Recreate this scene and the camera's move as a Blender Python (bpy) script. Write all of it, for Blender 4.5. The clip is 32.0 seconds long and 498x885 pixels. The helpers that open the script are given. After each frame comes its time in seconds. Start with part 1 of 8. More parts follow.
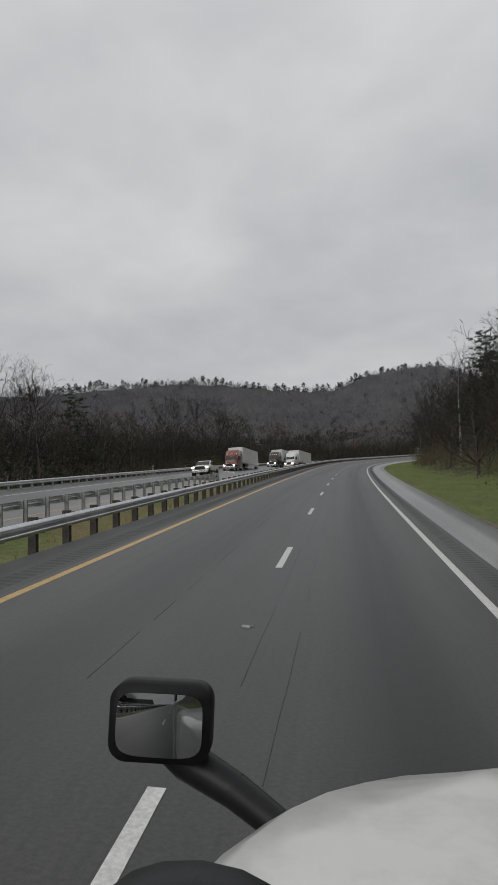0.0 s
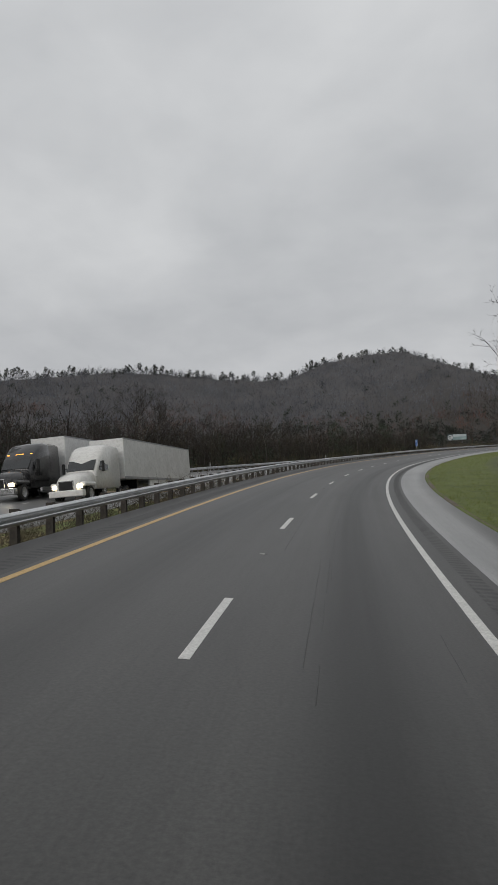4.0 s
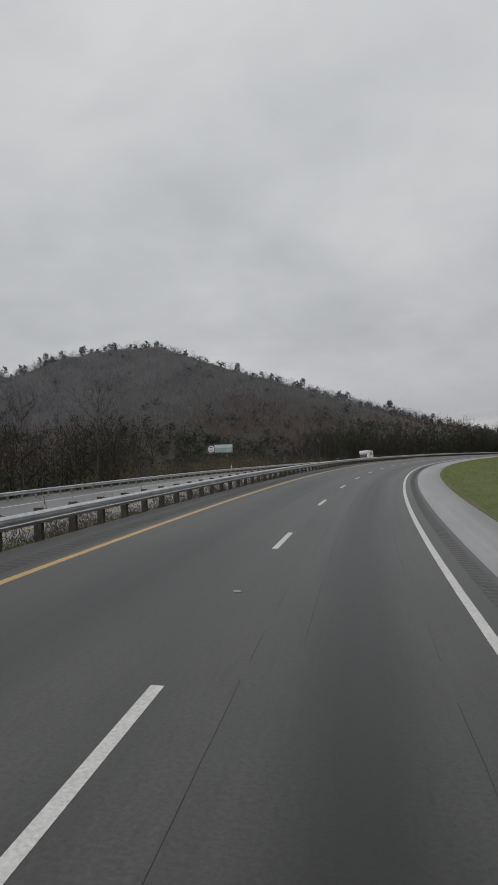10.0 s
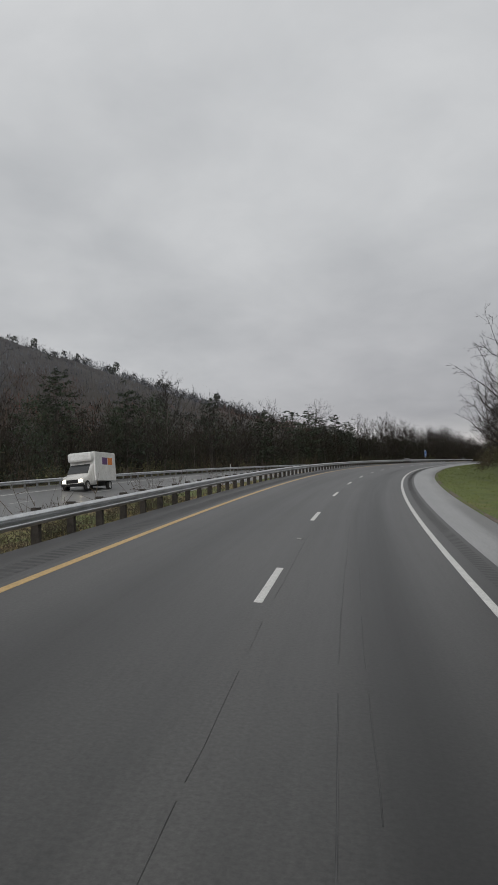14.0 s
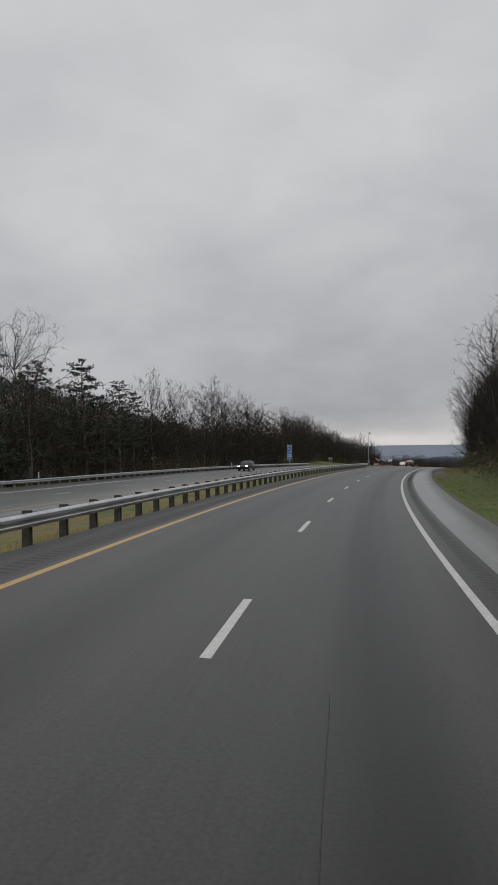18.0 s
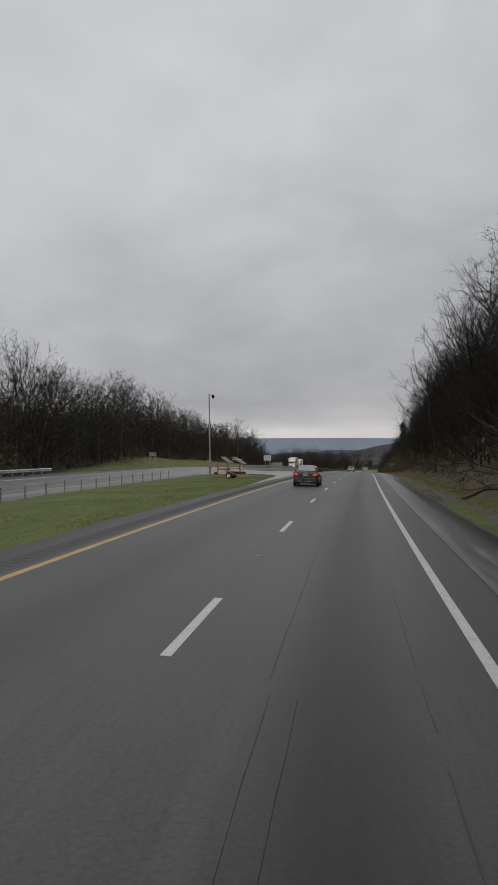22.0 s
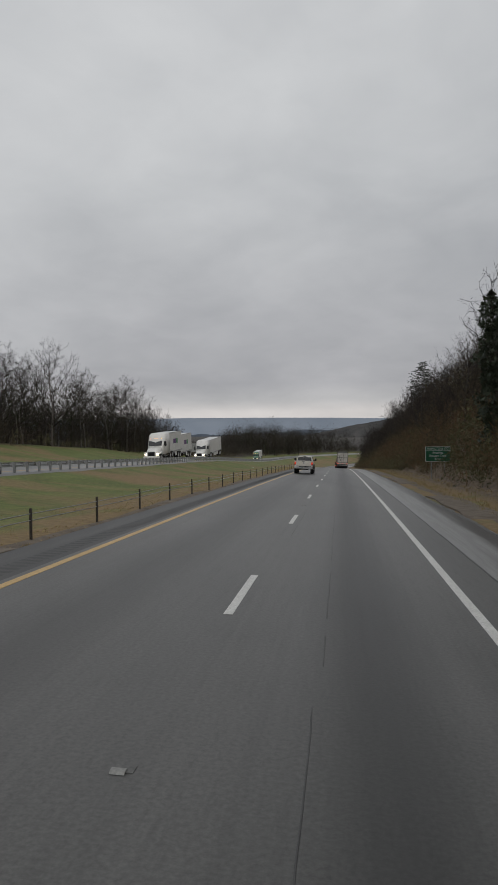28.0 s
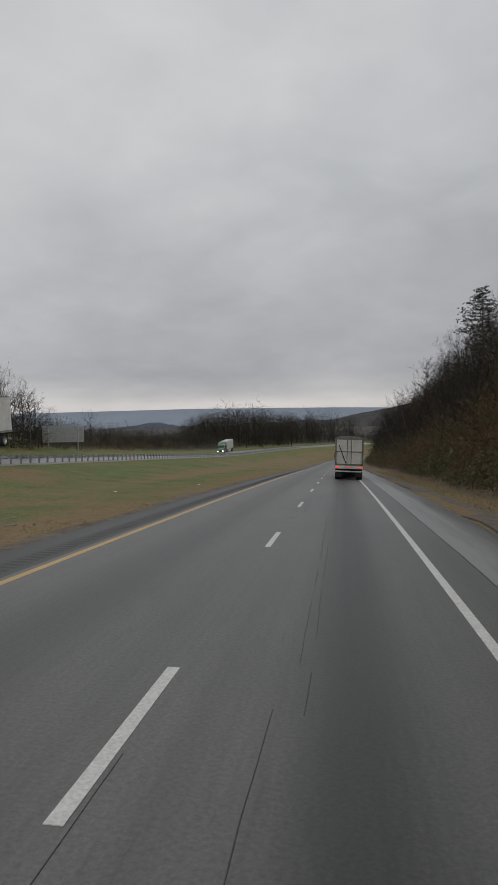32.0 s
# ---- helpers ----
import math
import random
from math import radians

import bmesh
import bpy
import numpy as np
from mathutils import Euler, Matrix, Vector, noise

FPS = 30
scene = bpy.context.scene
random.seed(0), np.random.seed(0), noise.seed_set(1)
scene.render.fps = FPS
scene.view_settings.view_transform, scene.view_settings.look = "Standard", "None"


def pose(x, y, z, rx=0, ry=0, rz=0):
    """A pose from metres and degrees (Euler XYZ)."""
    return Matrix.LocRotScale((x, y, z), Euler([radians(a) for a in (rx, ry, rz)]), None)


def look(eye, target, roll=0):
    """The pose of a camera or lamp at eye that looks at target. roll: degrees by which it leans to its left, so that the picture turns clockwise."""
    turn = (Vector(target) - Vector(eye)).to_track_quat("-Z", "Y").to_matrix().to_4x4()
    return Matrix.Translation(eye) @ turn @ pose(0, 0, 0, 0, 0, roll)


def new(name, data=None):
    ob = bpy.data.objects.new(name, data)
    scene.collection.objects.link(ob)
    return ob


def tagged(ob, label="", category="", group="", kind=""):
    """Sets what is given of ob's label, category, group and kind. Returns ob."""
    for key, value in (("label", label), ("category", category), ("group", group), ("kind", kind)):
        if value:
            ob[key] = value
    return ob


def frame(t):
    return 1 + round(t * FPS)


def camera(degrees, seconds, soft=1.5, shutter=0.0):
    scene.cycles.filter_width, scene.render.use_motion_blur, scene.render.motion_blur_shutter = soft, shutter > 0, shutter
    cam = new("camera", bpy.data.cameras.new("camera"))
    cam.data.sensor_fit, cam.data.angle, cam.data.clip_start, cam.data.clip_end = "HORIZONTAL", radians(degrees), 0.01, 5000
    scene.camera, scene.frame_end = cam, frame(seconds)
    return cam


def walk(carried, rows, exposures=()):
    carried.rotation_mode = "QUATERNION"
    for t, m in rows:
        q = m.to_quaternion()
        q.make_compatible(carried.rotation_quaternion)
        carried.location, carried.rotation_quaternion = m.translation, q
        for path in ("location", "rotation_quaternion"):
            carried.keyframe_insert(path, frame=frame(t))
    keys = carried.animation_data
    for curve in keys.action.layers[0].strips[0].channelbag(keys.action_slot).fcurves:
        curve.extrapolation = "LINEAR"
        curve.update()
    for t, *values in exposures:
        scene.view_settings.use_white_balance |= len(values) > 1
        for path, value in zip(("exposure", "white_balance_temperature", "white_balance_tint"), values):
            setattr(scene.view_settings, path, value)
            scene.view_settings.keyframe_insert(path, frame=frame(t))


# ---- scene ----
# The camera: a phone in the cab of a lorry that follows the right lane of a four-lane highway.
FOV = 39.62
CURVE = [-0.1638, 0.0382, 0.2491, 0.3774, 0.4738, 0.9141, 2.2069, 2.6044, 2.3658, 1.7073, 1.6308, 2.0391, 1.7417, 2.0687, 2.1781, 1.8153, 1.7880, 2.1256, 2.0755, 1.8774, 1.3728, 1.3706, 1.0525, 0.4398, 0.2368, -0.0972, -0.0079, -0.0022, -0.0202, -0.0271, -0.0423, -0.0944, -0.0659, -0.0056, 0.0194, 0.0257, 0.0226, 0.0162, 0.0098, 0.0049, 0.0016, -0.0006, -0.0022]
GRADE = [3.2838, 2.8850, 2.7803, 2.7140, 2.8133, 2.9396, 3.0013, 3.2454, 3.2975, 3.2131, 2.9519, 2.3797, 2.2537, 1.6314, 1.0915, 0.7053, 0.4326, -0.3729, -1.1808, -1.9162, -2.6471, -2.9825, -3.5159, -3.9245, -4.8030, -5.2685, -5.3982, -5.2530, -4.8827, -4.3382, -3.6703, -2.9297, -2.1674]
cam = camera(FOV, 32.0, soft=1.0)
ROWS = [
    (0.0, 1.30, -4.67, 2.110, 7.68, 2.72, 1.07),
    (0.5, 1.30, 9.80, 2.525, 7.70, 2.69, 1.05),
    (1.0, 1.33, 24.26, 2.931, 7.67, 2.69, 1.01),
    (1.5, 1.43, 38.74, 3.334, 7.51, 2.69, 0.99),
    (2.0, 1.63, 53.24, 3.732, 7.14, 2.65, 1.03),
    (2.5, 1.95, 67.78, 4.124, 6.49, 2.56, 1.17),
    (3.0, 2.39, 82.34, 4.511, 5.67, 2.45, 1.36),
    (3.5, 2.93, 96.88, 4.896, 4.88, 2.39, 1.52),
    (4.0, 3.60, 111.40, 5.286, 4.13, 2.39, 1.63),
    (4.5, 4.49, 125.88, 5.680, 3.12, 2.40, 1.73),
    (5.0, 5.71, 140.32, 6.082, 1.63, 2.45, 1.79),
    (5.5, 7.35, 154.70, 6.492, -0.16, 2.51, 1.78),
    (6.0, 9.46, 169.01, 6.916, -2.00, 2.59, 1.66),
    (6.5, 12.09, 183.23, 7.348, -3.79, 2.69, 1.48),
    (7.0, 15.25, 197.37, 7.783, -5.59, 2.77, 1.40),
    (7.5, 18.92, 211.44, 8.226, -7.42, 2.82, 1.52),
    (8.0, 23.02, 225.44, 8.685, -9.10, 2.85, 1.77),
    (8.5, 27.49, 239.32, 9.156, -10.61, 2.86, 2.05),
    (9.0, 32.27, 253.04, 9.633, -12.01, 2.85, 2.26),
    (9.5, 37.37, 266.56, 10.108, -13.35, 2.86, 2.39),
    (10.0, 42.81, 279.89, 10.581, -14.82, 2.87, 2.49),
    (10.5, 48.61, 293.03, 11.053, -16.37, 2.88, 2.54),
    (11.0, 54.74, 306.03, 11.524, -17.85, 2.88, 2.51),
    (11.5, 61.15, 318.93, 11.994, -19.32, 2.88, 2.36),
    (12.0, 67.87, 331.68, 12.457, -20.94, 2.89, 2.13),
    (12.5, 74.92, 344.22, 12.906, -22.74, 2.86, 1.87),
    (13.0, 82.35, 356.46, 13.329, -24.68, 2.74, 1.68),
    (13.5, 90.15, 368.40, 13.717, -26.74, 2.50, 1.55),
    (14.0, 98.28, 380.05, 14.071, -28.72, 2.27, 1.46),
    (14.5, 106.74, 391.41, 14.405, -30.42, 2.14, 1.38),
    (15.0, 115.51, 402.46, 14.728, -31.78, 2.14, 1.35),
    (15.5, 124.57, 413.20, 15.039, -32.95, 2.14, 1.36),
    (16.0, 133.87, 423.68, 15.329, -34.19, 2.09, 1.36),
    (16.5, 143.41, 433.91, 15.592, -35.72, 1.99, 1.33),
    (17.0, 153.19, 443.91, 15.830, -37.51, 1.86, 1.25),
    (17.5, 163.22, 453.63, 16.042, -39.36, 1.73, 1.15),
    (18.0, 173.51, 463.00, 16.223, -41.12, 1.62, 1.05),
    (18.5, 184.04, 471.98, 16.375, -42.73, 1.52, 0.96),
    (19.0, 194.77, 480.61, 16.504, -44.18, 1.44, 0.86),
    (19.5, 205.67, 488.95, 16.614, -45.38, 1.38, 0.78),
    (20.0, 216.71, 497.07, 16.709, -46.42, 1.31, 0.72),
    (20.5, 227.89, 504.97, 16.794, -47.39, 1.26, 0.70),
    (21.0, 239.19, 512.64, 16.868, -48.32, 1.17, 0.70),
    (21.5, 250.57, 520.08, 16.922, -49.16, 1.02, 0.72),
    (22.0, 261.95, 527.33, 16.943, -49.91, 0.84, 0.75),
    (22.5, 273.28, 534.42, 16.925, -50.49, 0.68, 0.80),
    (23.0, 284.57, 541.40, 16.873, -50.87, 0.54, 0.88),
    (23.5, 295.82, 548.28, 16.785, -51.14, 0.40, 0.94),
    (24.0, 307.08, 555.05, 16.661, -51.41, 0.25, 0.95),
    (24.5, 318.33, 561.70, 16.501, -51.68, 0.08, 0.88),
    (25.0, 329.55, 568.29, 16.309, -51.88, -0.10, 0.77),
    (25.5, 340.73, 574.85, 16.087, -51.95, -0.26, 0.68),
    (26.0, 351.86, 581.41, 15.836, -51.94, -0.41, 0.63),
    (26.5, 362.93, 587.95, 15.553, -51.94, -0.55, 0.61),
    (27.0, 374.00, 594.47, 15.239, -51.94, -0.67, 0.61),
    (27.5, 385.09, 601.00, 14.898, -51.95, -0.75, 0.63),
    (28.0, 396.26, 607.54, 14.538, -51.99, -0.81, 0.69),
    (28.5, 407.45, 614.09, 14.164, -52.01, -0.86, 0.77),
    (29.0, 418.55, 620.58, 13.780, -52.03, -0.94, 0.84),
    (29.5, 429.45, 626.97, 13.382, -52.03, -1.04, 0.88),
    (30.0, 440.27, 633.32, 12.965, -52.02, -1.14, 0.91),
    (30.5, 451.22, 639.76, 12.521, -51.99, -1.23, 0.95),
    (31.0, 462.43, 646.37, 12.050, -51.92, -1.31, 1.02),
    (31.5, 473.76, 653.07, 11.559, -51.81, -1.40, 1.11),
    (32.0, 485.09, 659.78, 11.048, -51.69, -1.53, 1.19),
]
walk(cam, [(t, pose(x, y, z, 90 + pitch, roll, yaw)) for t, x, y, z, yaw, pitch, roll in ROWS],
     exposures=[(0.0, 0.0), (32.0, 0.0)])

# ---- world and light: a low overcast ----
SUN_EL, SUN_AZ = radians(35), radians(205)


def make_world():
    w = bpy.data.worlds.new("overcast")
    w.use_nodes = True
    scene.world = w
    nt = w.node_tree
    nt.nodes.clear()
    N, L = nt.nodes.new, nt.links.new
    out, bg = N("ShaderNodeOutputWorld"), N("ShaderNodeBackground")
    sky = N("ShaderNodeTexSky")
    sky.sky_type, sky.sun_disc = "NISHITA", False
    sky.sun_elevation, sky.sun_rotation, sky.air_density, sky.dust_density = SUN_EL, SUN_AZ, 1.0, 4.0
    tc, sep = N("ShaderNodeTexCoord"), N("ShaderNodeSeparateXYZ")
    L(tc.outputs["Generated"], sep.inputs[0])

    def math_(op, a, b=None):
        m = N("ShaderNodeMath")
        m.operation = op
        for i, v in enumerate((a, b)):
            if v is None:
                continue
            if isinstance(v, (int, float)):
                m.inputs[i].default_value = v
            else:
                L(v, m.inputs[i])
        return m.outputs[0]

    # the cloud deck as a flat layer overhead: the farther, the more foreshortened
    up = math_("ADD", math_("MAXIMUM", sep.outputs[2], 0.0), 0.3)
    px, py = math_("DIVIDE", sep.outputs[0], up), math_("DIVIDE", sep.outputs[1], up)
    comb = N("ShaderNodeCombineXYZ")
    L(px, comb.inputs[0]), L(py, comb.inputs[1])

    def clouds(scale, detail, rough, dist, seed):
        n = N("ShaderNodeTexNoise")
        n.noise_dimensions = "4D"
        n.inputs["Scale"].default_value, n.inputs["Detail"].default_value = scale, detail
        n.inputs["Roughness"].default_value, n.inputs["Distortion"].default_value = rough, dist
        n.inputs["W"].default_value = seed
        L(comb.outputs[0], n.inputs["Vector"])
        return n.outputs["Fac"]

    big, mid, wisp = clouds(0.8, 3, 0.5, 0.2, 3.1), clouds(2.4, 4, 0.5, 0.3, 7.7), clouds(6.5, 5, 0.55, 0.5, 1.9)
    fac = math_("ADD", math_("ADD", math_("MULTIPLY", big, 0.52), math_("MULTIPLY", mid, 0.36)), math_("MULTIPLY", wisp, 0.12))
    ramp = N("ShaderNodeValToRGB")
    el = ramp.color_ramp.elements
    el[0].position, el[0].color = 0.34, (0.43, 0.445, 0.465, 1)
    el[1].position, el[1].color = 0.66, (0.69, 0.70, 0.71, 1)
    L(fac, ramp.inputs[0])
    # height: a bright rim low over the land and a grey belt above it, heavier towards the east; lighter overhead
    def belt(stops):
        r_ = N("ShaderNodeValToRGB")
        e = r_.color_ramp.elements
        while len(e) < len(stops):
            e.new(0.5)
        for q, (pos, c) in zip(e, stops):
            q.position, q.color = pos, (*c, 1)
        L(sep.outputs[2], r_.inputs[0])
        return r_.outputs[0]

    north = belt([(0.0, (1.04, 1.0, 0.98)), (0.06, (1.02, 1.0, 0.99)), (0.12, (0.94, 0.935, 0.94)), (0.2, (0.86, 0.86, 0.865)), (0.33, (0.95, 0.95, 0.95)), (1.0, (1.05, 1.05, 1.05))])
    east = belt([(0.0, (1.14, 1.07, 1.02)), (0.03, (1.12, 1.05, 1.0)), (0.045, (0.82, 0.8, 0.79)), (0.07, (0.68, 0.67, 0.685)), (0.15, (0.71, 0.705, 0.72)), (0.33, (0.95, 0.95, 0.95)), (1.0, (1.05, 1.05, 1.05))])
    turn = N("ShaderNodeMapRange")
    turn.interpolation_type = "SMOOTHSTEP"
    turn.inputs[1].default_value, turn.inputs[2].default_value = 0.25, 0.72
    L(sep.outputs[0], turn.inputs[0])
    hmix = N("ShaderNodeMix")
    hmix.data_type = "RGBA"
    L(turn.outputs[0], hmix.inputs[0]), L(north, hmix.inputs[6]), L(east, hmix.inputs[7])
    mul = N("ShaderNodeMix")
    mul.data_type, mul.blend_type = "RGBA", "MULTIPLY"
    mul.inputs[0].default_value = 1.0
    L(ramp.outputs[0], mul.inputs[6]), L(hmix.outputs[2], mul.inputs[7])
    skys = N("ShaderNodeMix")
    skys.data_type, skys.blend_type = "RGBA", "MIX"
    skys.inputs[0].default_value = 0.985
    sc = N("ShaderNodeMix")
    sc.data_type, sc.blend_type = "RGBA", "MULTIPLY"
    sc.inputs[0].default_value, sc.inputs[7].default_value = 1.0, (0.1, 0.1, 0.1, 1)
    L(sky.outputs[0], sc.inputs[6])
    L(sc.outputs[2], skys.inputs[6]), L(mul.outputs[2], skys.inputs[7])
    L(skys.outputs[2], bg.inputs[0])
    bg.inputs[1].default_value = 1.0
    L(bg.outputs[0], out.inputs[0])


make_world()
sun_data = bpy.data.lights.new("sun", "SUN")
sun_data.energy, sun_data.angle, sun_data.color = 0.9, radians(40), (1.0, 0.97, 0.93)
sun = new("sun", sun_data)
sun.matrix_world = look((0, 0, 300), (-300 * math.sin(SUN_AZ) * 2, -300 * math.cos(SUN_AZ) * 2, 0))

# ---- materials ----


class Mat:
    """A node material: a Principled shader with helpers for procedural inputs."""

    def __init__(self, name, rough=0.7, metal=0.0, spec=0.5):
        self.m = bpy.data.materials.new(name)
        self.m.use_nodes = True
        self.nt = self.m.node_tree
        self.b = self.nt.nodes["Principled BSDF"]
        self.b.inputs["Roughness"].default_value = rough
        self.b.inputs["Metallic"].default_value = metal
        self.b.inputs["Specular IOR Level"].default_value = spec
        self.tc = None

    def N(self, kind):
        return self.nt.nodes.new(kind)

    def L(self, a, b):
        self.nt.links.new(a, b)

    def coord(self, which="Object"):
        if not self.tc:
            self.tc = self.N("ShaderNodeTexCoord")
        return self.tc.outputs[which]

    def noise(self, scale, detail=4, rough=0.55, dist=0.0, stretch=(1, 1, 1), which="Object"):
        mp = self.N("ShaderNodeMapping")
        mp.inputs["Scale"].default_value = stretch
        self.L(self.coord(which), mp.inputs[0])
        n = self.N("ShaderNodeTexNoise")
        n.inputs["Scale"].default_value, n.inputs["Detail"].default_value = scale, detail
        n.inputs["Roughness"].default_value, n.inputs["Distortion"].default_value = rough, dist
        self.L(mp.outputs[0], n.inputs[0])
        return n.outputs[0]

    def ramp(self, fac, stops):
        r = self.N("ShaderNodeValToRGB")
        el = r.color_ramp.elements
        while len(el) < len(stops):
            el.new(0.5)
        for e, (p, c) in zip(el, stops):
            e.position, e.color = p, (*(c if len(c) == 3 else (c[0],) * 3), 1)
        self.L(fac, r.inputs[0])
        return r.outputs[0]

    def mix(self, fac, a, b, mode="MIX"):
        m = self.N("ShaderNodeMix")
        m.data_type, m.blend_type = "RGBA", mode
        for i, v in ((0, fac), (6, a), (7, b)):
            if isinstance(v, (int, float)):
                m.inputs[i].default_value = v
            elif isinstance(v, tuple):
                m.inputs[i].default_value = (*v, 1)
            else:
                self.L(v, m.inputs[i])
        return m.outputs[2]

    def random(self):
        return self.N("ShaderNodeObjectInfo").outputs["Random"]

    def island(self):
        return self.N("ShaderNodeNewGeometry").outputs["Random Per Island"]

    def color(self, v):
        if isinstance(v, tuple):
            self.b.inputs["Base Color"].default_value = (*v, 1)
        else:
            self.L(v, self.b.inputs["Base Color"])
        return self

    def rough(self, v):
        self.L(v, self.b.inputs["Roughness"])
        return self

    def bump(self, h, strength=0.3, distance=0.02):
        n = self.N("ShaderNodeBump")
        n.inputs["Strength"].default_value, n.inputs["Distance"].default_value = strength, distance
        self.L(h, n.inputs["Height"])
        self.L(n.outputs[0], self.b.inputs["Normal"])
        return self


def two_tone(name, a, b, scale=3.0, rough=0.7, metal=0.0, fine=40.0, bump=0.15, vary=False, stretch=(1, 1, 1), spec=0.5):
    """A surface that wanders between two colours at two scales."""
    m = Mat(name, rough, metal, spec)
    c1 = m.ramp(m.noise(scale, 4, 0.6, 0.3, stretch), [(0.3, a), (0.7, b)])
    grain = m.ramp(m.noise(fine, 3, 0.6, 0, stretch), [(0.3, (0.8,)), (0.7, (1.15,))])
    c = m.mix(1.0, c1, grain, "MULTIPLY")
    if vary:
        c = m.mix(1.0, c, m.ramp(m.random(), [(0.0, (0.7,)), (1.0, (1.3,))]), "MULTIPLY")
    m.color(c)
    if bump:
        m.bump(m.noise(fine, 4, 0.6, 0, stretch), bump)
    return m.m


def glow(name, col, strength):
    m = Mat(name, 0.3)
    m.color(col)
    m.b.inputs["Emission Color"].default_value = (*col, 1)
    m.b.inputs["Emission Strength"].default_value = strength
    return m.m


def asphalt(name, lo, hi, streaks, gloss):
    """Road surface; its UV map holds metres across and along the road, so that wear runs along the lanes."""
    m = Mat(name, gloss, 0.0, 0.35 if streaks else 0.5)
    sx = m.N("ShaderNodeSeparateXYZ")
    m.L(m.coord("UV"), sx.inputs[0])
    big = m.noise(0.06, 5, 0.6, 0.4, (4, 1, 1), "UV")
    c = m.ramp(big, [(0.3, lo), (0.7, hi)])
    fine = m.noise(22.0, 3, 0.7, 0, (1, 1, 1), "UV")
    c = m.mix(1.0, c, m.ramp(fine, [(0.3, (0.74,)), (0.7, (1.24,))]), "MULTIPLY")
    speck = m.noise(9.0, 4, 0.75, 0.2, (1.0, 0.12, 1), "UV")
    c = m.mix(1.0, c, m.ramp(speck, [(0.32, (0.87,)), (0.46, (1.0,)), (0.7, (1.05,))]), "MULTIPLY")
    long_ = m.noise(1.6, 4, 0.6, 0.2, (1.0, 0.012, 1), "UV")
    c = m.mix(1.0, c, m.ramp(long_, [(0.32, (0.82,)), (0.68, (1.16,))]), "MULTIPLY")
    thin = m.noise(9.0, 3, 0.65, 0.1, (1.0, 0.006, 1), "UV")
    c = m.mix(1.0, c, m.ramp(thin, [(0.3, (0.93,)), (0.5, (1.0,)), (0.72, (1.05,))]), "MULTIPLY")
    if streaks:
        # oil drip belt in the middle of each lane, polished wheel paths on either side of it
        for centre, depth, width in ((1.9, 0.36, 0.56), (-1.95, 0.62, 0.66)):
            d = m.N("ShaderNodeMath")
            d.operation = "SUBTRACT"
            m.L(sx.outputs[0], d.inputs[0])
            d.inputs[1].default_value = centre
            a = m.N("ShaderNodeMath")
            a.operation = "ABSOLUTE"
            m.L(d.outputs[0], a.inputs[0])
            r = m.N("ShaderNodeMapRange")
            r.interpolation_type = "SMOOTHSTEP"
            r.inputs[1].default_value, r.inputs[2].default_value = 0.05, width * 1.7
            r.inputs[3].default_value, r.inputs[4].default_value = depth, 1.0
            m.L(a.outputs[0], r.inputs[0])
            c = m.mix(1.0, c, r.outputs[0], "MULTIPLY")
    if streaks:
        dry = m.N("ShaderNodeMapRange")
        for i, v in enumerate((540.0, 860.0, 0.9, 1.7)):
            dry.inputs[i + 1].default_value = v
        m.L(sx.outputs[1], dry.inputs[0])
        c = m.mix(1.0, c, dry.outputs[0], "MULTIPLY")
    m.color(c)
    m.rough(m.ramp(long_, [(0.3, (gloss - 0.03,)), (0.7, (gloss + 0.04,))]))
    m.bump(fine, 0.2, 0.004)
    return m.m


M = {}
M["asphalt"] = asphalt("worn asphalt", (0.054, 0.0535, 0.0515), (0.082, 0.0805, 0.0775), True, 0.44)
M["asphalt_dark"] = asphalt("shoulder asphalt", (0.06, 0.06, 0.06), (0.09, 0.089, 0.087), False, 0.6)
M["asphalt_opp"] = asphalt("damp asphalt", (0.15, 0.15, 0.15), (0.2, 0.2, 0.2), False, 0.35)
M["concrete"] = asphalt("damp concrete shoulder", (0.24, 0.24, 0.24), (0.34, 0.34, 0.335), False, 0.4)


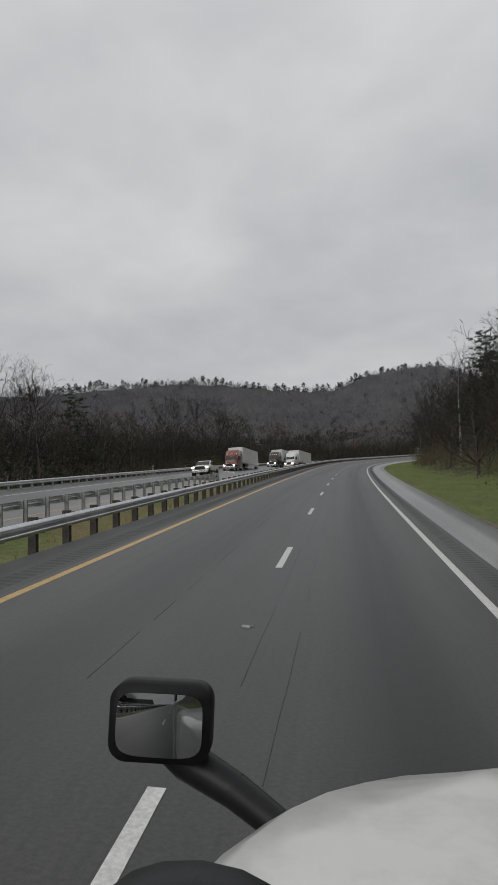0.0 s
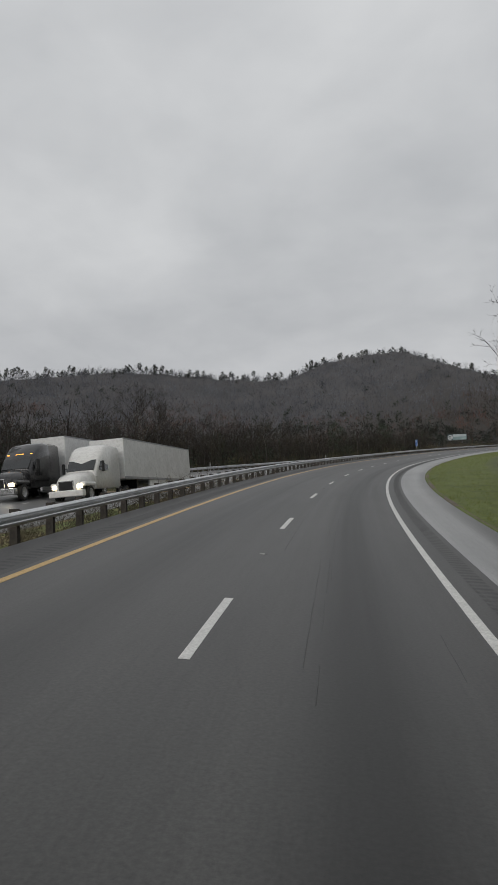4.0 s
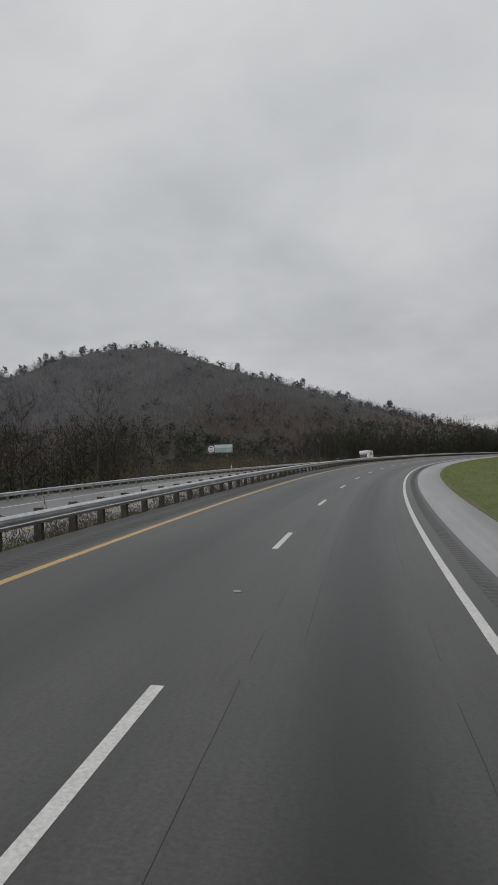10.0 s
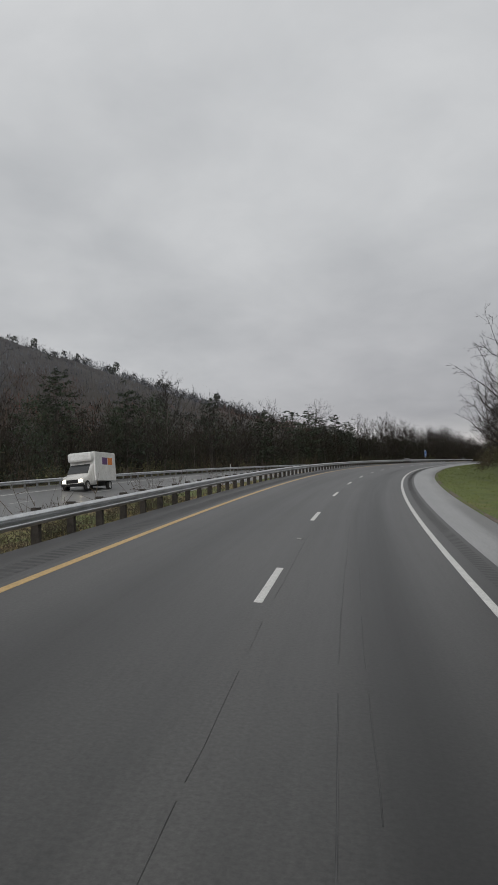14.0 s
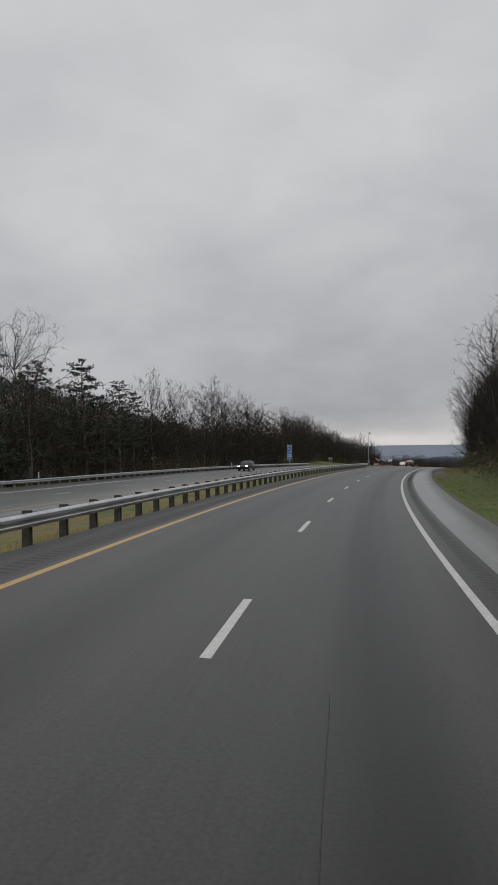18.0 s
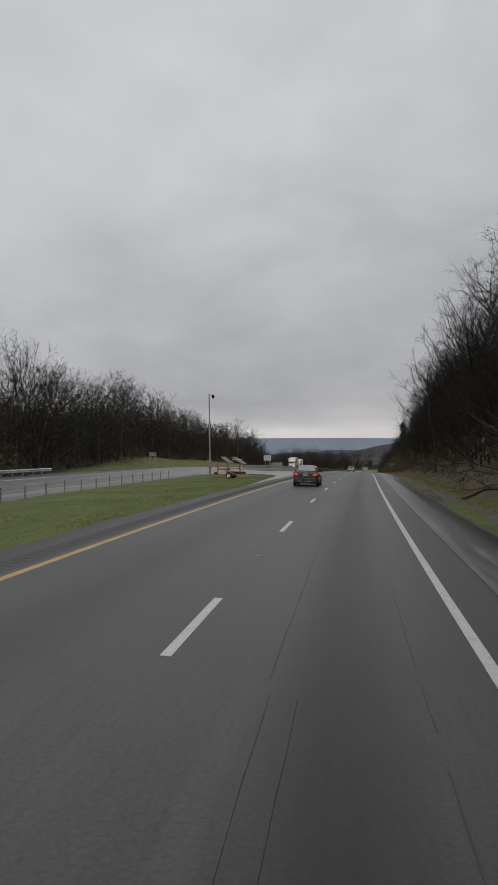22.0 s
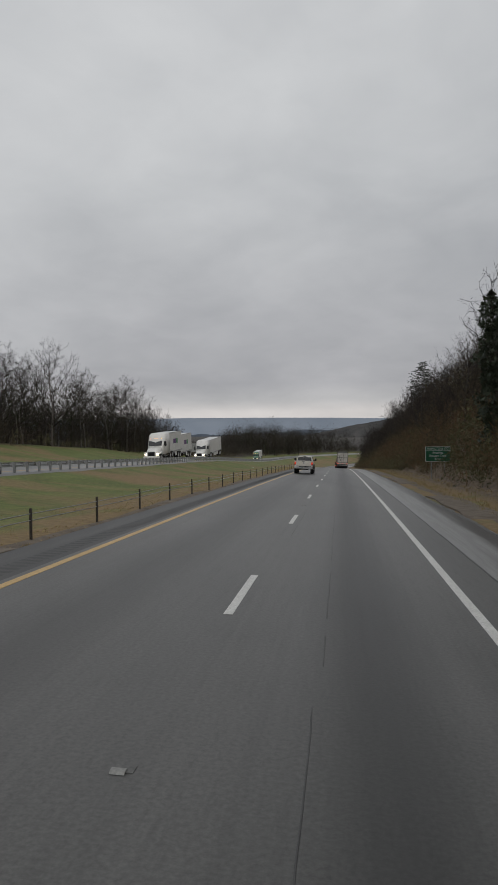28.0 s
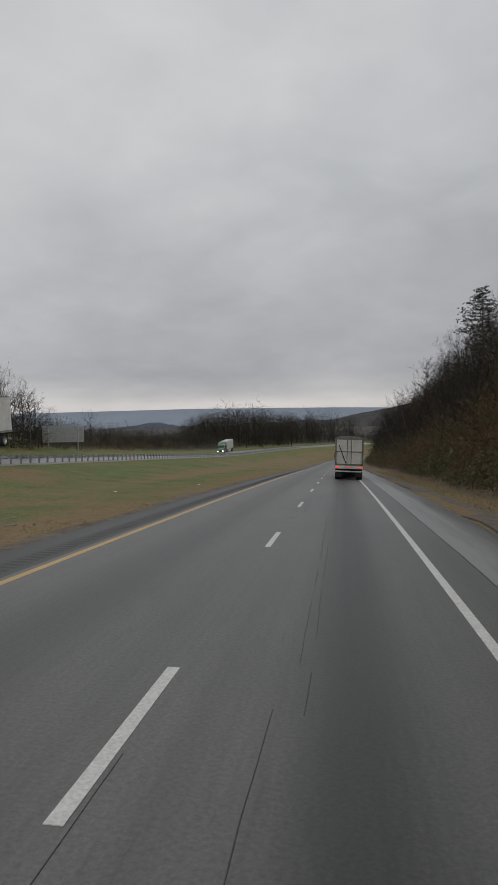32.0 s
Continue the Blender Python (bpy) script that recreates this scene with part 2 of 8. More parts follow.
def wet_shoulder():
    """Outer shoulder: pale worn concrete by the lane, dark silt and water trails drawn along its outer side."""
    m = Mat("wet patched shoulder", 0.3)
    sx, off, far = m.N("ShaderNodeSeparateXYZ"), m.N("ShaderNodeMapRange"), m.N("ShaderNodeMapRange")
    m.L(m.coord("UV"), sx.inputs[0])
    for i, v in enumerate((4.6, 5.9, -0.2, 0.13)):
        off.inputs[i + 1].default_value = v
    for i, v in enumerate((690.0, 800.0, 0.02, -0.22)):
        far.inputs[i + 1].default_value = v
    m.L(sx.outputs[0], off.inputs[0]), m.L(sx.outputs[1], far.inputs[0])
    total = m.ramp(m.noise(1.1, 6, 0.72, 0.15, (1.4, 0.03, 1), "UV"), [(0.28, (0.2,)), (0.72, (0.8,))])
    drawn = m.ramp(m.noise(5.0, 4, 0.7, 0.15, (1.0, 0.035, 1), "UV"), [(0.3, (0.0,)), (0.7, (0.34,))])
    for extra in (off.outputs[0], far.outputs[0], drawn):
        add = m.N("ShaderNodeMath")
        add.operation = "ADD"
        m.L(total, add.inputs[0]), m.L(extra, add.inputs[1])
        total = add.outputs[0]
    c = m.ramp(total, [(0.3, (0.25, 0.25, 0.245)), (0.5, (0.19, 0.187, 0.182)), (0.66, (0.11, 0.106, 0.101)), (0.9, (0.07, 0.065, 0.06))])
    c = m.mix(1.0, c, m.ramp(m.noise(18.0, 3, 0.7, 0, (1, 1, 1), "UV"), [(0.3, (0.8,)), (0.7, (1.15,))]), "MULTIPLY")
    m.color(c)
    m.rough(m.ramp(total, [(0.45, (0.45,)), (0.7, (0.36,))]))
    return m.m


M["wet_shoulder"] = wet_shoulder()
M["white_line"] = two_tone("road white", (0.58, 0.575, 0.55), (0.7, 0.695, 0.665), 4.0, 0.5, fine=25)
M["yellow_line"] = two_tone("road yellow", (0.5, 0.325, 0.115), (0.6, 0.4, 0.155), 4.0, 0.5, fine=25)
M["tar"] = two_tone("tar seal", (0.03, 0.03, 0.03), (0.075, 0.075, 0.074), 0.9, 0.5, fine=20, bump=0)
M["galv"] = two_tone("weathered galvanised steel", (0.44, 0.45, 0.46), (0.66, 0.67, 0.68), 1.5, 0.3, 0.9, 30)
M["steel_post"] = two_tone("dull steel", (0.24, 0.245, 0.25), (0.38, 0.385, 0.39), 2.0, 0.55, 0.5, 30)
M["wood_post"] = two_tone("dark treated timber", (0.03, 0.026, 0.022), (0.07, 0.06, 0.05), 6.0, 0.85, 0, 50, 0.3)
M["bark"] = two_tone("grey brown bark", (0.05, 0.043, 0.038), (0.11, 0.097, 0.088), 2.0, 0.9, 0, 18, 0.4, True)


def twigs_mat(name, lo, hi, scale=0.05, green=None, spread=(0.72, 1.3)):
    """Bark and twigs: wide patches, smaller drifts of another hue, and each branch a little different."""
    m = Mat(name, 0.95, 0.0, 0.2)
    c = m.ramp(m.noise(scale, 4, 0.62), [(0.3, lo), (0.7, hi)])
    if green:
        c = m.mix(m.ramp(m.noise(scale * 2.7, 3, 0.6, 0.4, (1, 1, 1.4)), [(0.5, (0.0,)), (0.64, (1.0,))]), c, green)
    m.color(m.mix(1.0, c, m.ramp(m.island(), [(0.0, (spread[0],)), (0.6, (1.0,)), (1.0, (spread[1],))]), "MULTIPLY"))
    return m.m


# hill twigs: the pale blue-grey tint is distance haze put into the colour
M["hazy_hill_twig"] = twigs_mat("hill woods", (0.062, 0.067, 0.08), (0.18, 0.187, 0.21), 0.02, (0.105, 0.098, 0.096), (0.5, 1.6))
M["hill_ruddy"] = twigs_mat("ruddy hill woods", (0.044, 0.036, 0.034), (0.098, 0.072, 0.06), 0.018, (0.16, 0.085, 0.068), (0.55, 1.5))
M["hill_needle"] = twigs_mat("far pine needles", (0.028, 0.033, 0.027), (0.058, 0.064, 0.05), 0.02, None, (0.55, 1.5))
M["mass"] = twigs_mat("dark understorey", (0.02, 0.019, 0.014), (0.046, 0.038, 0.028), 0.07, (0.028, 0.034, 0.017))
M["bank_mass"] = twigs_mat("brown and olive growth on the bank", (0.062, 0.05, 0.036), (0.145, 0.11, 0.072), 0.09, (0.085, 0.085, 0.04))
M["thicket"] = twigs_mat("thicket twigs", (0.042, 0.035, 0.027), (0.09, 0.072, 0.053), 0.12, (0.05, 0.052, 0.028))
M["russet"] = twigs_mat("russet bracken", (0.11, 0.068, 0.04), (0.22, 0.145, 0.085), 0.3, (0.1, 0.085, 0.045))
M["twig"] = twigs_mat("winter twigs", (0.028, 0.024, 0.022), (0.06, 0.052, 0.046), 0.1)
M["pale_bark"] = two_tone("pale sycamore bark", (0.22, 0.2, 0.18), (0.42, 0.4, 0.37), 2.0, 0.85, 0, 12, 0.2)
M["needle"] = two_tone("pine needles", (0.015, 0.024, 0.013), (0.038, 0.053, 0.028), 0.8, 0.8, 0, 10, 0, True)
M["ivy"] = two_tone("dark ivy", (0.014, 0.024, 0.012), (0.04, 0.055, 0.025), 1.0, 0.6, 0, 10, 0)
M["shrub"] = two_tone("russet brush", (0.05, 0.038, 0.027), (0.12, 0.088, 0.057), 0.5, 0.9, 0, 10, 0)
M["green_shrub"] = two_tone("olive brush leaves", (0.06, 0.064, 0.026), (0.15, 0.14, 0.062), 0.4, 0.8, 0, 10, 0)


def ground_mat():
    """Verge grass, straw, leaf litter; UV holds metres across and along the road."""
    m = Mat("verge and forest floor", 0.9)
    sx = m.N("ShaderNodeSeparateXYZ")
    m.L(m.coord("UV"), sx.inputs[0])
    patch = m.noise(0.11, 5, 0.6, 0.6, (1, 1, 1), "UV")
    fine = m.noise(3.0, 4, 0.7, 0.2, (1, 1, 1), "UV")
    green = m.ramp(fine, [(0.3, (0.07, 0.097, 0.02)), (0.7, (0.163, 0.2, 0.048))])
    green = m.mix(1.0, green, m.ramp(m.noise(0.5, 4, 0.6, 0.4, (1, 0.5, 1), "UV"), [(0.3, (0.68, 0.66, 0.6)), (0.7, (1.12, 1.1, 1.1))]), "MULTIPLY")
    straw = m.ramp(fine, [(0.3, (0.14, 0.092, 0.04)), (0.7, (0.25, 0.176, 0.083))])
    litter = m.ramp(fine, [(0.3, (0.02, 0.018, 0.016)), (0.7, (0.058, 0.05, 0.042))])
    # straw comes in after the crossover, green before it
    r = m.N("ShaderNodeMapRange")
    r.inputs[1].default_value, r.inputs[2].default_value = 690.0, 760.0
    r.inputs[3].default_value, r.inputs[4].default_value = -0.16, 0.02
    m.L(sx.outputs[1], r.inputs[0])
    add = m.N("ShaderNodeMath")
    add.operation = "ADD"
    m.L(patch, add.inputs[0]), m.L(r.outputs[0], add.inputs[1])
    # worn, dry median before the rail ends
    ru_, rs_, mu = m.N("ShaderNodeMapRange"), m.N("ShaderNodeMapRange"), m.N("ShaderNodeMath")
    ru_.inputs[1].default_value, ru_.inputs[2].default_value, ru_.inputs[3].default_value, ru_.inputs[4].default_value = -6.5, -5.0, 0.16, 0.03
    rs_.inputs[1].default_value, rs_.inputs[2].default_value, rs_.inputs[3].default_value, rs_.inputs[4].default_value = 560.0, 640.0, 1.0, 0.0
    mu.operation = "MULTIPLY"
    m.L(sx.outputs[0], ru_.inputs[0]), m.L(sx.outputs[1], rs_.inputs[0])
    m.L(ru_.outputs[0], mu.inputs[0]), m.L(rs_.outputs[0], mu.inputs[1])
    add2 = m.N("ShaderNodeMath")
    add2.operation = "ADD"
    m.L(add.outputs[0], add2.inputs[0]), m.L(mu.outputs[0], add2.inputs[1])
    # dead grass burnt brown beside the inner shoulder, after the crossover
    ru2, rs2, mu2, add3 = m.N("ShaderNodeMapRange"), m.N("ShaderNodeMapRange"), m.N("ShaderNodeMath"), m.N("ShaderNodeMath")
    for i, v in enumerate((-10.5, -6.5, 0.0, 0.16)):
        ru2.inputs[i + 1].default_value = v
    for i, v in enumerate((740.0, 780.0, 0.0, 1.0)):
        rs2.inputs[i + 1].default_value = v
    mu2.operation, add3.operation = "MULTIPLY", "ADD"
    late, add4 = m.N("ShaderNodeMapRange"), m.N("ShaderNodeMath")
    for i, v in enumerate((850.0, 905.0, 0.0, -0.05)):
        late.inputs[i + 1].default_value = v
    add4.operation = "ADD"
    m.L(sx.outputs[1], late.inputs[0]), m.L(add3.outputs[0], add4.inputs[0]), m.L(late.outputs[0], add4.inputs[1])
    m.L(sx.outputs[0], ru2.inputs[0]), m.L(sx.outputs[1], rs2.inputs[0])
    m.L(ru2.outputs[0], mu2.inputs[0]), m.L(rs2.outputs[0], mu2.inputs[1])
    m.L(add2.outputs[0], add3.inputs[0]), m.L(mu2.outputs[0], add3.inputs[1])
    add = add4
    verge = m.mix(m.ramp(add.outputs[0], [(0.46, (0.0,)), (0.62, (1.0,))]), green, straw)
    # beyond the verge: woodland floor
    ab = m.N("ShaderNodeMath")
    ab.operation = "ABSOLUTE"
    sh = m.N("ShaderNodeMath")
    sh.operation = "ADD"
    m.L(sx.outputs[0], sh.inputs[0])
    sh.inputs[1].default_value = 8.5
    m.L(sh.outputs[0], ab.inputs[0])
    r2 = m.N("ShaderNodeMapRange")
    r2.inputs[1].default_value, r2.inputs[2].default_value = 20.5, 25.0
    m.L(ab.outputs[0], r2.inputs[0])
    # far slopes: leaf floor between the trunks, paled by haze painted into its colour
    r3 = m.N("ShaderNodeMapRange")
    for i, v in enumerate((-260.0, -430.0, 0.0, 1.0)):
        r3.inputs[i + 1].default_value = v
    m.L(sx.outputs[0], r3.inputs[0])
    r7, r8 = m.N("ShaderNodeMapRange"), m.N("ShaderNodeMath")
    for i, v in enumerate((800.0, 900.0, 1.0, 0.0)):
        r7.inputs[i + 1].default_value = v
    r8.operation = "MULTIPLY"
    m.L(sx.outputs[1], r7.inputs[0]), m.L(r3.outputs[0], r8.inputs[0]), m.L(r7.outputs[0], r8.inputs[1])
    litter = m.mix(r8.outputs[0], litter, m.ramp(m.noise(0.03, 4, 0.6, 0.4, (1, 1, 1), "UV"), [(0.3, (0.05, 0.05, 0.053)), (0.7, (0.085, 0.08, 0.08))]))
    c = m.mix(r2.outputs[0], verge, litter)
    # the cut bank on the right: earth, straw and dead leaves
    r4, r5, r6 = m.N("ShaderNodeMapRange"), m.N("ShaderNodeMapRange"), m.N("ShaderNodeMath")
    for i, v in enumerate((9.6, 11.2, 0.0, 1.0)):
        r4.inputs[i + 1].default_value = v
    for i, v in enumerate((600.0, 650.0, 0.0, 1.0)):
        r5.inputs[i + 1].default_value = v
    r6.operation = "MULTIPLY"
    m.L(sx.outputs[0], r4.inputs[0]), m.L(sx.outputs[1], r5.inputs[0])
    m.L(r4.outputs[0], r6.inputs[0]), m.L(r5.outputs[0], r6.inputs[1])
    earth = m.ramp(m.noise(0.9, 5, 0.65, 0.5, (1, 1, 1), "UV"), [(0.3, (0.05, 0.038, 0.028)), (0.5, (0.12, 0.086, 0.055)), (0.7, (0.2, 0.15, 0.095))])
    m.color(m.mix(r6.outputs[0], c, earth))
    m.bump(fine, 0.6, 0.08)
    return m.m


M["ground"] = ground_mat()
M["gravel"] = two_tone("gravel and silt edge", (0.095, 0.076, 0.058), (0.2, 0.165, 0.13), 2.0, 0.95, 0, 60, 0.5)

# ---- plan of the road: distance along it (s), offset to the right of the lane line (u) ----
STEP = 2.0
S_MIN, S_MAX = -340.0, 4700.0
SG = np.arange(S_MIN, S_MAX + 1, STEP)


def knots(x0, dx, ys, x):
    ys = np.array(ys)
    xk = x0 + dx * np.arange(len(ys))
    x = np.clip(x, xk[0], xk[-1])
    i = np.clip(((x - x0) / dx).astype(int), 0, len(ys) - 2)
    w = (x - xk[i]) / dx
    m = np.gradient(ys)
    return ys[i] * (2 * w**3 - 3 * w**2 + 1) + m[i] * (w**3 - 2 * w**2 + w) + ys[i + 1] * (-2 * w**3 + 3 * w**2) + m[i + 1] * (w**3 - w**2)


kap = knots(-40, 30, CURVE, SG) * 1e-3 * np.interp(SG, [1200, 1260], [1, 0]) + np.interp(SG, [1090, 1160, 1420, 1500], [0, 2.2e-3, 2.2e-3, 0])
grd = knots(-40, 40, GRADE, SG) * 1e-2 * np.interp(SG, [1240, 1700], [1, 0])
head = np.concatenate([[0], np.cumsum((kap[1:] + kap[:-1]) / 2 * STEP)])
i0 = int(-S_MIN / STEP)
head -= head[i0]
mid_h = (head[1:] + head[:-1]) / 2
RX = np.concatenate([[0], np.cumsum(np.sin(mid_h) * STEP)])
RY = np.concatenate([[0], np.cumsum(np.cos(mid_h) * STEP)])
RZ = np.concatenate([[0], np.cumsum((grd[1:] + grd[:-1]) / 2 * STEP)])
RX, RY, RZ = RX - RX[i0], RY - RY[i0], RZ - RZ[i0]


def bank(s):
    return np.interp(s, [0, 80, 160, 450, 620, 800], [0.050, 0.058, 0.082, 0.082, 0.05, 0.045])


def xy(s, u):
    h = np.interp(s, SG, head)
    return np.interp(s, SG, RX) + u * np.cos(h), np.interp(s, SG, RY) - u * np.sin(h)


def road_z(s):
    return np.interp(s, SG, RZ)


def deck(s, u):
    """Height of our carriageway's banked surface."""
    return road_z(s) - u * bank(s)


def opp_u(s):
    return np.interp(s, [-300, 0, 110, 300, 440, 570, 740, 850, 960, 1240, 2000], [-16.5, -16.5, -17.5, -18.7, -20, -22.3, -22.5, -24.5, -30, -40, -60])


def opp_z(s):
    return road_z(s) + np.interp(s, [-300, 0, 110, 250, 440, 570, 660, 740, 850, 960, 1100, 1240], [-.1, -.1, -.2, -1.0, -.4, -.4, .2, 1.0, 1.4, 2.2, 3.6, 5.0])


def opp_deck(s, u):
    return opp_z(s) - (u - opp_u(s)) * bank(s) * 0.8


def heading(s):
    """Degrees by which the road has turned to the left."""
    return -math.degrees(float(np.interp(s, SG, head)))


def put(s, u, dz=0.0, turn=0.0, lean=True, opp=False, ground_=False):
    """A pose on the road or on the ground beside it: y along the road, x to its right."""
    x, y = xy(s, u)
    z = float(opp_deck(s, u) if opp else (ground(s, u) if ground_ else deck(s, u))) + dz
    g = math.degrees(math.atan(float(np.interp(s, SG, grd)))) if lean else 0.0
    b = math.degrees(math.atan(float(bank(s)))) * (0.8 if opp else 1.0) if lean else 0.0
    return pose(float(x), float(y), z, 0, 0, heading(s)) @ pose(0, 0, 0, g, b, turn)


# crest of the wooded hill beyond the far carriageway: x, y, height of the ground
CREST = [(-760, 560, 82), (-425, 844, 104), (-275, 987, 132), (-214, 1023, 136), (-88, 1052, 125), (0, 1062, 122), (40, 1080, 146),
         (90, 1066, 151), (145, 1028, 148), (197, 1000, 124), (249, 992, 108), (330, 1020, 94), (372, 990, 76), (425, 935, 40), (455, 900, 10)]


def hill(x, y):
    best = np.zeros(np.broadcast(x, y).shape)
    for (ax, ay, ah), (bx, by, bh) in zip(CREST[:-1], CREST[1:]):
        dx, dy = bx - ax, by - ay
        w = np.clip(((x - ax) * dx + (y - ay) * dy) / (dx * dx + dy * dy), 0, 1)
        d = np.hypot(x - ax - w * dx, y - ay - w * dy)
        hh = ah + (bh - ah) * w
        best = np.maximum(best, hh * np.clip(1 - d / (190 + 1.35 * hh), 0, 1) ** 1.25)
    return best


def smooth_noise(x, y, scale, seed):
    f = lambda a, b: np.sin(a * 1.0 + b * 0.7 + seed) + np.sin(a * 0.53 - b * 1.21 + seed * 2.1) + np.sin(-a * 1.37 + b * 0.43 + seed * 0.7)
    return f(x / scale, y / scale) / 3


def right_wall(s):
    """Where the slope beside our shoulder begins, and how steeply it climbs."""
    return (np.interp(s, [-300, 40, 130, 168, 196, 315, 335, 355, 380, 465, 490, 620, 1240], [10, 10.5, 11, 11.5, 22, 22, 13, 13, 20, 20, 10.5, 9.5, 9.5]),
            np.interp(s, [-300, 160, 195, 300, 335, 360, 460, 500, 640, 1240, 1500, 1900], [0.6, 0.6, 0.25, 0.22, 0.4, 0.22, 0.25, 0.7, 0.85, 0.85, 0.5, 0.0]))


def ground(s, u):
    """Height of the land at s, u."""
    s, u = np.broadcast_arrays(np.asarray(s, float), np.asarray(u, float))
    x, y = xy(s, u)
    zr = road_z(s)
    ou, b = opp_u(s), bank(s)
    left_edge, right_edge = zr + 5.3 * b - 0.06, zr - 6.3 * b - 0.05
    # median: a shallow ditch between the two carriageways
    o_near = opp_deck(s, ou + 5.4) - 0.06
    w = np.clip((-5.3 - u) / np.maximum(-5.3 - (ou + 5.4), 0.1), 0, 1)
    med = left_edge * (1 - w) + o_near * w - 0.55 * np.interp(s, [640, 665, 740, 765], [1, 0.06, 0.06, 1]) * np.sin(np.pi * w) ** 1.5 - 0.05 + 0.05 * smooth_noise(s, u, 1.7, 1)
    o_far = opp_deck(s, ou - 6.8) - 0.06
    far_w = np.clip((ou - 6.8 - u) / 18, 0, 1)
    late = np.interp(s, [680, 760, 1000], [0, 1, 1])
    far = o_far + (-1.6 * (1 - late) + 2.6 * late) * far_w * far_w * (3 - 2 * far_w) + 0.35 * far_w * smooth_noise(x, y, 7, 3)
    beyond = np.clip((ou - 30 - u) / 60, 0, 1)
    lowland = np.interp(s, [-300, 1000, 1500, 2600, 5000], [0, 0, -8, -30, -30]) * beyond
    far = far * (1 - beyond) + (np.maximum(hill(x, y), 0) + o_far * np.interp(s, [0, 700, 850], [0.5, 0.5, 0.9])) * beyond + lowland + beyond * 1.5 * smooth_noise(x, y, 60, 5)
    far = np.maximum(far, np.where(beyond > 0, hill(x, y), -1e9))
    ru, rs = right_wall(s)
    d = np.clip(u - ru, 0, None)
    rise = rs * d * np.clip(d / 6, 0.25, 1)
    rise = np.where(rise > 42, 42 + 8 * (1 - np.exp(-(rise - 42) / 20)), rise)
    right = right_edge - 0.1 * np.clip((u - 6.3) / 2, 0, 1) + rise + 0.07 * smooth_noise(s, u, 11, 2) * np.clip((u - 6.6), 0, 1) + np.clip(d / 8, 0, 1) * 0.6 * smooth_noise(x, y, 5, 9)
    z = np.where(u < ou - 6.8, far, np.where(u < ou + 5.4, opp_deck(s, u) - 0.25, np.where(u < -5.3, med, np.where(u <= 6.3, deck(s, u) - 0.25, right))))
    return z


# ---- mesh helpers ----


def mesh_of(name, verts, faces, mat, uvs=None, smooth=False):
    me = bpy.data.meshes.new(name)
    me.from_pydata([tuple(map(float, v)) for v in verts], [], faces)
    if mat:
        me.materials.append(mat)
    if uvs is not None:
        lay = me.uv_layers.new(name="metres")
        idx = np.empty(len(me.loops), np.int32)
        me.loops.foreach_get("vertex_index", idx)
        lay.data.foreach_set("uv", np.asarray(uvs, np.float32)[idx].ravel())
    if smooth:
        me.polygons.foreach_set("use_smooth", np.ones(len(me.polygons), bool))
    me.update()
    return me


def grid_mesh(name, ss, us, zf, mat, smooth=True):
    S, U = np.meshgrid(ss, us, indexing="ij")
    x, y = xy(S, U)
    v = np.stack([x, y, zf(S, U)], -1).reshape(-1, 3)
    n = len(us)
    f = [(i * n + j, i * n + j + 1, (i + 1) * n + j + 1, (i + 1) * n + j) for i in range(len(ss) - 1) for j in range(n - 1)]
    return mesh_of(name, v, f, mat, np.stack([U, S], -1).reshape(-1, 2), smooth)


def ribbon(name, s0, s1, uf, width, zf, mat, lift=0.004, ds=3.0):
    """A strip painted or laid along the road: top and two thin edges."""
    ss = np.arange(s0, s1 + ds * 0.5, ds)
    uc = np.array([uf(s) for s in ss])
    rows = []
    for off, dz in ((-width / 2 - 0.004, -0.002), (-width / 2, lift), (width / 2, lift), (width / 2 + 0.004, -0.002)):
        x, y = xy(ss, uc + off)
        rows.append(np.stack([x, y, zf(ss, uc + off) + dz], -1))
    v = np.stack(rows, 1).reshape(-1, 3)
    f = [(i * 4 + j, i * 4 + j + 1, i * 4 + j + 5, i * 4 + j + 4) for i in range(len(ss) - 1) for j in range(3)]
    uv = np.stack([np.stack([uc + o, ss], -1) for o in (-width / 2, -width / 2, width / 2, width / 2)], 1).reshape(-1, 2)
    return mesh_of(name, v, f, mat, uv)


def link(name, me, parent=None, label=""):
    ob = new(name, me)
    if parent:
        ob.parent = parent
    if label:
        ob["label"] = label
    return ob


# ---- large structure: land, carriageways ----
S_NEAR = np.concatenate([np.arange(-340, -60, 20), np.arange(-60, 1240, 4.0), np.arange(1240, 1700, 20), np.arange(1700, 4701, 100)])
offs = [-2600, -2000, -1600, -1300, -1100, -950] + list(range(-860, -80, 20)) + [-72, -64, -57, -51, -46, -42, -39]
LEFT = np.array([float(o) for o in offs])


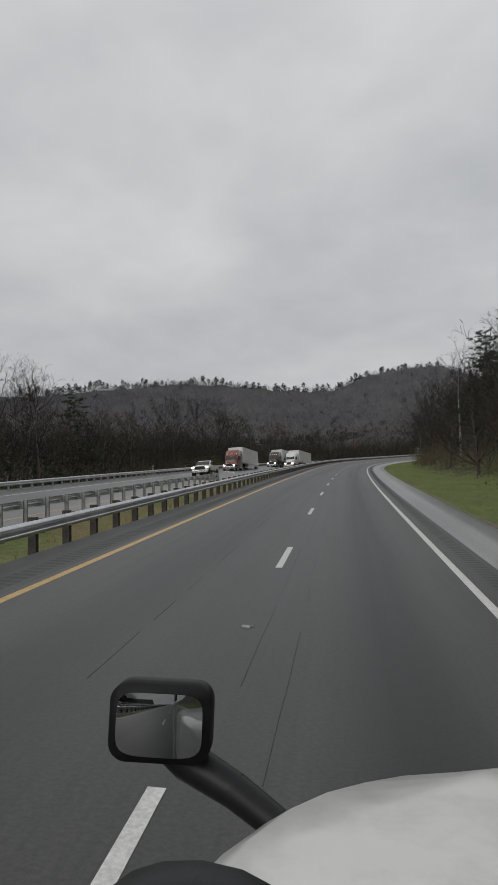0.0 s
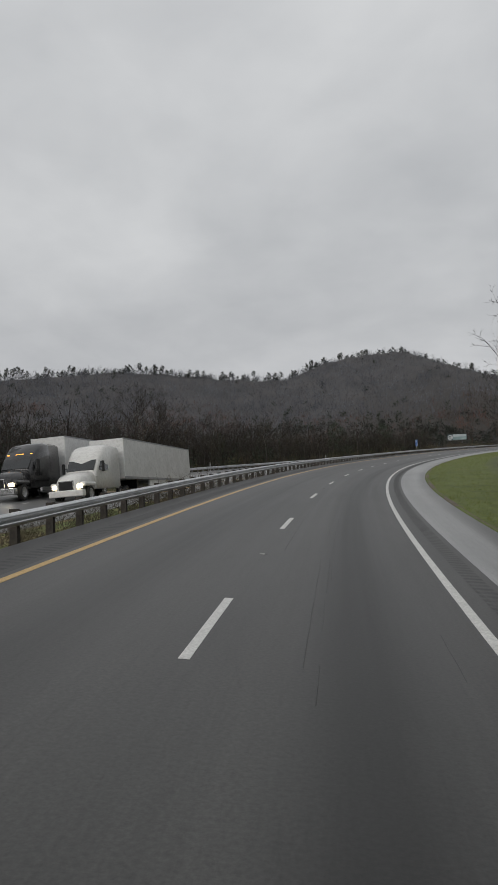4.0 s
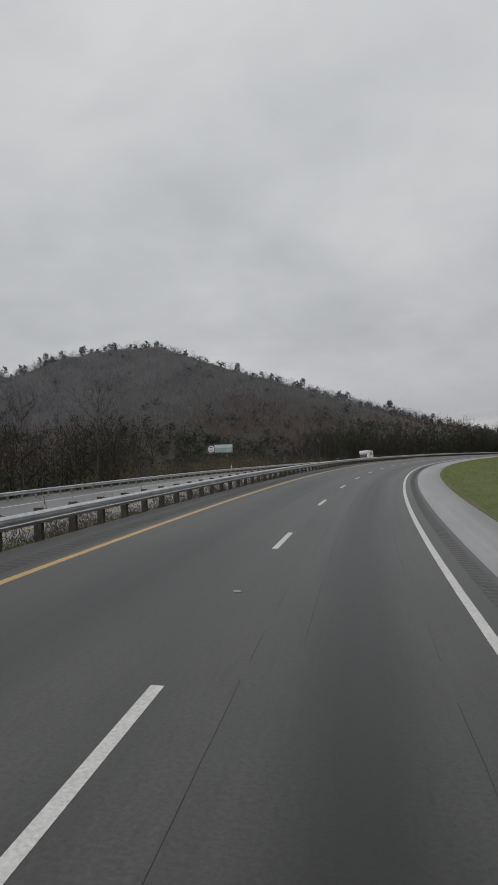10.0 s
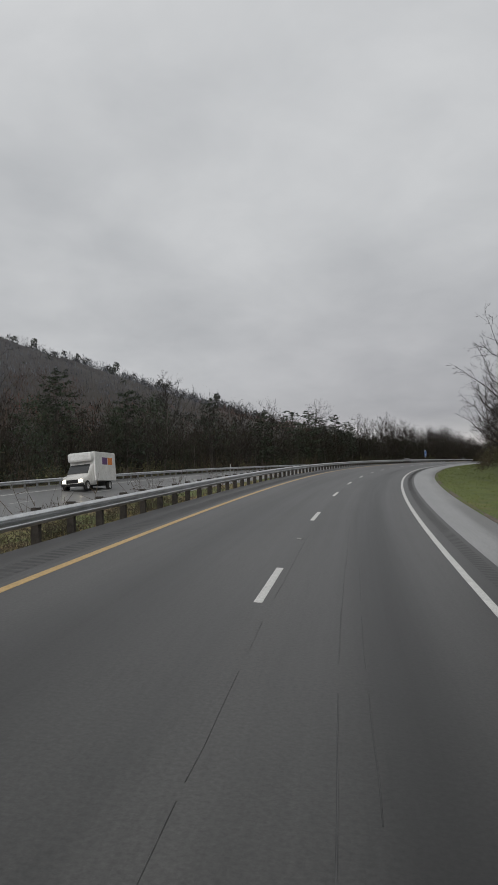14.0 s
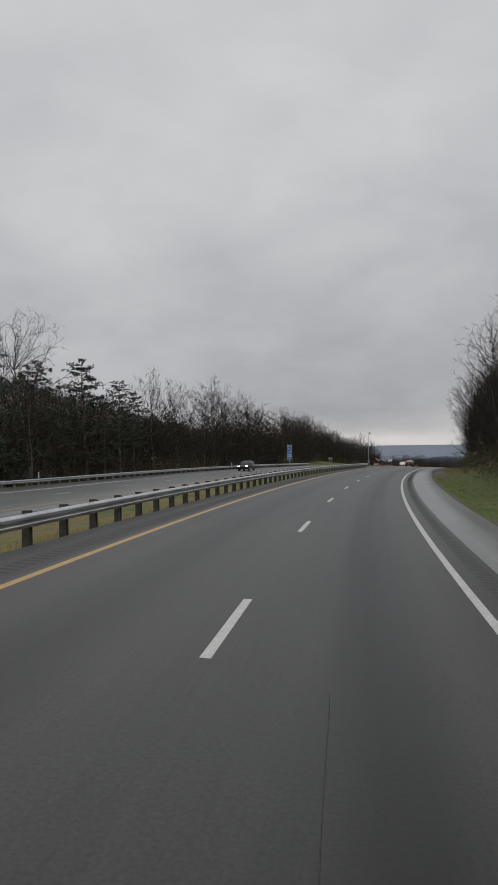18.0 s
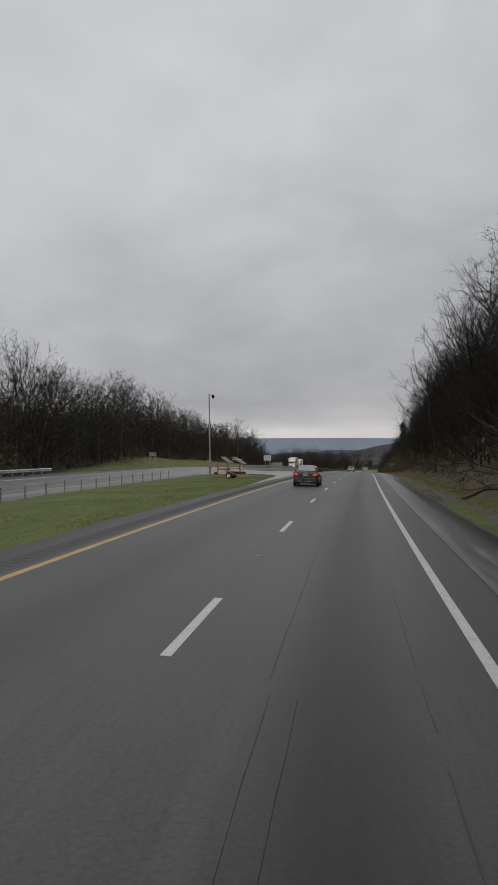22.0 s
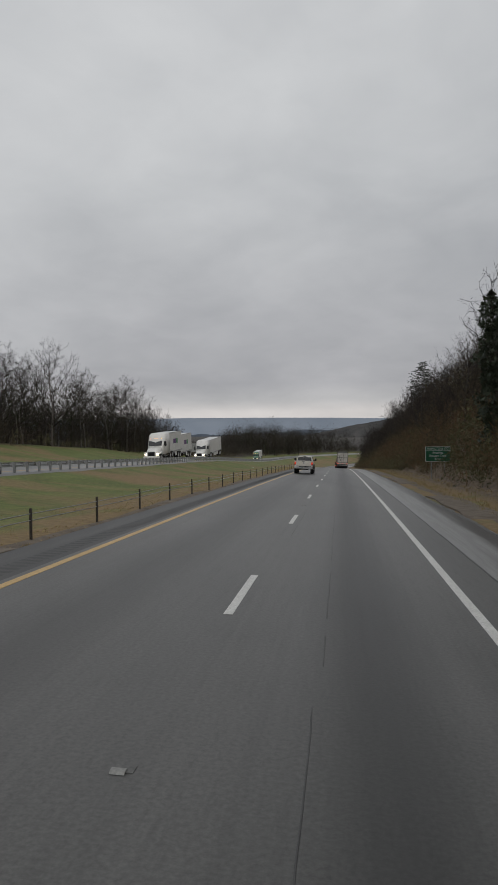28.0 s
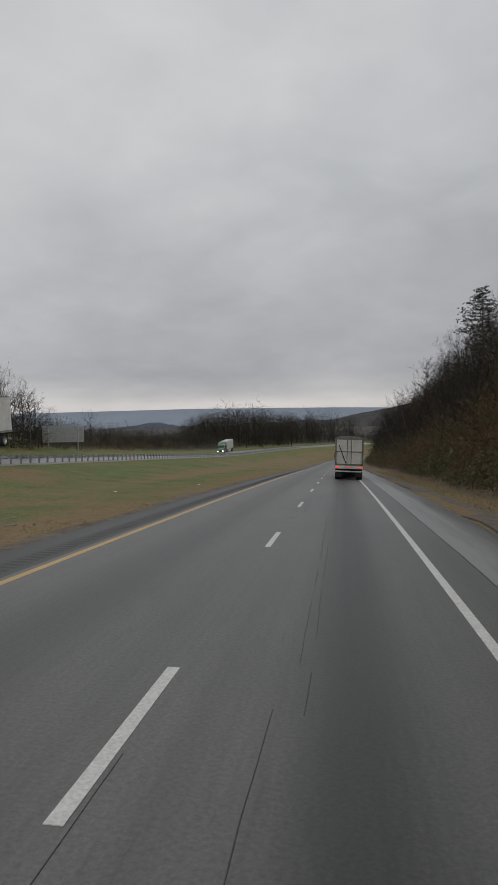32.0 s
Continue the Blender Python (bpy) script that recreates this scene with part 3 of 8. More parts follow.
def land():
    """One sheet of land, in strips whose edges follow the carriageways."""
    rows = []
    for s in S_NEAR:
        ou = float(opp_u(s))
        far = np.where(LEFT < -39.5, LEFT, LEFT) - max(0.0, -(ou + 22.5)) * np.clip((LEFT + 800) / 760, 0, 1)
        near = [ou - 14, ou - 10, ou - 8, ou - 6.9, ou - 6.6, ou + 5.2, ou + 5.5]
        a, b = ou + 5.5, -5.3
        mid = [a + (b - a) * w for w in (0.12, 0.25, 0.4, 0.55, 0.7, 0.85, 0.94)]
        right = [-5.3, -5.1, 6.1, 6.32, 6.6, 7.2, 8, 9, 10, 11, 12, 13.5, 15, 17, 19, 22, 26, 30, 36, 44, 54, 68, 85, 110, 150, 210, 280, 360]
        rows.append(np.concatenate([far, near, mid, right]))
    U = np.array(rows)
    S = np.repeat(S_NEAR[:, None], U.shape[1], 1)
    x, y = xy(S, U)
    v = np.stack([x, y, ground(S, U)], -1).reshape(-1, 3)
    n = U.shape[1]
    f = [(i * n + j, i * n + j + 1, (i + 1) * n + j + 1, (i + 1) * n + j) for i in range(len(S_NEAR) - 1) for j in range(n - 1)]
    # UV: offset measured from the verges so that grass stays beside the roads
    uu = np.where(U < -12, np.maximum(U - (opp_u(S) + 22.5) + np.interp(S, [690, 760, 960, 1150], [0, 15, 13, 6]) * np.clip((opp_u(S) - 6 - U) / 4, 0, 1), -900), U)
    uu = np.where((U > 8.2) & (S > 560), U + 1.5 * np.clip((U - 8.2) / 2.5, 0, 1) * np.clip((S - 560) / 60, 0, 1), uu)
    return mesh_of("ground", v, f, M["ground"], np.stack([uu, S], -1).reshape(-1, 2), True)


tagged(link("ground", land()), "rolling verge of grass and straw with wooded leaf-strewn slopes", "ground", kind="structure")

S_ROAD = np.concatenate([np.arange(-320, 1300, 3.0), np.arange(1300, 1801, 20)])
slab = lambda s, u: deck(s, u) + np.where((u < -5.25) | (u > 6.25), -0.3, 0.0)
road = tagged(link("road", grid_mesh("road", S_ROAD, [-3.95, -2, 0, 2, 3.72, 4.42], deck, M["asphalt"])),
              "worn grey two-lane asphalt carriageway with oil-darkened lane middles", "road", kind="structure")
link("shoulder", grid_mesh("left_shoulder", S_ROAD, [-5.3, -5.25, -4.6, -3.95], slab, M["asphalt_dark"]), road, "narrow dark asphalt inner shoulder")
a_ = S_ROAD[S_ROAD <= 612]
b_ = np.concatenate([[a_[-1]], S_ROAD[S_ROAD > 612]])
link("shoulder", grid_mesh("right_shoulder", a_, [4.42, 5.3, 6.25, 6.3], slab, M["concrete"]), road, "pale damp concrete outer shoulder")
link("shoulder", grid_mesh("right_shoulder", b_, [4.42, 5.3, 6.25, 6.3], slab, M["wet_shoulder"]), road, "wet patchy outer shoulder")
link("edge_line", ribbon("edge_line", -320, 1500, lambda s: 3.53, 0.15, deck, M["white_line"], 0.006), road, "solid white edge line")
link("edge_line", ribbon("edge_line", -320, 1500, lambda s: -3.73, 0.15, deck, M["yellow_line"], 0.006), road, "solid yellow edge line")

opp_rel = lambda a: (lambda s: float(opp_u(s)) + a)


def opp_grid(name, offs_, mat, drop=False):
    S, O = np.meshgrid(S_ROAD, offs_, indexing="ij")
    U = opp_u(S) + O
    x, y = xy(S, U)
    z = opp_deck(S, U) - (0.3 * ((O < -6.75) | (O > 5.35)) if drop else 0)
    n = len(offs_)
    f = [(i * n + j, i * n + j + 1, (i + 1) * n + j + 1, (i + 1) * n + j) for i in range(len(S_ROAD) - 1) for j in range(n - 1)]
    return mesh_of(name, np.stack([x, y, z], -1).reshape(-1, 3), f, mat, np.stack([O, S], -1).reshape(-1, 2), True)


road_far = tagged(link("road_far", opp_grid("road_far", [-6.8, -6.7, -3.9, -1, 1, 3.9, 5.3, 5.4], M["asphalt_opp"], True)),
                  "damp grey opposite carriageway with two lanes", "road", kind="structure")
link("edge_line", ribbon("edge_line", -320, 1500, opp_rel(-3.66), 0.15, opp_deck, M["white_line"], 0.008), road_far, "solid white edge line")
link("edge_line", ribbon("edge_line", -320, 1500, opp_rel(3.66), 0.15, opp_deck, M["yellow_line"], 0.008), road_far, "solid yellow edge line")


def dash_mesh():
    w, l, h = 0.065, 3.05, 0.006
    bm = bmesh.new()
    bmesh.ops.create_cube(bm, size=1, matrix=Matrix.Translation((0, -l / 2, h / 2 - 0.01)) @ Matrix.Diagonal((w * 2, l, h + 0.02, 1)))
    me = bpy.data.meshes.new("lane_dash")
    bm.to_mesh(me)
    me.materials.append(M["white_line"])
    return me


DASH = dash_mesh()
for k in range(-20, 110):
    s = k * 12.192
    ob = link("lane_dash", DASH, road)
    ob.matrix_world = put(s, 0.0)
    if k % 1 == 0:
        ob = link("lane_dash", DASH, road_far)
        ob.matrix_world = put(s + 4, float(opp_u(s + 4)), opp=True)


# ---- guardrails ----


def sweep(name, s0, s1, uf, zf, prof, mat, ds=2.0):
    """A closed profile (across, up) carried along the road."""
    ss = np.arange(s0, s1 + 0.01, ds)
    uc = np.array([float(uf(s)) for s in ss])
    rows = []
    for a, h in prof:
        x, y = xy(ss, uc + a)
        rows.append(np.stack([x, y, zf(ss, uc) + h], -1))
    v = np.stack(rows, 1).reshape(-1, 3)
    n = len(prof)
    f = [(i * n + j, i * n + (j + 1) % n, (i + 1) * n + (j + 1) % n, (i + 1) * n + j) for i in range(len(ss) - 1) for j in range(n)]
    f += [tuple(range(n - 1, -1, -1)), tuple((len(ss) - 1) * n + j for j in range(n))]
    return mesh_of(name, v, f, mat, None, len(prof) < 10)


def w_beam(side):
    outer = [(0.0, 0.71), (0.012, 0.705), (0.07, 0.665), (0.083, 0.645), (0.076, 0.62), (0.012, 0.57), (0.0, 0.555), (0.012, 0.54), (0.07, 0.505), (0.083, 0.485), (0.076, 0.46), (0.012, 0.405), (0.0, 0.40)]
    inner = [(a - 0.006, h) for a, h in reversed(outer)]
    return [(side * a, h) for a, h in outer + inner]


def box_bm(bm, x0, x1, y0, y1, z0, z1, bevel=0.0):
    r = bmesh.ops.create_cube(bm, size=1, matrix=Matrix.Translation(((x0 + x1) / 2, (y0 + y1) / 2, (z0 + z1) / 2)) @ Matrix.Diagonal((x1 - x0, y1 - y0, z1 - z0, 1)))
    if bevel:
        es = list({e for v in r["verts"] for e in v.link_edges})
        bmesh.ops.bevel(bm, geom=es, offset=bevel, segments=2, affect="EDGES", profile=0.5)
    return r["verts"]


def bm_mesh(name, bm, mat, smooth=False):
    me = bpy.data.meshes.new(name)
    bm.to_mesh(me)
    bm.free()
    for m in (mat if isinstance(mat, (list, tuple)) else [mat]):
        me.materials.append(m)
    if smooth:
        me.polygons.foreach_set("use_smooth", np.ones(len(me.polygons), bool))
    return me


def box_mesh(name, x0, x1, y0, y1, z0, z1, mat, bevel=0.01):
    bm = bmesh.new()
    box_bm(bm, x0, x1, y0, y1, z0, z1, bevel)
    return bm_mesh(name, bm, mat)


POST_WOOD = box_mesh("post", -0.09, 0.09, -0.075, 0.075, -0.5, 0.74, M["wood_post"], 0)
BLOCK = box_mesh("blockout", 0.09, 0.24, -0.07, 0.07, 0.39, 0.71, M["wood_post"], 0)


def i_post():
    bm = bmesh.new()
    box_bm(bm, -0.075, -0.065, -0.05, 0.05, -0.5, 0.74)
    box_bm(bm, 0.065, 0.075, -0.05, 0.05, -0.5, 0.74)
    box_bm(bm, -0.066, 0.066, -0.004, 0.004, -0.5, 0.735)
    return bm_mesh("post", bm, M["steel_post"])


POST_STEEL = i_post()
BLOCK_STEEL = box_mesh("blockout", 0.08, 0.2, -0.05, 0.05, 0.42, 0.7, M["steel_post"], 0)


def guardrail(label, s0, s1, uf, zf, side, wood, parts=(0, 0)):
    """W-beam on posts; side is where the traffic is (1: to its right)."""
    rail = tagged(new("guardrail"), label, "guardrail", kind="structure")
    gap = 0.24 if wood else 0.2
    link("rail_beam", sweep("rail_beam", s0, s1, lambda s: uf(s) + side * gap, zf, w_beam(side), M["galv"]), rail)
    post, block = (POST_WOOD, BLOCK) if wood else (POST_STEEL, BLOCK_STEEL)
    rest = []
    for s in np.arange(s0 + 0.6, s1, 1.905):
        u = float(uf(s))
        x, y = xy(s, u)
        m = pose(float(x), float(y), float(zf(s, u)), 0, 0, heading(s) + (0 if side > 0 else 180))
        if parts[0] <= s <= parts[1]:
            link("post", post, rail).matrix_world = m
            link("blockout", block, rail).matrix_world = m
        else:
            rest.append(m)
    if rest:
        V, F, n = [], [], 0
        for me in (post, block):
            pv = [v.co.copy() for v in me.vertices]
            pf = [tuple(p.vertices) for p in me.polygons]
            for m in rest:
                V += [m @ c for c in pv]
                F += [tuple(i + n for i in p) for p in pf]
                n += len(pv)
        tagged(link("posts", mesh_of("posts", V, F, post.materials[0]), rail), kind="stuff")
    return rail


r1 = guardrail("galvanised beam guardrail on dark timber posts along the inner shoulder", -120, 634, lambda s: -5.62, lambda s, u: deck(s, -5.45) - 0.05, 1, True, (0, 290))
guardrail("galvanised beam guardrail on steel posts beside the opposite lanes", -120, 58, lambda s: -10.4, lambda s, u: road_z(s) + 0.05, -1, False, (0, 58))
guardrail("galvanised beam guardrail along the outer edge of the opposite lanes", -120, 688, opp_rel(-6.0), lambda s, u: opp_deck(s, opp_u(s) - 6.0) - 0.03, 1, False, (520, 688))
guardrail("galvanised beam guardrail on steel posts above the grassy median", 735, 1240, opp_rel(5.15), lambda s, u: opp_deck(s, opp_u(s) + 5.15) - 0.03, -1, False, (735, 1010))

# ---- trees ----


def tubes(name, segs, mat, sides=3):
    """Tapered prisms along (p0, p1, r0, r1)."""
    A = np.array([s[0] for s in segs], float)
    B = np.array([s[1] for s in segs], float)
    r0 = np.array([s[2] for s in segs], float)
    r1 = np.array([s[3] for s in segs], float)
    d = B - A
    d /= np.linalg.norm(d, axis=1)[:, None] + 1e-9
    ref = np.where(np.abs(d[:, 2:3]) > 0.9, [[1.0, 0, 0]], [[0, 0, 1.0]])
    p = np.cross(d, ref)
    p /= np.linalg.norm(p, axis=1)[:, None] + 1e-9
    q = np.cross(d, p)
    rings = []
    for base, r in ((A, r0), (B, r1)):
        for k in range(sides):
            a = 2 * math.pi * k / sides
            rings.append(base + (p * math.cos(a) + q * math.sin(a)) * r[:, None])
    V = np.stack(rings, 1).reshape(-1, 3)
    n = 2 * sides
    F = []
    for i in range(len(segs)):
        o = i * n
        F += [(o + k, o + (k + 1) % sides, o + sides + (k + 1) % sides, o + sides + k) for k in range(sides)]
    return mesh_of(name, V, F, mat)


def rot_toward(d, ang, r):
    """A direction that leaves d by ang, at a random turn about it."""
    t = np.array([r.normal(), r.normal(), r.normal()])
    t -= d * (t @ d)
    t /= np.linalg.norm(t) + 1e-9
    v = d * math.cos(ang) + t * math.sin(ang)
    return v / np.linalg.norm(v)


def bare_tree(seed, H, limbs, subs, twigs, spread=0.6, first=0.3, rad=None, fine=0):
    """Segments of a leafless tree with a rounded crown: (trunk, crown)."""
    r = np.random.default_rng(seed)
    rad = rad or H * 0.012
    trunk, crown, pts = [], [], []
    p, d, n = np.zeros(3), np.array([r.normal() * 0.03, r.normal() * 0.03, 1.0]), 7
    for i in range(n):
        d = d + np.array([r.normal() * 0.07, r.normal() * 0.07, 0.06])
        d /= np.linalg.norm(d)
        q = p + d * H * 0.72 / n
        ra, rb = rad * (1 - 0.8 * i / n), rad * (1 - 0.8 * (i + 1) / n)
        trunk.append((p - (np.array([0, 0, 0.6]) if i == 0 else 0), q, ra * (1.25 if i == 0 else 1), rb))
        pts.append(p)
        p = q
    pts.append(p)
    pts = np.array(pts)
    mid, half, wide = H * (1 + first) / 2, H * (1 - first) / 2, H * 0.5 * spread
    for k in range(limbs):
        a = k * 2.39996 + r.normal() * 0.3
        th = -0.7 + 2.2 * ((k + r.random()) / limbs) ** 0.8
        q = r.uniform(0.8, 1.0)
        end = np.array([pts[4][0] + wide * q * math.cos(th) * math.cos(a), pts[4][1] + wide * q * math.cos(th) * math.sin(a), mid + half * q * math.sin(th)])
        reach = math.hypot(end[0], end[1])
        z0 = min(max(end[2] - reach * r.uniform(0.35, 1.0) - 0.1 * H, first * H * 0.85), H * 0.68)
        w = z0 / (H * 0.72) * n
        i = min(int(w), n - 1)
        o = pts[i] + (pts[i + 1] - pts[i]) * (w - i)
        rr = rad * (1 - 0.8 * w / n) * r.uniform(0.45, 0.7)
        ctl = o + (end - o) * 0.5 + np.array([(end[0] - o[0]) * 0.18, (end[1] - o[1]) * 0.18, -0.08 * reach])
        L_ = np.linalg.norm(end - o)
        steps, prev = 5, o
        for j in range(1, steps + 1):
            f = j / steps
            e = o * (1 - f) ** 2 + ctl * 2 * f * (1 - f) + end * f * f + r.normal(size=3) * L_ * 0.025
            ld = (e - prev) / (np.linalg.norm(e - prev) + 1e-9)
            c0, c1 = rr * (1 - (j - 1) / steps) + 0.012, rr * (1 - f) + 0.01
            crown.append((prev, e, c0, c1))
            m = subs * (0.4 if j == 1 else 1.1 if j < steps else 1.4) / steps
            for _ in range(int(m) + (r.random() < m % 1)):
                so = prev + (e - prev) * r.random()
                sd = rot_toward(ld, r.uniform(0.45, 1.0), r)
                sd[2] += 0.02
                sl = min(L_, H * 0.3) * r.uniform(0.25, 0.45) * (1.1 - 0.35 * f)
                sd2 = sd + np.array([r.normal() * 0.3, r.normal() * 0.3, r.normal() * 0.15 + 0.04])
                sd2 /= np.linalg.norm(sd2)
                m1 = so + sd * sl * 0.5
                m2 = m1 + sd2 * sl * 0.5
                crown.append((so, m1, c1 * 0.5 + 0.006, 0.012))
                crown.append((m1, m2, 0.0094, 0.004))
                for _ in range(twigs):
                    g = r.random()
                    to = so + sd * sl * g if g < 0.5 else m1 + sd2 * sl * (g - 0.5)
                    tdn = rot_toward(sd2, r.uniform(0.4, 1.1), r)
                    tdn[2] += 0.03
                    tl = sl * r.uniform(0.3, 0.6)
                    crown.append((to, to + tdn * tl, 0.009, 0.003))
                    for _ in range(fine):
                        fo = to + tdn * tl * r.uniform(0.2, 0.85)
                        crown.append((fo, fo + rot_toward(tdn, r.uniform(0.4, 0.9), r) * tl * r.uniform(0.35, 0.7), 0.006, 0.002))
            prev = e
    return trunk, crown


def evergreen(seed, H, per, lean=0.0, start=0.25, wide=0.28):
    """Trunk segments and needle sprays of a pine or cedar: flat-lying sprays on real limbs."""
    r = np.random.default_rng(seed)
    trunk, limbs, V, F = [], [], [], []
    p = np.zeros(3)
    n = 8
    for i in range(n):
        q = p + np.array([r.normal() * 0.06 + lean, r.normal() * 0.06, H / n])
        trunk.append((p - (np.array([0, 0, 0.6]) if i == 0 else 0), q, H * 0.014 * (1 - i / n) + 0.03, H * 0.014 * (1 - (i + 1) / n) + 0.03))
        p = q
    for k in range(per):
        w = start + (1 - start) * (k + r.random()) / per
        a = k * 2.4 + r.normal() * 0.4
        L_ = H * wide * (1.06 - w) ** 0.6 * r.uniform(0.55, 1.2) * min(1.0, 0.55 + 2.5 * (w - start)) + 0.5
        o = np.array([lean * n * w, 0, H * w])
        e = o + np.array([math.cos(a), math.sin(a), r.uniform(-0.05, 0.3)]) * L_
        limbs.append((o, e, 0.05, 0.015))
        for q in (0.45, 0.7, 0.95):
            c0 = o + (e - o) * q + r.normal(size=3) * 0.12 * L_
            for _ in range(14):
                c = c0 + r.normal(size=3) * np.array([0.15, 0.15, 0.045]) * L_
                t = r.normal(size=3) * np.array([1, 1, 0.5])
                t *= (0.2 + 0.08 * L_) * r.uniform(0.5, 1.0) / (np.linalg.norm(t) + 1e-6)
                s_ = r.normal(size=3) * np.array([1, 1, 0.7])
                s_ *= (0.085 + 0.035 * L_) / (np.linalg.norm(s_) + 1e-6)
                m = len(V)
                V += [c - t + s_ * 0.4, c - s_, c + t]
                F += [(m, m + 1, m + 2)]
    return trunk, limbs, V, F


def crown_mesh(segs, mat):
    """Limbs as tapered prisms, the finest twigs as slivers."""
    thick = [q for q in segs if q[2] > 0.0095]
    thin = [q for q in segs if q[2] <= 0.0095]
    me = tubes("crown", thick, None, 3)
    V = [tuple(v.co) for v in me.vertices]
    F = [tuple(f.vertices) for f in me.polygons]
    bpy.data.meshes.remove(me)
    r = np.random.default_rng(len(segs))
    for a, e, w, _ in thin:
        d = np.cross(e - a, r.normal(size=3))
        d *= (0.012 if w > 0.007 else 0.008) / (np.linalg.norm(d) + 1e-9)
        n = len(V)
        V += [tuple(a + d), tuple(a - d), tuple(e)]
        F.append((n, n + 1, n + 2))
    return mesh_of("crown", V, F, mat)


def bare_master(seed, H, limbs, subs, twigs, label, spread=0.6, first=0.3, bark="bark", rad=None, fine=2):
    t, c = bare_tree(seed, H, limbs, subs, twigs, spread, first, rad, fine)
    return (tubes("trunk", t, M[bark], 7), crown_mesh(c, M["twig"]), label, "leafless tree", H)


def pine_master(seed, H, per, label, lean=0.0, start=0.25, wide=0.28, leaf="needle"):
    t, l, V, F = evergreen(seed, H, per, lean, start, wide)
    tr = tubes("trunk", t + l, M["bark"], 6)
    return (tr, mesh_of("crown", V, F, M[leaf]), label, "evergreen tree", H)


HERO = [bare_master(100 + i, h, 25, 10, 5, lab, sp, fi) for i, (h, sp, fi, lab) in enumerate([
    (16, 0.8, 0.22, "tall leafless roadside tree with a wide twiggy crown"),
    (13, 0.8, 0.12, "leafless tree with fine grey twigs, low limbs"),
    (18, 0.66, 0.3, "tall slender leafless tree on the wooded slope"),
    (11, 1.0, 0.08, "spreading leafless tree with tangled branches")])]
MIDT = [bare_master(200 + i, h, 15, 8, 5, lab, sp, fi) for i, (h, sp, fi, lab) in enumerate([
    (13, 0.6, 0.15, "leafless grey-brown tree in the roadside wood"),
    (10, 0.75, 0.08, "low bushy leafless tree at the wood's edge"),
    (15, 0.62, 0.22, "slender leafless tree in the roadside wood"),
    (9, 0.8, 0.05, "small thicket tree with dense bare twigs"),
    (12, 0.7, 0.12, "leafless brown tree with upswept branches")])]
SYC = bare_master(300, 15, 14, 8, 6, "leafless tree with a pale whitish trunk", 0.5, 0.35, "pale_bark")
PINE = [pine_master(400, 15, 44, "dark green pine with open ragged crown", 0.0, 0.35, 0.24),
        pine_master(401, 12, 46, "dark green cedar among bare trees", 0.05, 0.12, 0.26),
        pine_master(402, 20, 90, "tall dark pine rising over the slope", 0.0, 0.28, 0.33)]


def tree(master, s, u, size=1.0, turn=0.0, dz=-0.2, tilt=0.0):
    tr, cr, label, cat, H = master
    x, y = xy(s, u)
    ob = tagged(new("tree"), label, cat, "trees beside the highway")
    link("trunk", tr, ob)
    link("crown", cr, ob)
    ob.matrix_world = pose(float(x), float(y), float(ground(s, u)) + dz, tilt, 0, turn) @ Matrix.Diagonal((size, size, size, 1))
    return ob



def np_mesh(name, V, F, mat):
    """A mesh from arrays of corners and of equal-sided faces."""
    V, F = np.asarray(V, np.float32), np.asarray(F, np.int32)
    me = bpy.data.meshes.new(name)
    me.vertices.add(len(V))
    me.vertices.foreach_set("co", V.ravel())
    n, k = F.shape
    me.loops.add(n * k)
    me.loops.foreach_set("vertex_index", F.ravel())
    me.polygons.add(n)
    me.polygons.foreach_set("loop_start", np.arange(0, n * k, k, dtype=np.int32))
    me.polygons.foreach_set("loop_total", np.full(n, k, np.int32))
    me.materials.append(mat)
    me.update(calc_edges=True)
    return me


def blades(segs, fat, r):
    """Fine twigs as slivers, thicker pieces as tapered ribbons of two triangles."""
    A = np.array([s[0] for s in segs], float)
    B = np.array([s[1] for s in segs], float)
    w = np.maximum(np.array([s[2] for s in segs], float), fat)[:, None]
    v = np.maximum(np.array([s[3] for s in segs], float), fat * 0.7)[:, None]
    side = np.cross(B - A, r.normal(size=A.shape))
    side /= np.linalg.norm(side, axis=1)[:, None] + 1e-9
    one = np.stack([A + side * w, A - side * w, B], 1)
    k = w[:, 0] > 0.0101 if fat <= 0.01 else np.array([s[2] for s in segs]) > 0.0101
    full = np.stack([A + side * w, A - side * w, B + side * v], 1)[k]
    rest = np.stack([B + side * v, A - side * w, B - side * v], 1)[k]
    return np.concatenate([one[~k], full, rest])


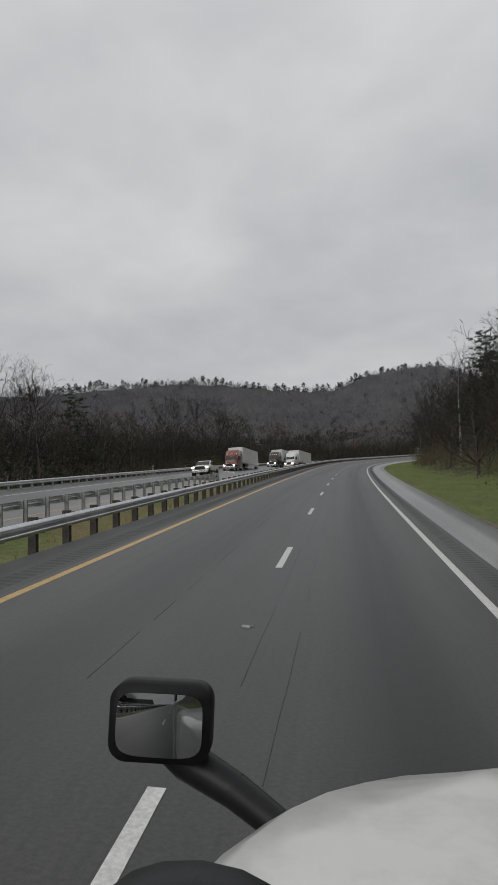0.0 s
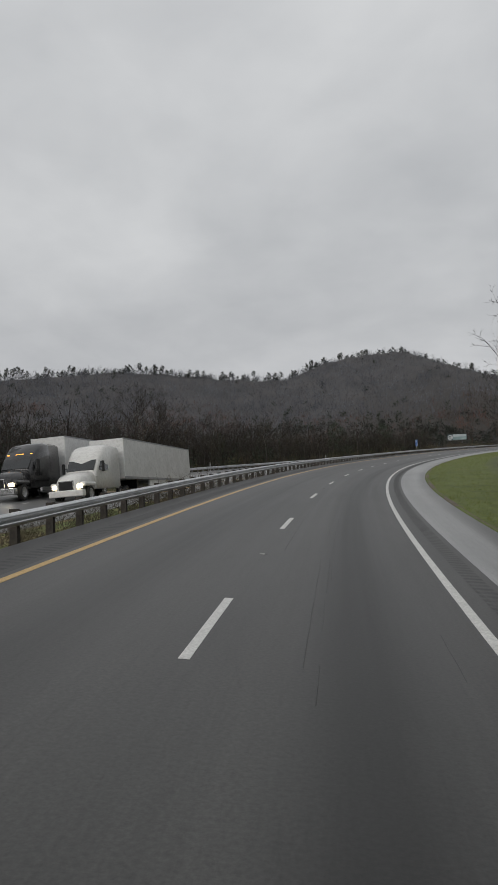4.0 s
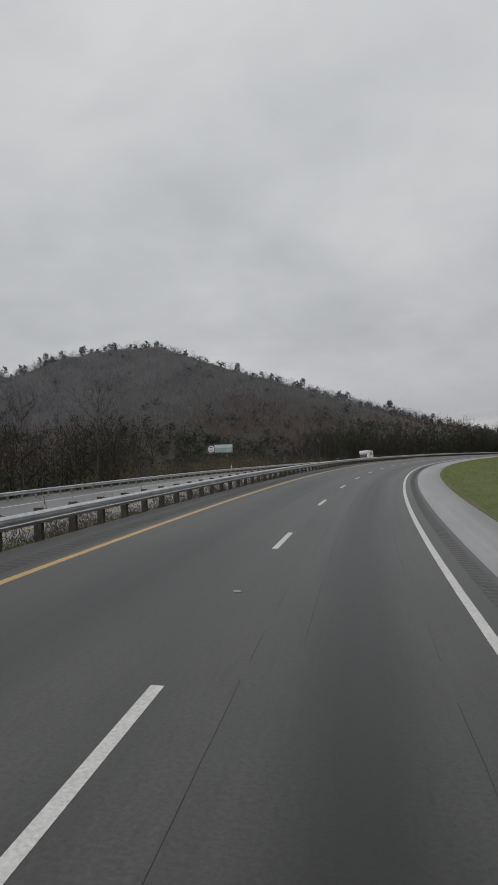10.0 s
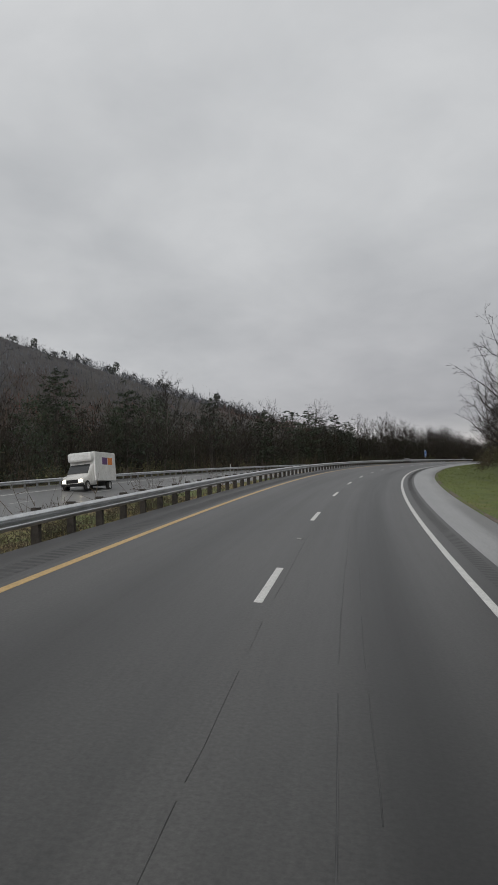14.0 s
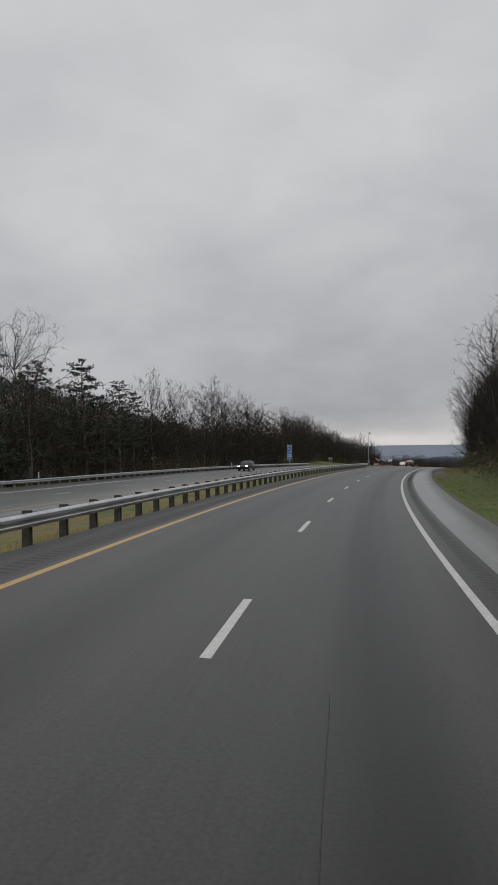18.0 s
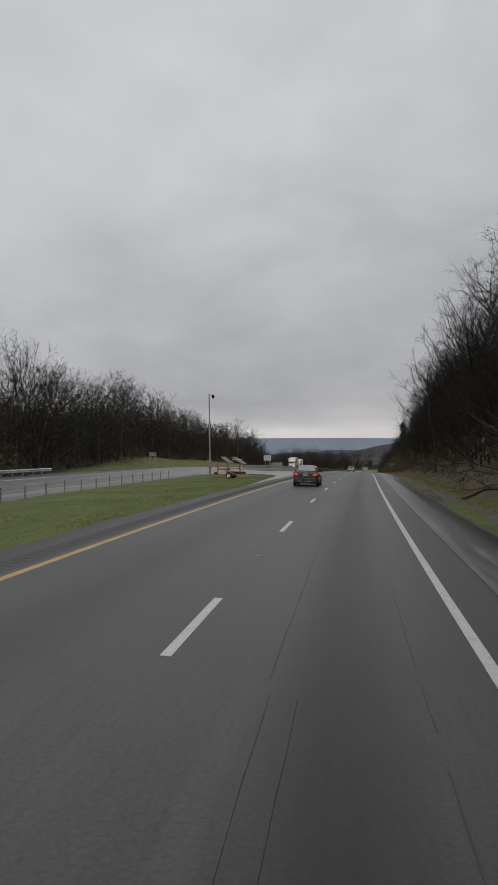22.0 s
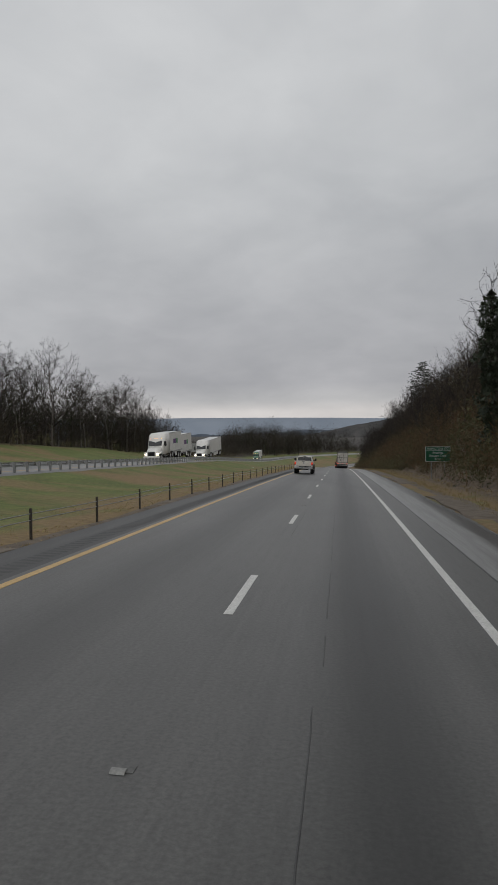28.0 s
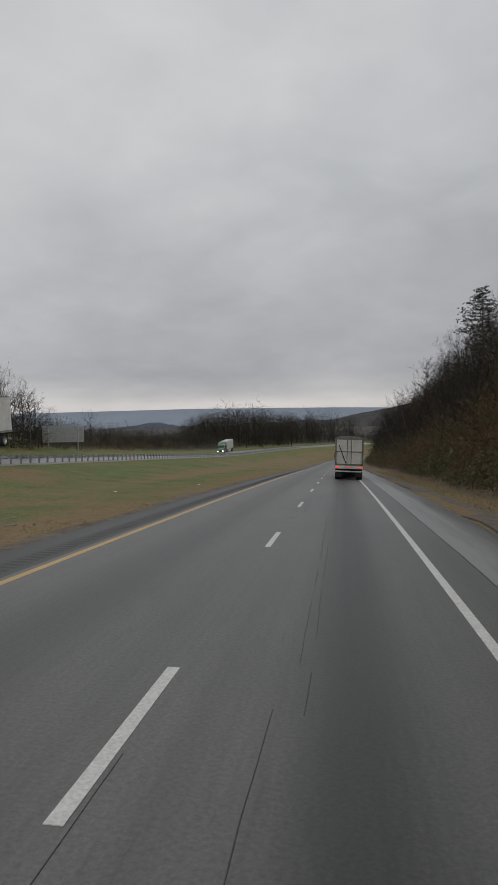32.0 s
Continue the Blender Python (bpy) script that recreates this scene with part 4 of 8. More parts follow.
def haze_tree(seed, H, wide, first, lumps, per, ln, wd, up=0.2, loose=0.7):
    """A farther bare tree: trunk, a few boughs, and lumps of upswept twigs."""
    r = np.random.default_rng(seed)
    mid, half = H * (1 + first) / 2, H * (1 - first) / 2
    segs = [(np.array([0, 0, -0.6]), np.array([r.normal() * 0.2, r.normal() * 0.2, H * 0.62]), H * 0.013, H * 0.006)]
    out = []
    for k in range(lumps):
        a, th = k * 2.4 + r.normal() * 0.3, -0.8 + 2.3 * (k + r.random()) / lumps
        c = np.array([math.cos(a) * math.cos(th) * wide, math.sin(a) * math.cos(th) * wide, mid + half * 0.8 * math.sin(th)])
        z0 = min(max(c[2] - 1.1 * wide, first * H), H * 0.6)
        segs.append((np.array([0, 0, z0]), c, H * 0.006, H * 0.002))
        P = c + np.clip(r.normal(size=(per, 3)), -1.6, 1.6) * wide * 0.32
        D = (P - np.array([0, 0, mid - half * 0.6])) * np.array([0.7, 0.7, 0.4])
        D /= np.linalg.norm(D, axis=1)[:, None] + 1e-9
        D = D + np.array([0, 0, up]) + r.normal(size=D.shape) * loose
        D /= np.linalg.norm(D, axis=1)[:, None]
        side = np.cross(D, r.normal(size=D.shape))
        side *= wd / (np.linalg.norm(side, axis=1)[:, None] + 1e-9)
        out.append(np.stack([P + side, P - side, P + D * ln * r.uniform(0.5, 1.2, (per, 1))], 1))
    return np.concatenate([blades(segs, min(0.04, H * 0.003), r)] + out)


def scatter(name, masters, where, mat, label):
    """Joins many turned and scaled copies of small sliver models into one object."""
    out = []
    rr = np.random.default_rng(len(where))
    kinds = rr.integers(0, len(masters), len(where))
    for (x, y, z, size, turn), k in zip(where, kinds):
        c, s_ = math.cos(turn) * size, math.sin(turn) * size
        T_ = masters[k]
        out.append(np.stack([T_[..., 0] * c - T_[..., 1] * s_ + x, T_[..., 0] * s_ + T_[..., 1] * c + y, T_[..., 2] * size + z], -1))
    V = np.concatenate(out).reshape(-1, 3)
    F = np.arange(len(V)).reshape(-1, 3)
    ob = tagged(link(name, np_mesh(name, V, F, mat)), label, "woodland", kind="stuff")
    return ob


R = random.Random(5)
NR = np.random.default_rng(11)


def wood_model(seed, H, limbs, subs, twigs, fat, spread=0.65, first=0.1):
    t, c = bare_tree(seed, H, limbs, subs, twigs, spread, first, H * 0.014)
    return np.concatenate([blades(t, 0.05, NR), blades(t, 0.05, NR), blades(c, fat, NR)])


WOOD = [wood_model(500 + i, h, 13, 6, 6, 0.011, sp, fi) for i, (h, sp, fi) in enumerate([(13, .8, .15), (10, .95, .08), (15, .68, .22), (11, .9, .1), (12, .78, .18)])]
WOODB = [haze_tree(510 + i, h, w, f, 8, 12, 1.2, 0.042) for i, (h, w, f) in enumerate([(13, 3.6, .12), (11, 3.8, .08), (14, 3.4, .2), (12, 3.7, .1)])]
THICKET = [haze_tree(515 + i, h, w, 0.03, 6, 16, 0.7, 0.028) for i, (h, w) in enumerate([(4.5, 1.9), (6, 2.3), (3.5, 1.8)])]
MASS = [haze_tree(530 + i, h, w, 0.02, 10, 20, 0.7, 0.048, 0.15, 0.8) for i, (h, w) in enumerate([(8, 2.8), (7, 3.2), (9, 2.6)])]
BANK = [haze_tree(535 + i, h, w, 0.0, 9, 22, 0.58, 0.045, 0.25, 0.8) for i, (h, w) in enumerate([(5, 2.6), (4, 2.9), (6.5, 2.4)])]
CROWN = [haze_tree(545 + i, h, w, 0.06, 13, 27, 0.8, 0.024, 0.05, 0.75) for i, (h, w) in enumerate([(10, 3.3), (8.5, 3.6), (11.5, 3.1), (9.5, 3.8)])]
WEED = [haze_tree(565 + i, h, w, 0.0, 6, 16, 0.28, 0.014, 0.4, 0.8) for i, (h, w) in enumerate([(1.1, 0.6), (0.8, 0.75), (1.3, 0.55)])]
LOW = [haze_tree(555 + i, h, w, 0.0, 6, 14, 0.42, 0.023, 0.3, 0.8) for i, (h, w) in enumerate([(1.7, 1.0), (1.3, 1.2), (2.3, 1.1)])]
RIMT = [haze_tree(525 + i, h, w, 0.3, 9, 16, 1.3, 0.06, 0.4, 0.7) for i, (h, w) in enumerate([(14, 3.0), (12, 3.3), (16, 2.8)])]
HILLT = [haze_tree(520 + i, h, w, 0.25, 5, 3, 3.4, 0.17, 1.5, 0.45) for i, (h, w) in enumerate([(16, 3.4), (14, 3.6), (18, 3.2), (15, 3.8), (13, 3.2)])]




def shrub_model(seed, H, n, fat):
    r = np.random.default_rng(seed)
    segs = []
    for _ in range(n):
        a, b = r.normal(size=2) * H * 0.3, r.normal(size=2) * H * 0.35
        o = np.array([a[0], a[1], -0.1])
        e = np.array([a[0] + b[0], a[1] + b[1], H * r.uniform(0.45, 1.05)])
        m = o + (e - o) * 0.5 + r.normal(size=3) * 0.12
        segs += [(o, m, 0.02, 0.01), (m, e, 0.014, 0.004)]
        for _ in range(3):
            p = o + (e - o) * r.uniform(0.35, 0.9)
            segs.append((p, p + r.normal(size=3) * H * 0.16 + np.array([0, 0, H * 0.14]), 0.01, 0.003))
    return blades(segs, fat, r)


def puff_pine(seed, H, start, wide, clumps, per, leaf):
    """A yellow pine: bare trunk, short boughs, and rounded tufts of needles with gaps between them."""
    r = np.random.default_rng(seed)
    top = np.array([r.normal() * 0.4, r.normal() * 0.4, H * 0.97])
    segs, out = [(np.array([0, 0, -0.6]), top, H * 0.012, H * 0.004)], []
    for k in range(clumps):
        w = (k + r.random()) / clumps
        a, q = k * 2.4 + r.normal() * 0.4, wide * math.sin(math.pi * (0.2 + 0.75 * w)) ** 0.7 * r.uniform(0.45, 1.0)
        c = np.array([math.cos(a) * q, math.sin(a) * q, H * (start + (0.97 - start) * w)])
        segs.append((np.array([0, 0, c[2] - 0.35 * q]), c, H * 0.005, H * 0.002))
        P = c + np.clip(r.normal(size=(per, 3)), -1.5, 1.5) * np.array([0.42, 0.42, 0.24]) * (0.5 * wide + 0.4)
        e, f = r.normal(size=P.shape) * leaf, r.normal(size=P.shape) * leaf * 0.55
        out.append(np.stack([P - f, P + f, P + e * 1.4], 1))
    return np.concatenate([blades(segs, 0.05, r)] + out)


ROUND_PINES = [puff_pine(540 + i, h, s_, w, 18, 110, 0.14) for i, (h, s_, w) in enumerate([(16, 0.3, 3.2), (13, 0.15, 3.4), (18, 0.4, 3.0)])]
CREST_PINES = [puff_pine(570 + i, h, s_, w, 9, 22, 0.5) for i, (h, s_, w) in enumerate([(17, 0.5, 2.7), (14, 0.42, 3.0), (19, 0.58, 2.5), (12, 0.35, 2.8)])]
BELT_PINES = [puff_pine(575 + i, h, s_, w, 11, 13, 0.6) for i, (h, s_, w) in enumerate([(16, 0.16, 4.3), (13, 0.12, 4.6), (18, 0.25, 4.0), (15, 0.2, 4.8)])]
SHRUB = [shrub_model(560 + i, h, n, 0.016) for i, (h, n) in enumerate([(2.2, 12), (3.2, 15), (1.6, 11), (4.2, 17)])]


def leafy_model(seed, H, n):
    """A low evergreen bush or bramble: many small leaves in clumps."""
    r = np.random.default_rng(seed)
    c = r.normal(size=(n // 6, 3)) * np.array([0.38, 0.38, 0.25]) * H + np.array([0, 0, H * 0.5])
    P = np.repeat(c, 6, 0) + r.normal(size=(len(c) * 6, 3)) * H * 0.1
    t, w = r.normal(size=P.shape) * 0.042 * H ** 0.5, r.normal(size=P.shape) * 0.032 * H ** 0.5
    return np.stack([P - w, P + w, P + t * 1.6], 1)


LEAFY = [leafy_model(580 + i, h, n) for i, (h, n) in enumerate([(1.4, 216), (2.2, 270), (1.0, 150)])]


def spot(s, u, size, dz=-0.15):
    x, y = xy(s, u)
    return (float(x), float(y), float(ground(s, u)) + dz, size, R.uniform(0, 6.28))


def left_clear(s):
    return float(np.interp(s, [-100, 640, 700, 760, 900, 960, 1250], [10.5, 10.5, 13, 21, 22, 17, 16]))


# the wood beyond the opposite carriageway
spots, back, pines, brush, leafy = [], [], [], [], []
VIEW = [tuple(float(c) for c in xy(s_, 1.5)) for s_ in (120, 260, 385)] + [(150.0, 660.0), (108.0, 676.0)]


def open_view(x, y):
    """Inside the cleared strip from the road to the billboard."""
    inside = False
    for (ax, ay), (bx, by) in zip(VIEW, VIEW[1:] + VIEW[:1]):
        if (ay > y) != (by > y) and x < (bx - ax) * (y - ay) / (by - ay) + ax:
            inside = not inside
    return inside


crowns, thick, under, mass, rmass, farp = [], [], [], [], [], []
s = -90.0
while s < 1400:
    e = float(opp_u(s)) - left_clear(s)
    green = 0.11 if 380 < s < 600 else 0.02
    for d0, d1, k in ((0, 3, 1), (3, 9, 1), (9, 18, 2), (18, 34, 2), (34, 60, 1)):
        for _ in range(k * 2 if s > 950 else k):
            u, ss = e - R.uniform(d0, d1), s + R.uniform(-2.5, 2.5)
            size = R.uniform(0.6, 1.05) * (0.75 if d0 < 3 else 1.0) * float(np.interp(s, [440, 520, 780, 860, 985, 1010], [0.95, 1.1, 1.1, 1.1, 1.0, 0.68]))
            size *= R.uniform(0.45, 0.95) if s > 1000 else 1.0
            q = spot(ss, u, size)
            if open_view(q[0], q[1]):
                continue
            if R.random() < green and s < 640:
                (pines if d1 < 19 else farp).append(spot(ss, u, R.uniform(0.55, 0.9)))
            else:
                (crowns if d1 < 10 and R.random() < 0.5 else spots if d1 < 10 and s < 1060 else back).append(q)
    for k in range(4):
        q = spot(s + R.uniform(-2.5, 2.5), e - 0.8 - R.uniform(0, 2.4) * (k + 1), R.uniform(0.65, 1.1) * float(np.interp(s, [440, 540, 720, 860, 960, 1000], [0.85, 1.2, 1.35, 1.35, 1.2, 0.55])))
        if not open_view(q[0], q[1]):
            mass.append(q)
    for _ in range(2):
        q = spot(s + R.uniform(-2.5, 2.5), e + 1.0 - R.uniform(0, 16), R.uniform(0.7, 1.6) * (1.0 if s < 860 else 0.7))
        if not open_view(q[0], q[1]):
            thick.append(q)
    for _ in range(2):
        brush.append(spot(s + R.uniform(-2.5, 2.5), e + 2.5 - R.uniform(0, 6), R.uniform(0.6, 1.1)))
    if s < 640:
        for _ in range(2):
            q = spot(s + R.uniform(-2.5, 2.5), e - R.uniform(0, 10), R.uniform(1.4, 2.4))
            if not open_view(q[0], q[1]):
                under.append(q)
    for _ in range(2 if s < 640 else 1):
        leafy.append(spot(s + R.uniform(-2.5, 2.5), e + 2 - R.uniform(0, 9), R.uniform(0.7, 1.5)))
    for _ in range(6 if 560 < s < 820 else 4 if 560 < s < 995 else 0):
        mass.append(spot(s + R.uniform(-2.5, 2.5), e - R.uniform(0.5, 11), R.uniform(0.75, 1.3) if s < 820 else R.uniform(0.6, 1.0)))
    s += 5.0
# the wooded slope on the right
low_r, low_o, low_m, weeds = [], [], [], []
s = 10.0
while s < 1450:
    ru = float(right_wall(s)[0])
    dense = s > 485 or s < 182
    bare = 638 < s < 676
    tall = float(np.interp(s, [450, 560, 620, 660, 740, 800, 870, 910, 1450], [0.9, 1.0, 1.2, 1.45, 1.35, 1.15, 0.95, 0.9, 0.95]))
    back_off = float(np.interp(s, [180, 486, 520, 770, 800, 860, 910, 960], [1.5, 1.5, 0, 0, 3.5, 3.5, 2.5, 0.5]))
    for d0, d1, k in ((3, 5.5, 4 if 600 < s < 720 else 2.6 if 590 < s < 860 else 1), (5, 9, 1.5), (9, 16, 1.5), (16, 28, 2), (28, 45, 2)):
        for _ in range(int(k) + (R.random() < k % 1)):
            if not dense and R.random() < 0.5:
                continue
            u, ss = ru + back_off + R.uniform(d0, d1), s + R.uniform(-2.5, 2.5)
            if R.random() < 0.03 and s < 560:
                pines.append(spot(ss, u, R.uniform(0.5, 0.8)))
            elif d1 < 17 and s < 1100:
                (spots if R.random() < (0.97 if 590 < s < 790 else 0.3) else crowns).append(spot(ss, u, R.uniform(0.6, 0.9) * tall * (1.18 if 690 < s < 790 else 1.0) * (0.72 if d1 < 6 else 0.95)))
            else:
                back.append(spot(ss, u, R.uniform(0.65, 1.0) * tall))
    if dense:
        for k in range(7):
            rmass.append(spot(s + R.uniform(-2.5, 2.5), ru + (8 if bare else 6 if 832 < s < 852 else 4.2 if 676 < s < 780 else 2.0) + R.uniform(0, 3) + k * 2.6, (R.uniform(0.4, 0.75) + 0.1 * k) * (1.35 if k > 1 and 600 < s < 730 else 1.0)))
        for _ in range(3):
            thick.append(spot(s + R.uniform(-2.5, 2.5), ru + (8 if bare or 832 < s < 852 else 3.5) + R.uniform(0, 1) ** 1.5 * 26, R.uniform(0.5, 1.1)))
    for _ in range(0 if bare else 2 if 836 < s < 852 else 4 if 676 < s < 780 else 13 if s > 676 else 5 if dense else 2):
        q = spot(s + R.uniform(-2.5, 2.5), ru + 0.9 + abs(R.gauss(0, 4.5)), R.uniform(0.5, 1.2))
        (low_m if s < 630 else low_o if R.random() < 0.35 else low_r).append(q)
    for _ in range(0 if bare else (3 if s < 640 else 2 if s < 780 else 7) if dense else 1):
        leafy.append(spot(s + R.uniform(-2.5, 2.5), ru + 1.5 + abs(R.gauss(0, 5)), R.uniform(0.6, 1.4)))
    s += 5.0
for _ in range(300):
    s = R.uniform(884, 985)
    leafy.append(spot(s, float(right_wall(s)[0]) + 1.0 + abs(R.gauss(0, 2.6)), R.uniform(0.5, 1.05)))
for _ in range(420):
    s = R.uniform(870, 990)
    low_r.append(spot(s, float(right_wall(s)[0]) + 2.5 + abs(R.gauss(0, 4)), R.uniform(0.8, 1.7)))
for _ in range(26):
    s = R.uniform(664, 722)
    spots.append(spot(s, float(right_wall(s)[0]) + R.uniform(4, 12), R.uniform(1.0, 1.3)))
for _ in range(16):
    spots.append(spot(R.uniform(453, 478), R.uniform(15, 19.5), R.uniform(0.75, 1.05)))
for _ in range(260):
    s = R.uniform(796, 872)
    leafy.append(spot(s, float(right_wall(s)[0]) + R.uniform(3.2, 12), R.uniform(0.5, 1.05)))
    low_r.append(spot(s, float(right_wall(s)[0]) + R.uniform(3.2, 13), R.uniform(0.8, 1.5)))
for k in range(150):
    s = R.uniform(634, 682)
    (leafy if k % 4 == 0 else low_r if k % 4 < 3 else low_o).append(spot(s, float(right_wall(s)[0]) + R.uniform(2.2, 9), R.uniform(0.6, 1.2)))
for k in range(200):
    s = R.uniform(686, 792)
    (leafy if k % 3 == 0 else low_r if k % 3 == 1 else low_o).append(spot(s, float(right_wall(s)[0]) + R.uniform(3.0, 10), R.uniform(0.7, 1.4)))
for _ in range(30):
    s = R.uniform(728, 775)
    spots.append(spot(s, float(right_wall(s)[0]) + R.uniform(3.5, 10), R.uniform(0.75, 1.1)))
# rank growth that hides the foot of the inner rail
for a, b, n in ((96, 200, 420), (200, 430, 1150)):
    for _ in range(n):
        weeds.append(spot(R.uniform(a, b), -5.8 - abs(R.gauss(0, 0.9)), R.uniform(0.4, 0.75)))
# the wood that closes the view where the road bends away
for _ in range(360):
    deg, dist = R.uniform(-16, 9), R.uniform(330, 520)
    b_ = math.radians(51.7 + deg)
    x, y = 485 + dist * math.sin(b_), 660 + dist * math.cos(b_)
    i = int(np.argmin(np.hypot(RX - x, RY - y)))
    h_ = math.radians(-heading(SG[i]))
    u = (x - RX[i]) * math.cos(h_) - (y - RY[i]) * math.sin(h_)
    if float(opp_u(SG[i])) - 12 < u < 14:
        continue
    k = float(np.interp(deg, [-16, -8, -6, -4.5, -2, 9], [0.6, 0.42, 0.45, 1.2, 1.6, 1.4]))
    z = float(ground(SG[i], u)) - 0.3
    back.append((x, y, z, k * R.uniform(0.75, 1.15), R.uniform(0, 6.28)))
    for _ in range(2):
        mass.append((x + R.uniform(-6, 6), y + R.uniform(-6, 6), z, k * R.uniform(0.7, 1.35), R.uniform(0, 6.28)))
# low growth in the clearing before the billboard, kept under the line of sight
n = 0
while n < 1500:
    x, y = R.uniform(0, 160), R.uniform(120, 690)
    if not open_view(x, y):
        continue
    n += 1
    i = int(np.argmin(np.hypot(RX - x, RY - y)))
    u = -math.hypot(RX[i] - x, RY[i] - y)
    if u > float(opp_u(SG[i])) - 9:
        continue
    z = float(ground(SG[i], u))
    room = 8.0 + (24.0 - 8.0) * min(1.0, max(0.0, (y - 230) / 430)) - z
    thick.append((x, y, z - 0.2, min(1.1, max(0.28, room / 6.5)) * R.uniform(0.7, 1.0), R.uniform(0, 6.28)))
# scrub in the ditch between the carriageways
for a, b, n in ((95, 330, 70), (330, 470, 60)):
    for _ in range(n):
        brush.append(spot(R.uniform(a, b), R.uniform(-11.5, -7.5), R.uniform(0.35, 0.75)))
scatter("woods", WOODB, back, M["twig"], "deep leafless woodland behind the roadside trees")
scatter("woods", WOOD, spots, M["twig"], "dense leafless grey-brown woodland lining both sides of the highway")
scatter("woods", BELT_PINES, farp, M["needle"], "dark evergreens deep in the roadside woods")
scatter("woods", ROUND_PINES, pines, M["needle"], "scattered dark evergreens in the roadside woods")
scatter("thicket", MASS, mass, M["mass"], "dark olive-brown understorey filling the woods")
scatter("thicket", BANK, rmass, M["bank_mass"], "brown understorey covering the steep bank")
scatter("woods", CROWN, crowns, M["twig"], "twiggy rounded crowns of small trees on the bank")
scatter("brush", LOW, low_r, M["russet"], "russet dead bracken and brambles on the bank")
scatter("brush", LOW, low_o, M["bank_mass"], "olive-brown bushes at the foot of the bank")
scatter("brush", LOW, low_m, M["shrub"], "brown weeds and low scrub along the verges")
scatter("brush", WEED, weeds, M["thicket"], "dead weeds standing along the foot of the guardrail")
scatter("thicket", THICKET, thick, M["thicket"], "dense grey-brown thicket of saplings under the trees")
scatter("brush", LEAFY, under, M["needle"], "dark evergreen understorey below the bare trees")
scatter("brush", SHRUB, brush, M["shrub"], "tangled leafless russet brush along the wood's edge")
scatter("brush", LEAFY, leafy, M["green_shrub"], "low olive-green brambles and bushes on the slope")

# trees on the hill: over the faces that look to the road, thick along its crest
spots, pines, ruddy, crest, rim = [], [], [], [], []
while len(spots) + len(pines) + len(ruddy) < 15000:
    x, y = NR.uniform(-450, 480), NR.uniform(450, 1090)
    z = float(hill(x, y))
    tx, ty = 120 - x, 250 - y
    tl = math.hypot(tx, ty)
    if z < 6 or open_view(x, y) or float(hill(x + tx / tl * 25, y + ty / tl * 25)) > z + 2:
        continue
    kind = smooth_noise(x, y, 38, 4) + 0.5 * smooth_noise(x, y, 15, 8)
    q = (x, y, z - 0.4, NR.uniform(0.55, 1.0), NR.random() * 6.28)
    if NR.random() < (0.012 if z > 55 else 0.5 if kind > -0.05 and z < 42 else 0.06):
        pines.append(q)
    elif (kind < -0.2 and z < 75 and NR.random() < 0.75) or (z < 48 and NR.random() < 0.7):
        ruddy.append(q)
    else:
        spots.append(q)
for (ax, ay, ah), (bx, by, bh) in zip(CREST[1:-2], CREST[2:-1]):
    n = int(math.hypot(bx - ax, by - ay) / 1.6)
    for k in range(n):
        w = (k + NR.random()) / n
        x, y = ax + (bx - ax) * w + NR.normal() * 5, ay + (by - ay) * w + NR.normal() * 5
        (crest if NR.random() < 0.5 else rim).append((x, y, float(hill(x, y)) - 0.3, NR.uniform(0.6, 1.15), NR.random() * 6.28))
# dark pines round the billboard
for _ in range(110):
    x, y = NR.uniform(40, 260), NR.uniform(676, 745)
    if not open_view(x, y) and float(hill(x, y)) > 4:
        pines.append((x, y, float(hill(x, y)) - 0.4, NR.uniform(0.6, 1.0), NR.random() * 6.28))
scatter("hill_woods", HILLT, spots, M["hazy_hill_twig"], "leafless woods covering the rounded hill, blue-grey haze painted in")
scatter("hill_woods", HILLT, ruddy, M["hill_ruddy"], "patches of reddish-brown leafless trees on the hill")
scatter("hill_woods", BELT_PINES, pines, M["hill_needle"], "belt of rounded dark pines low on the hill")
scatter("hill_woods", RIMT, rim, M["hazy_hill_twig"], "rounded leafless crowns along the hill's crest")
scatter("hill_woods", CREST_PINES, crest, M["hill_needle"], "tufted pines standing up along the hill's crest")

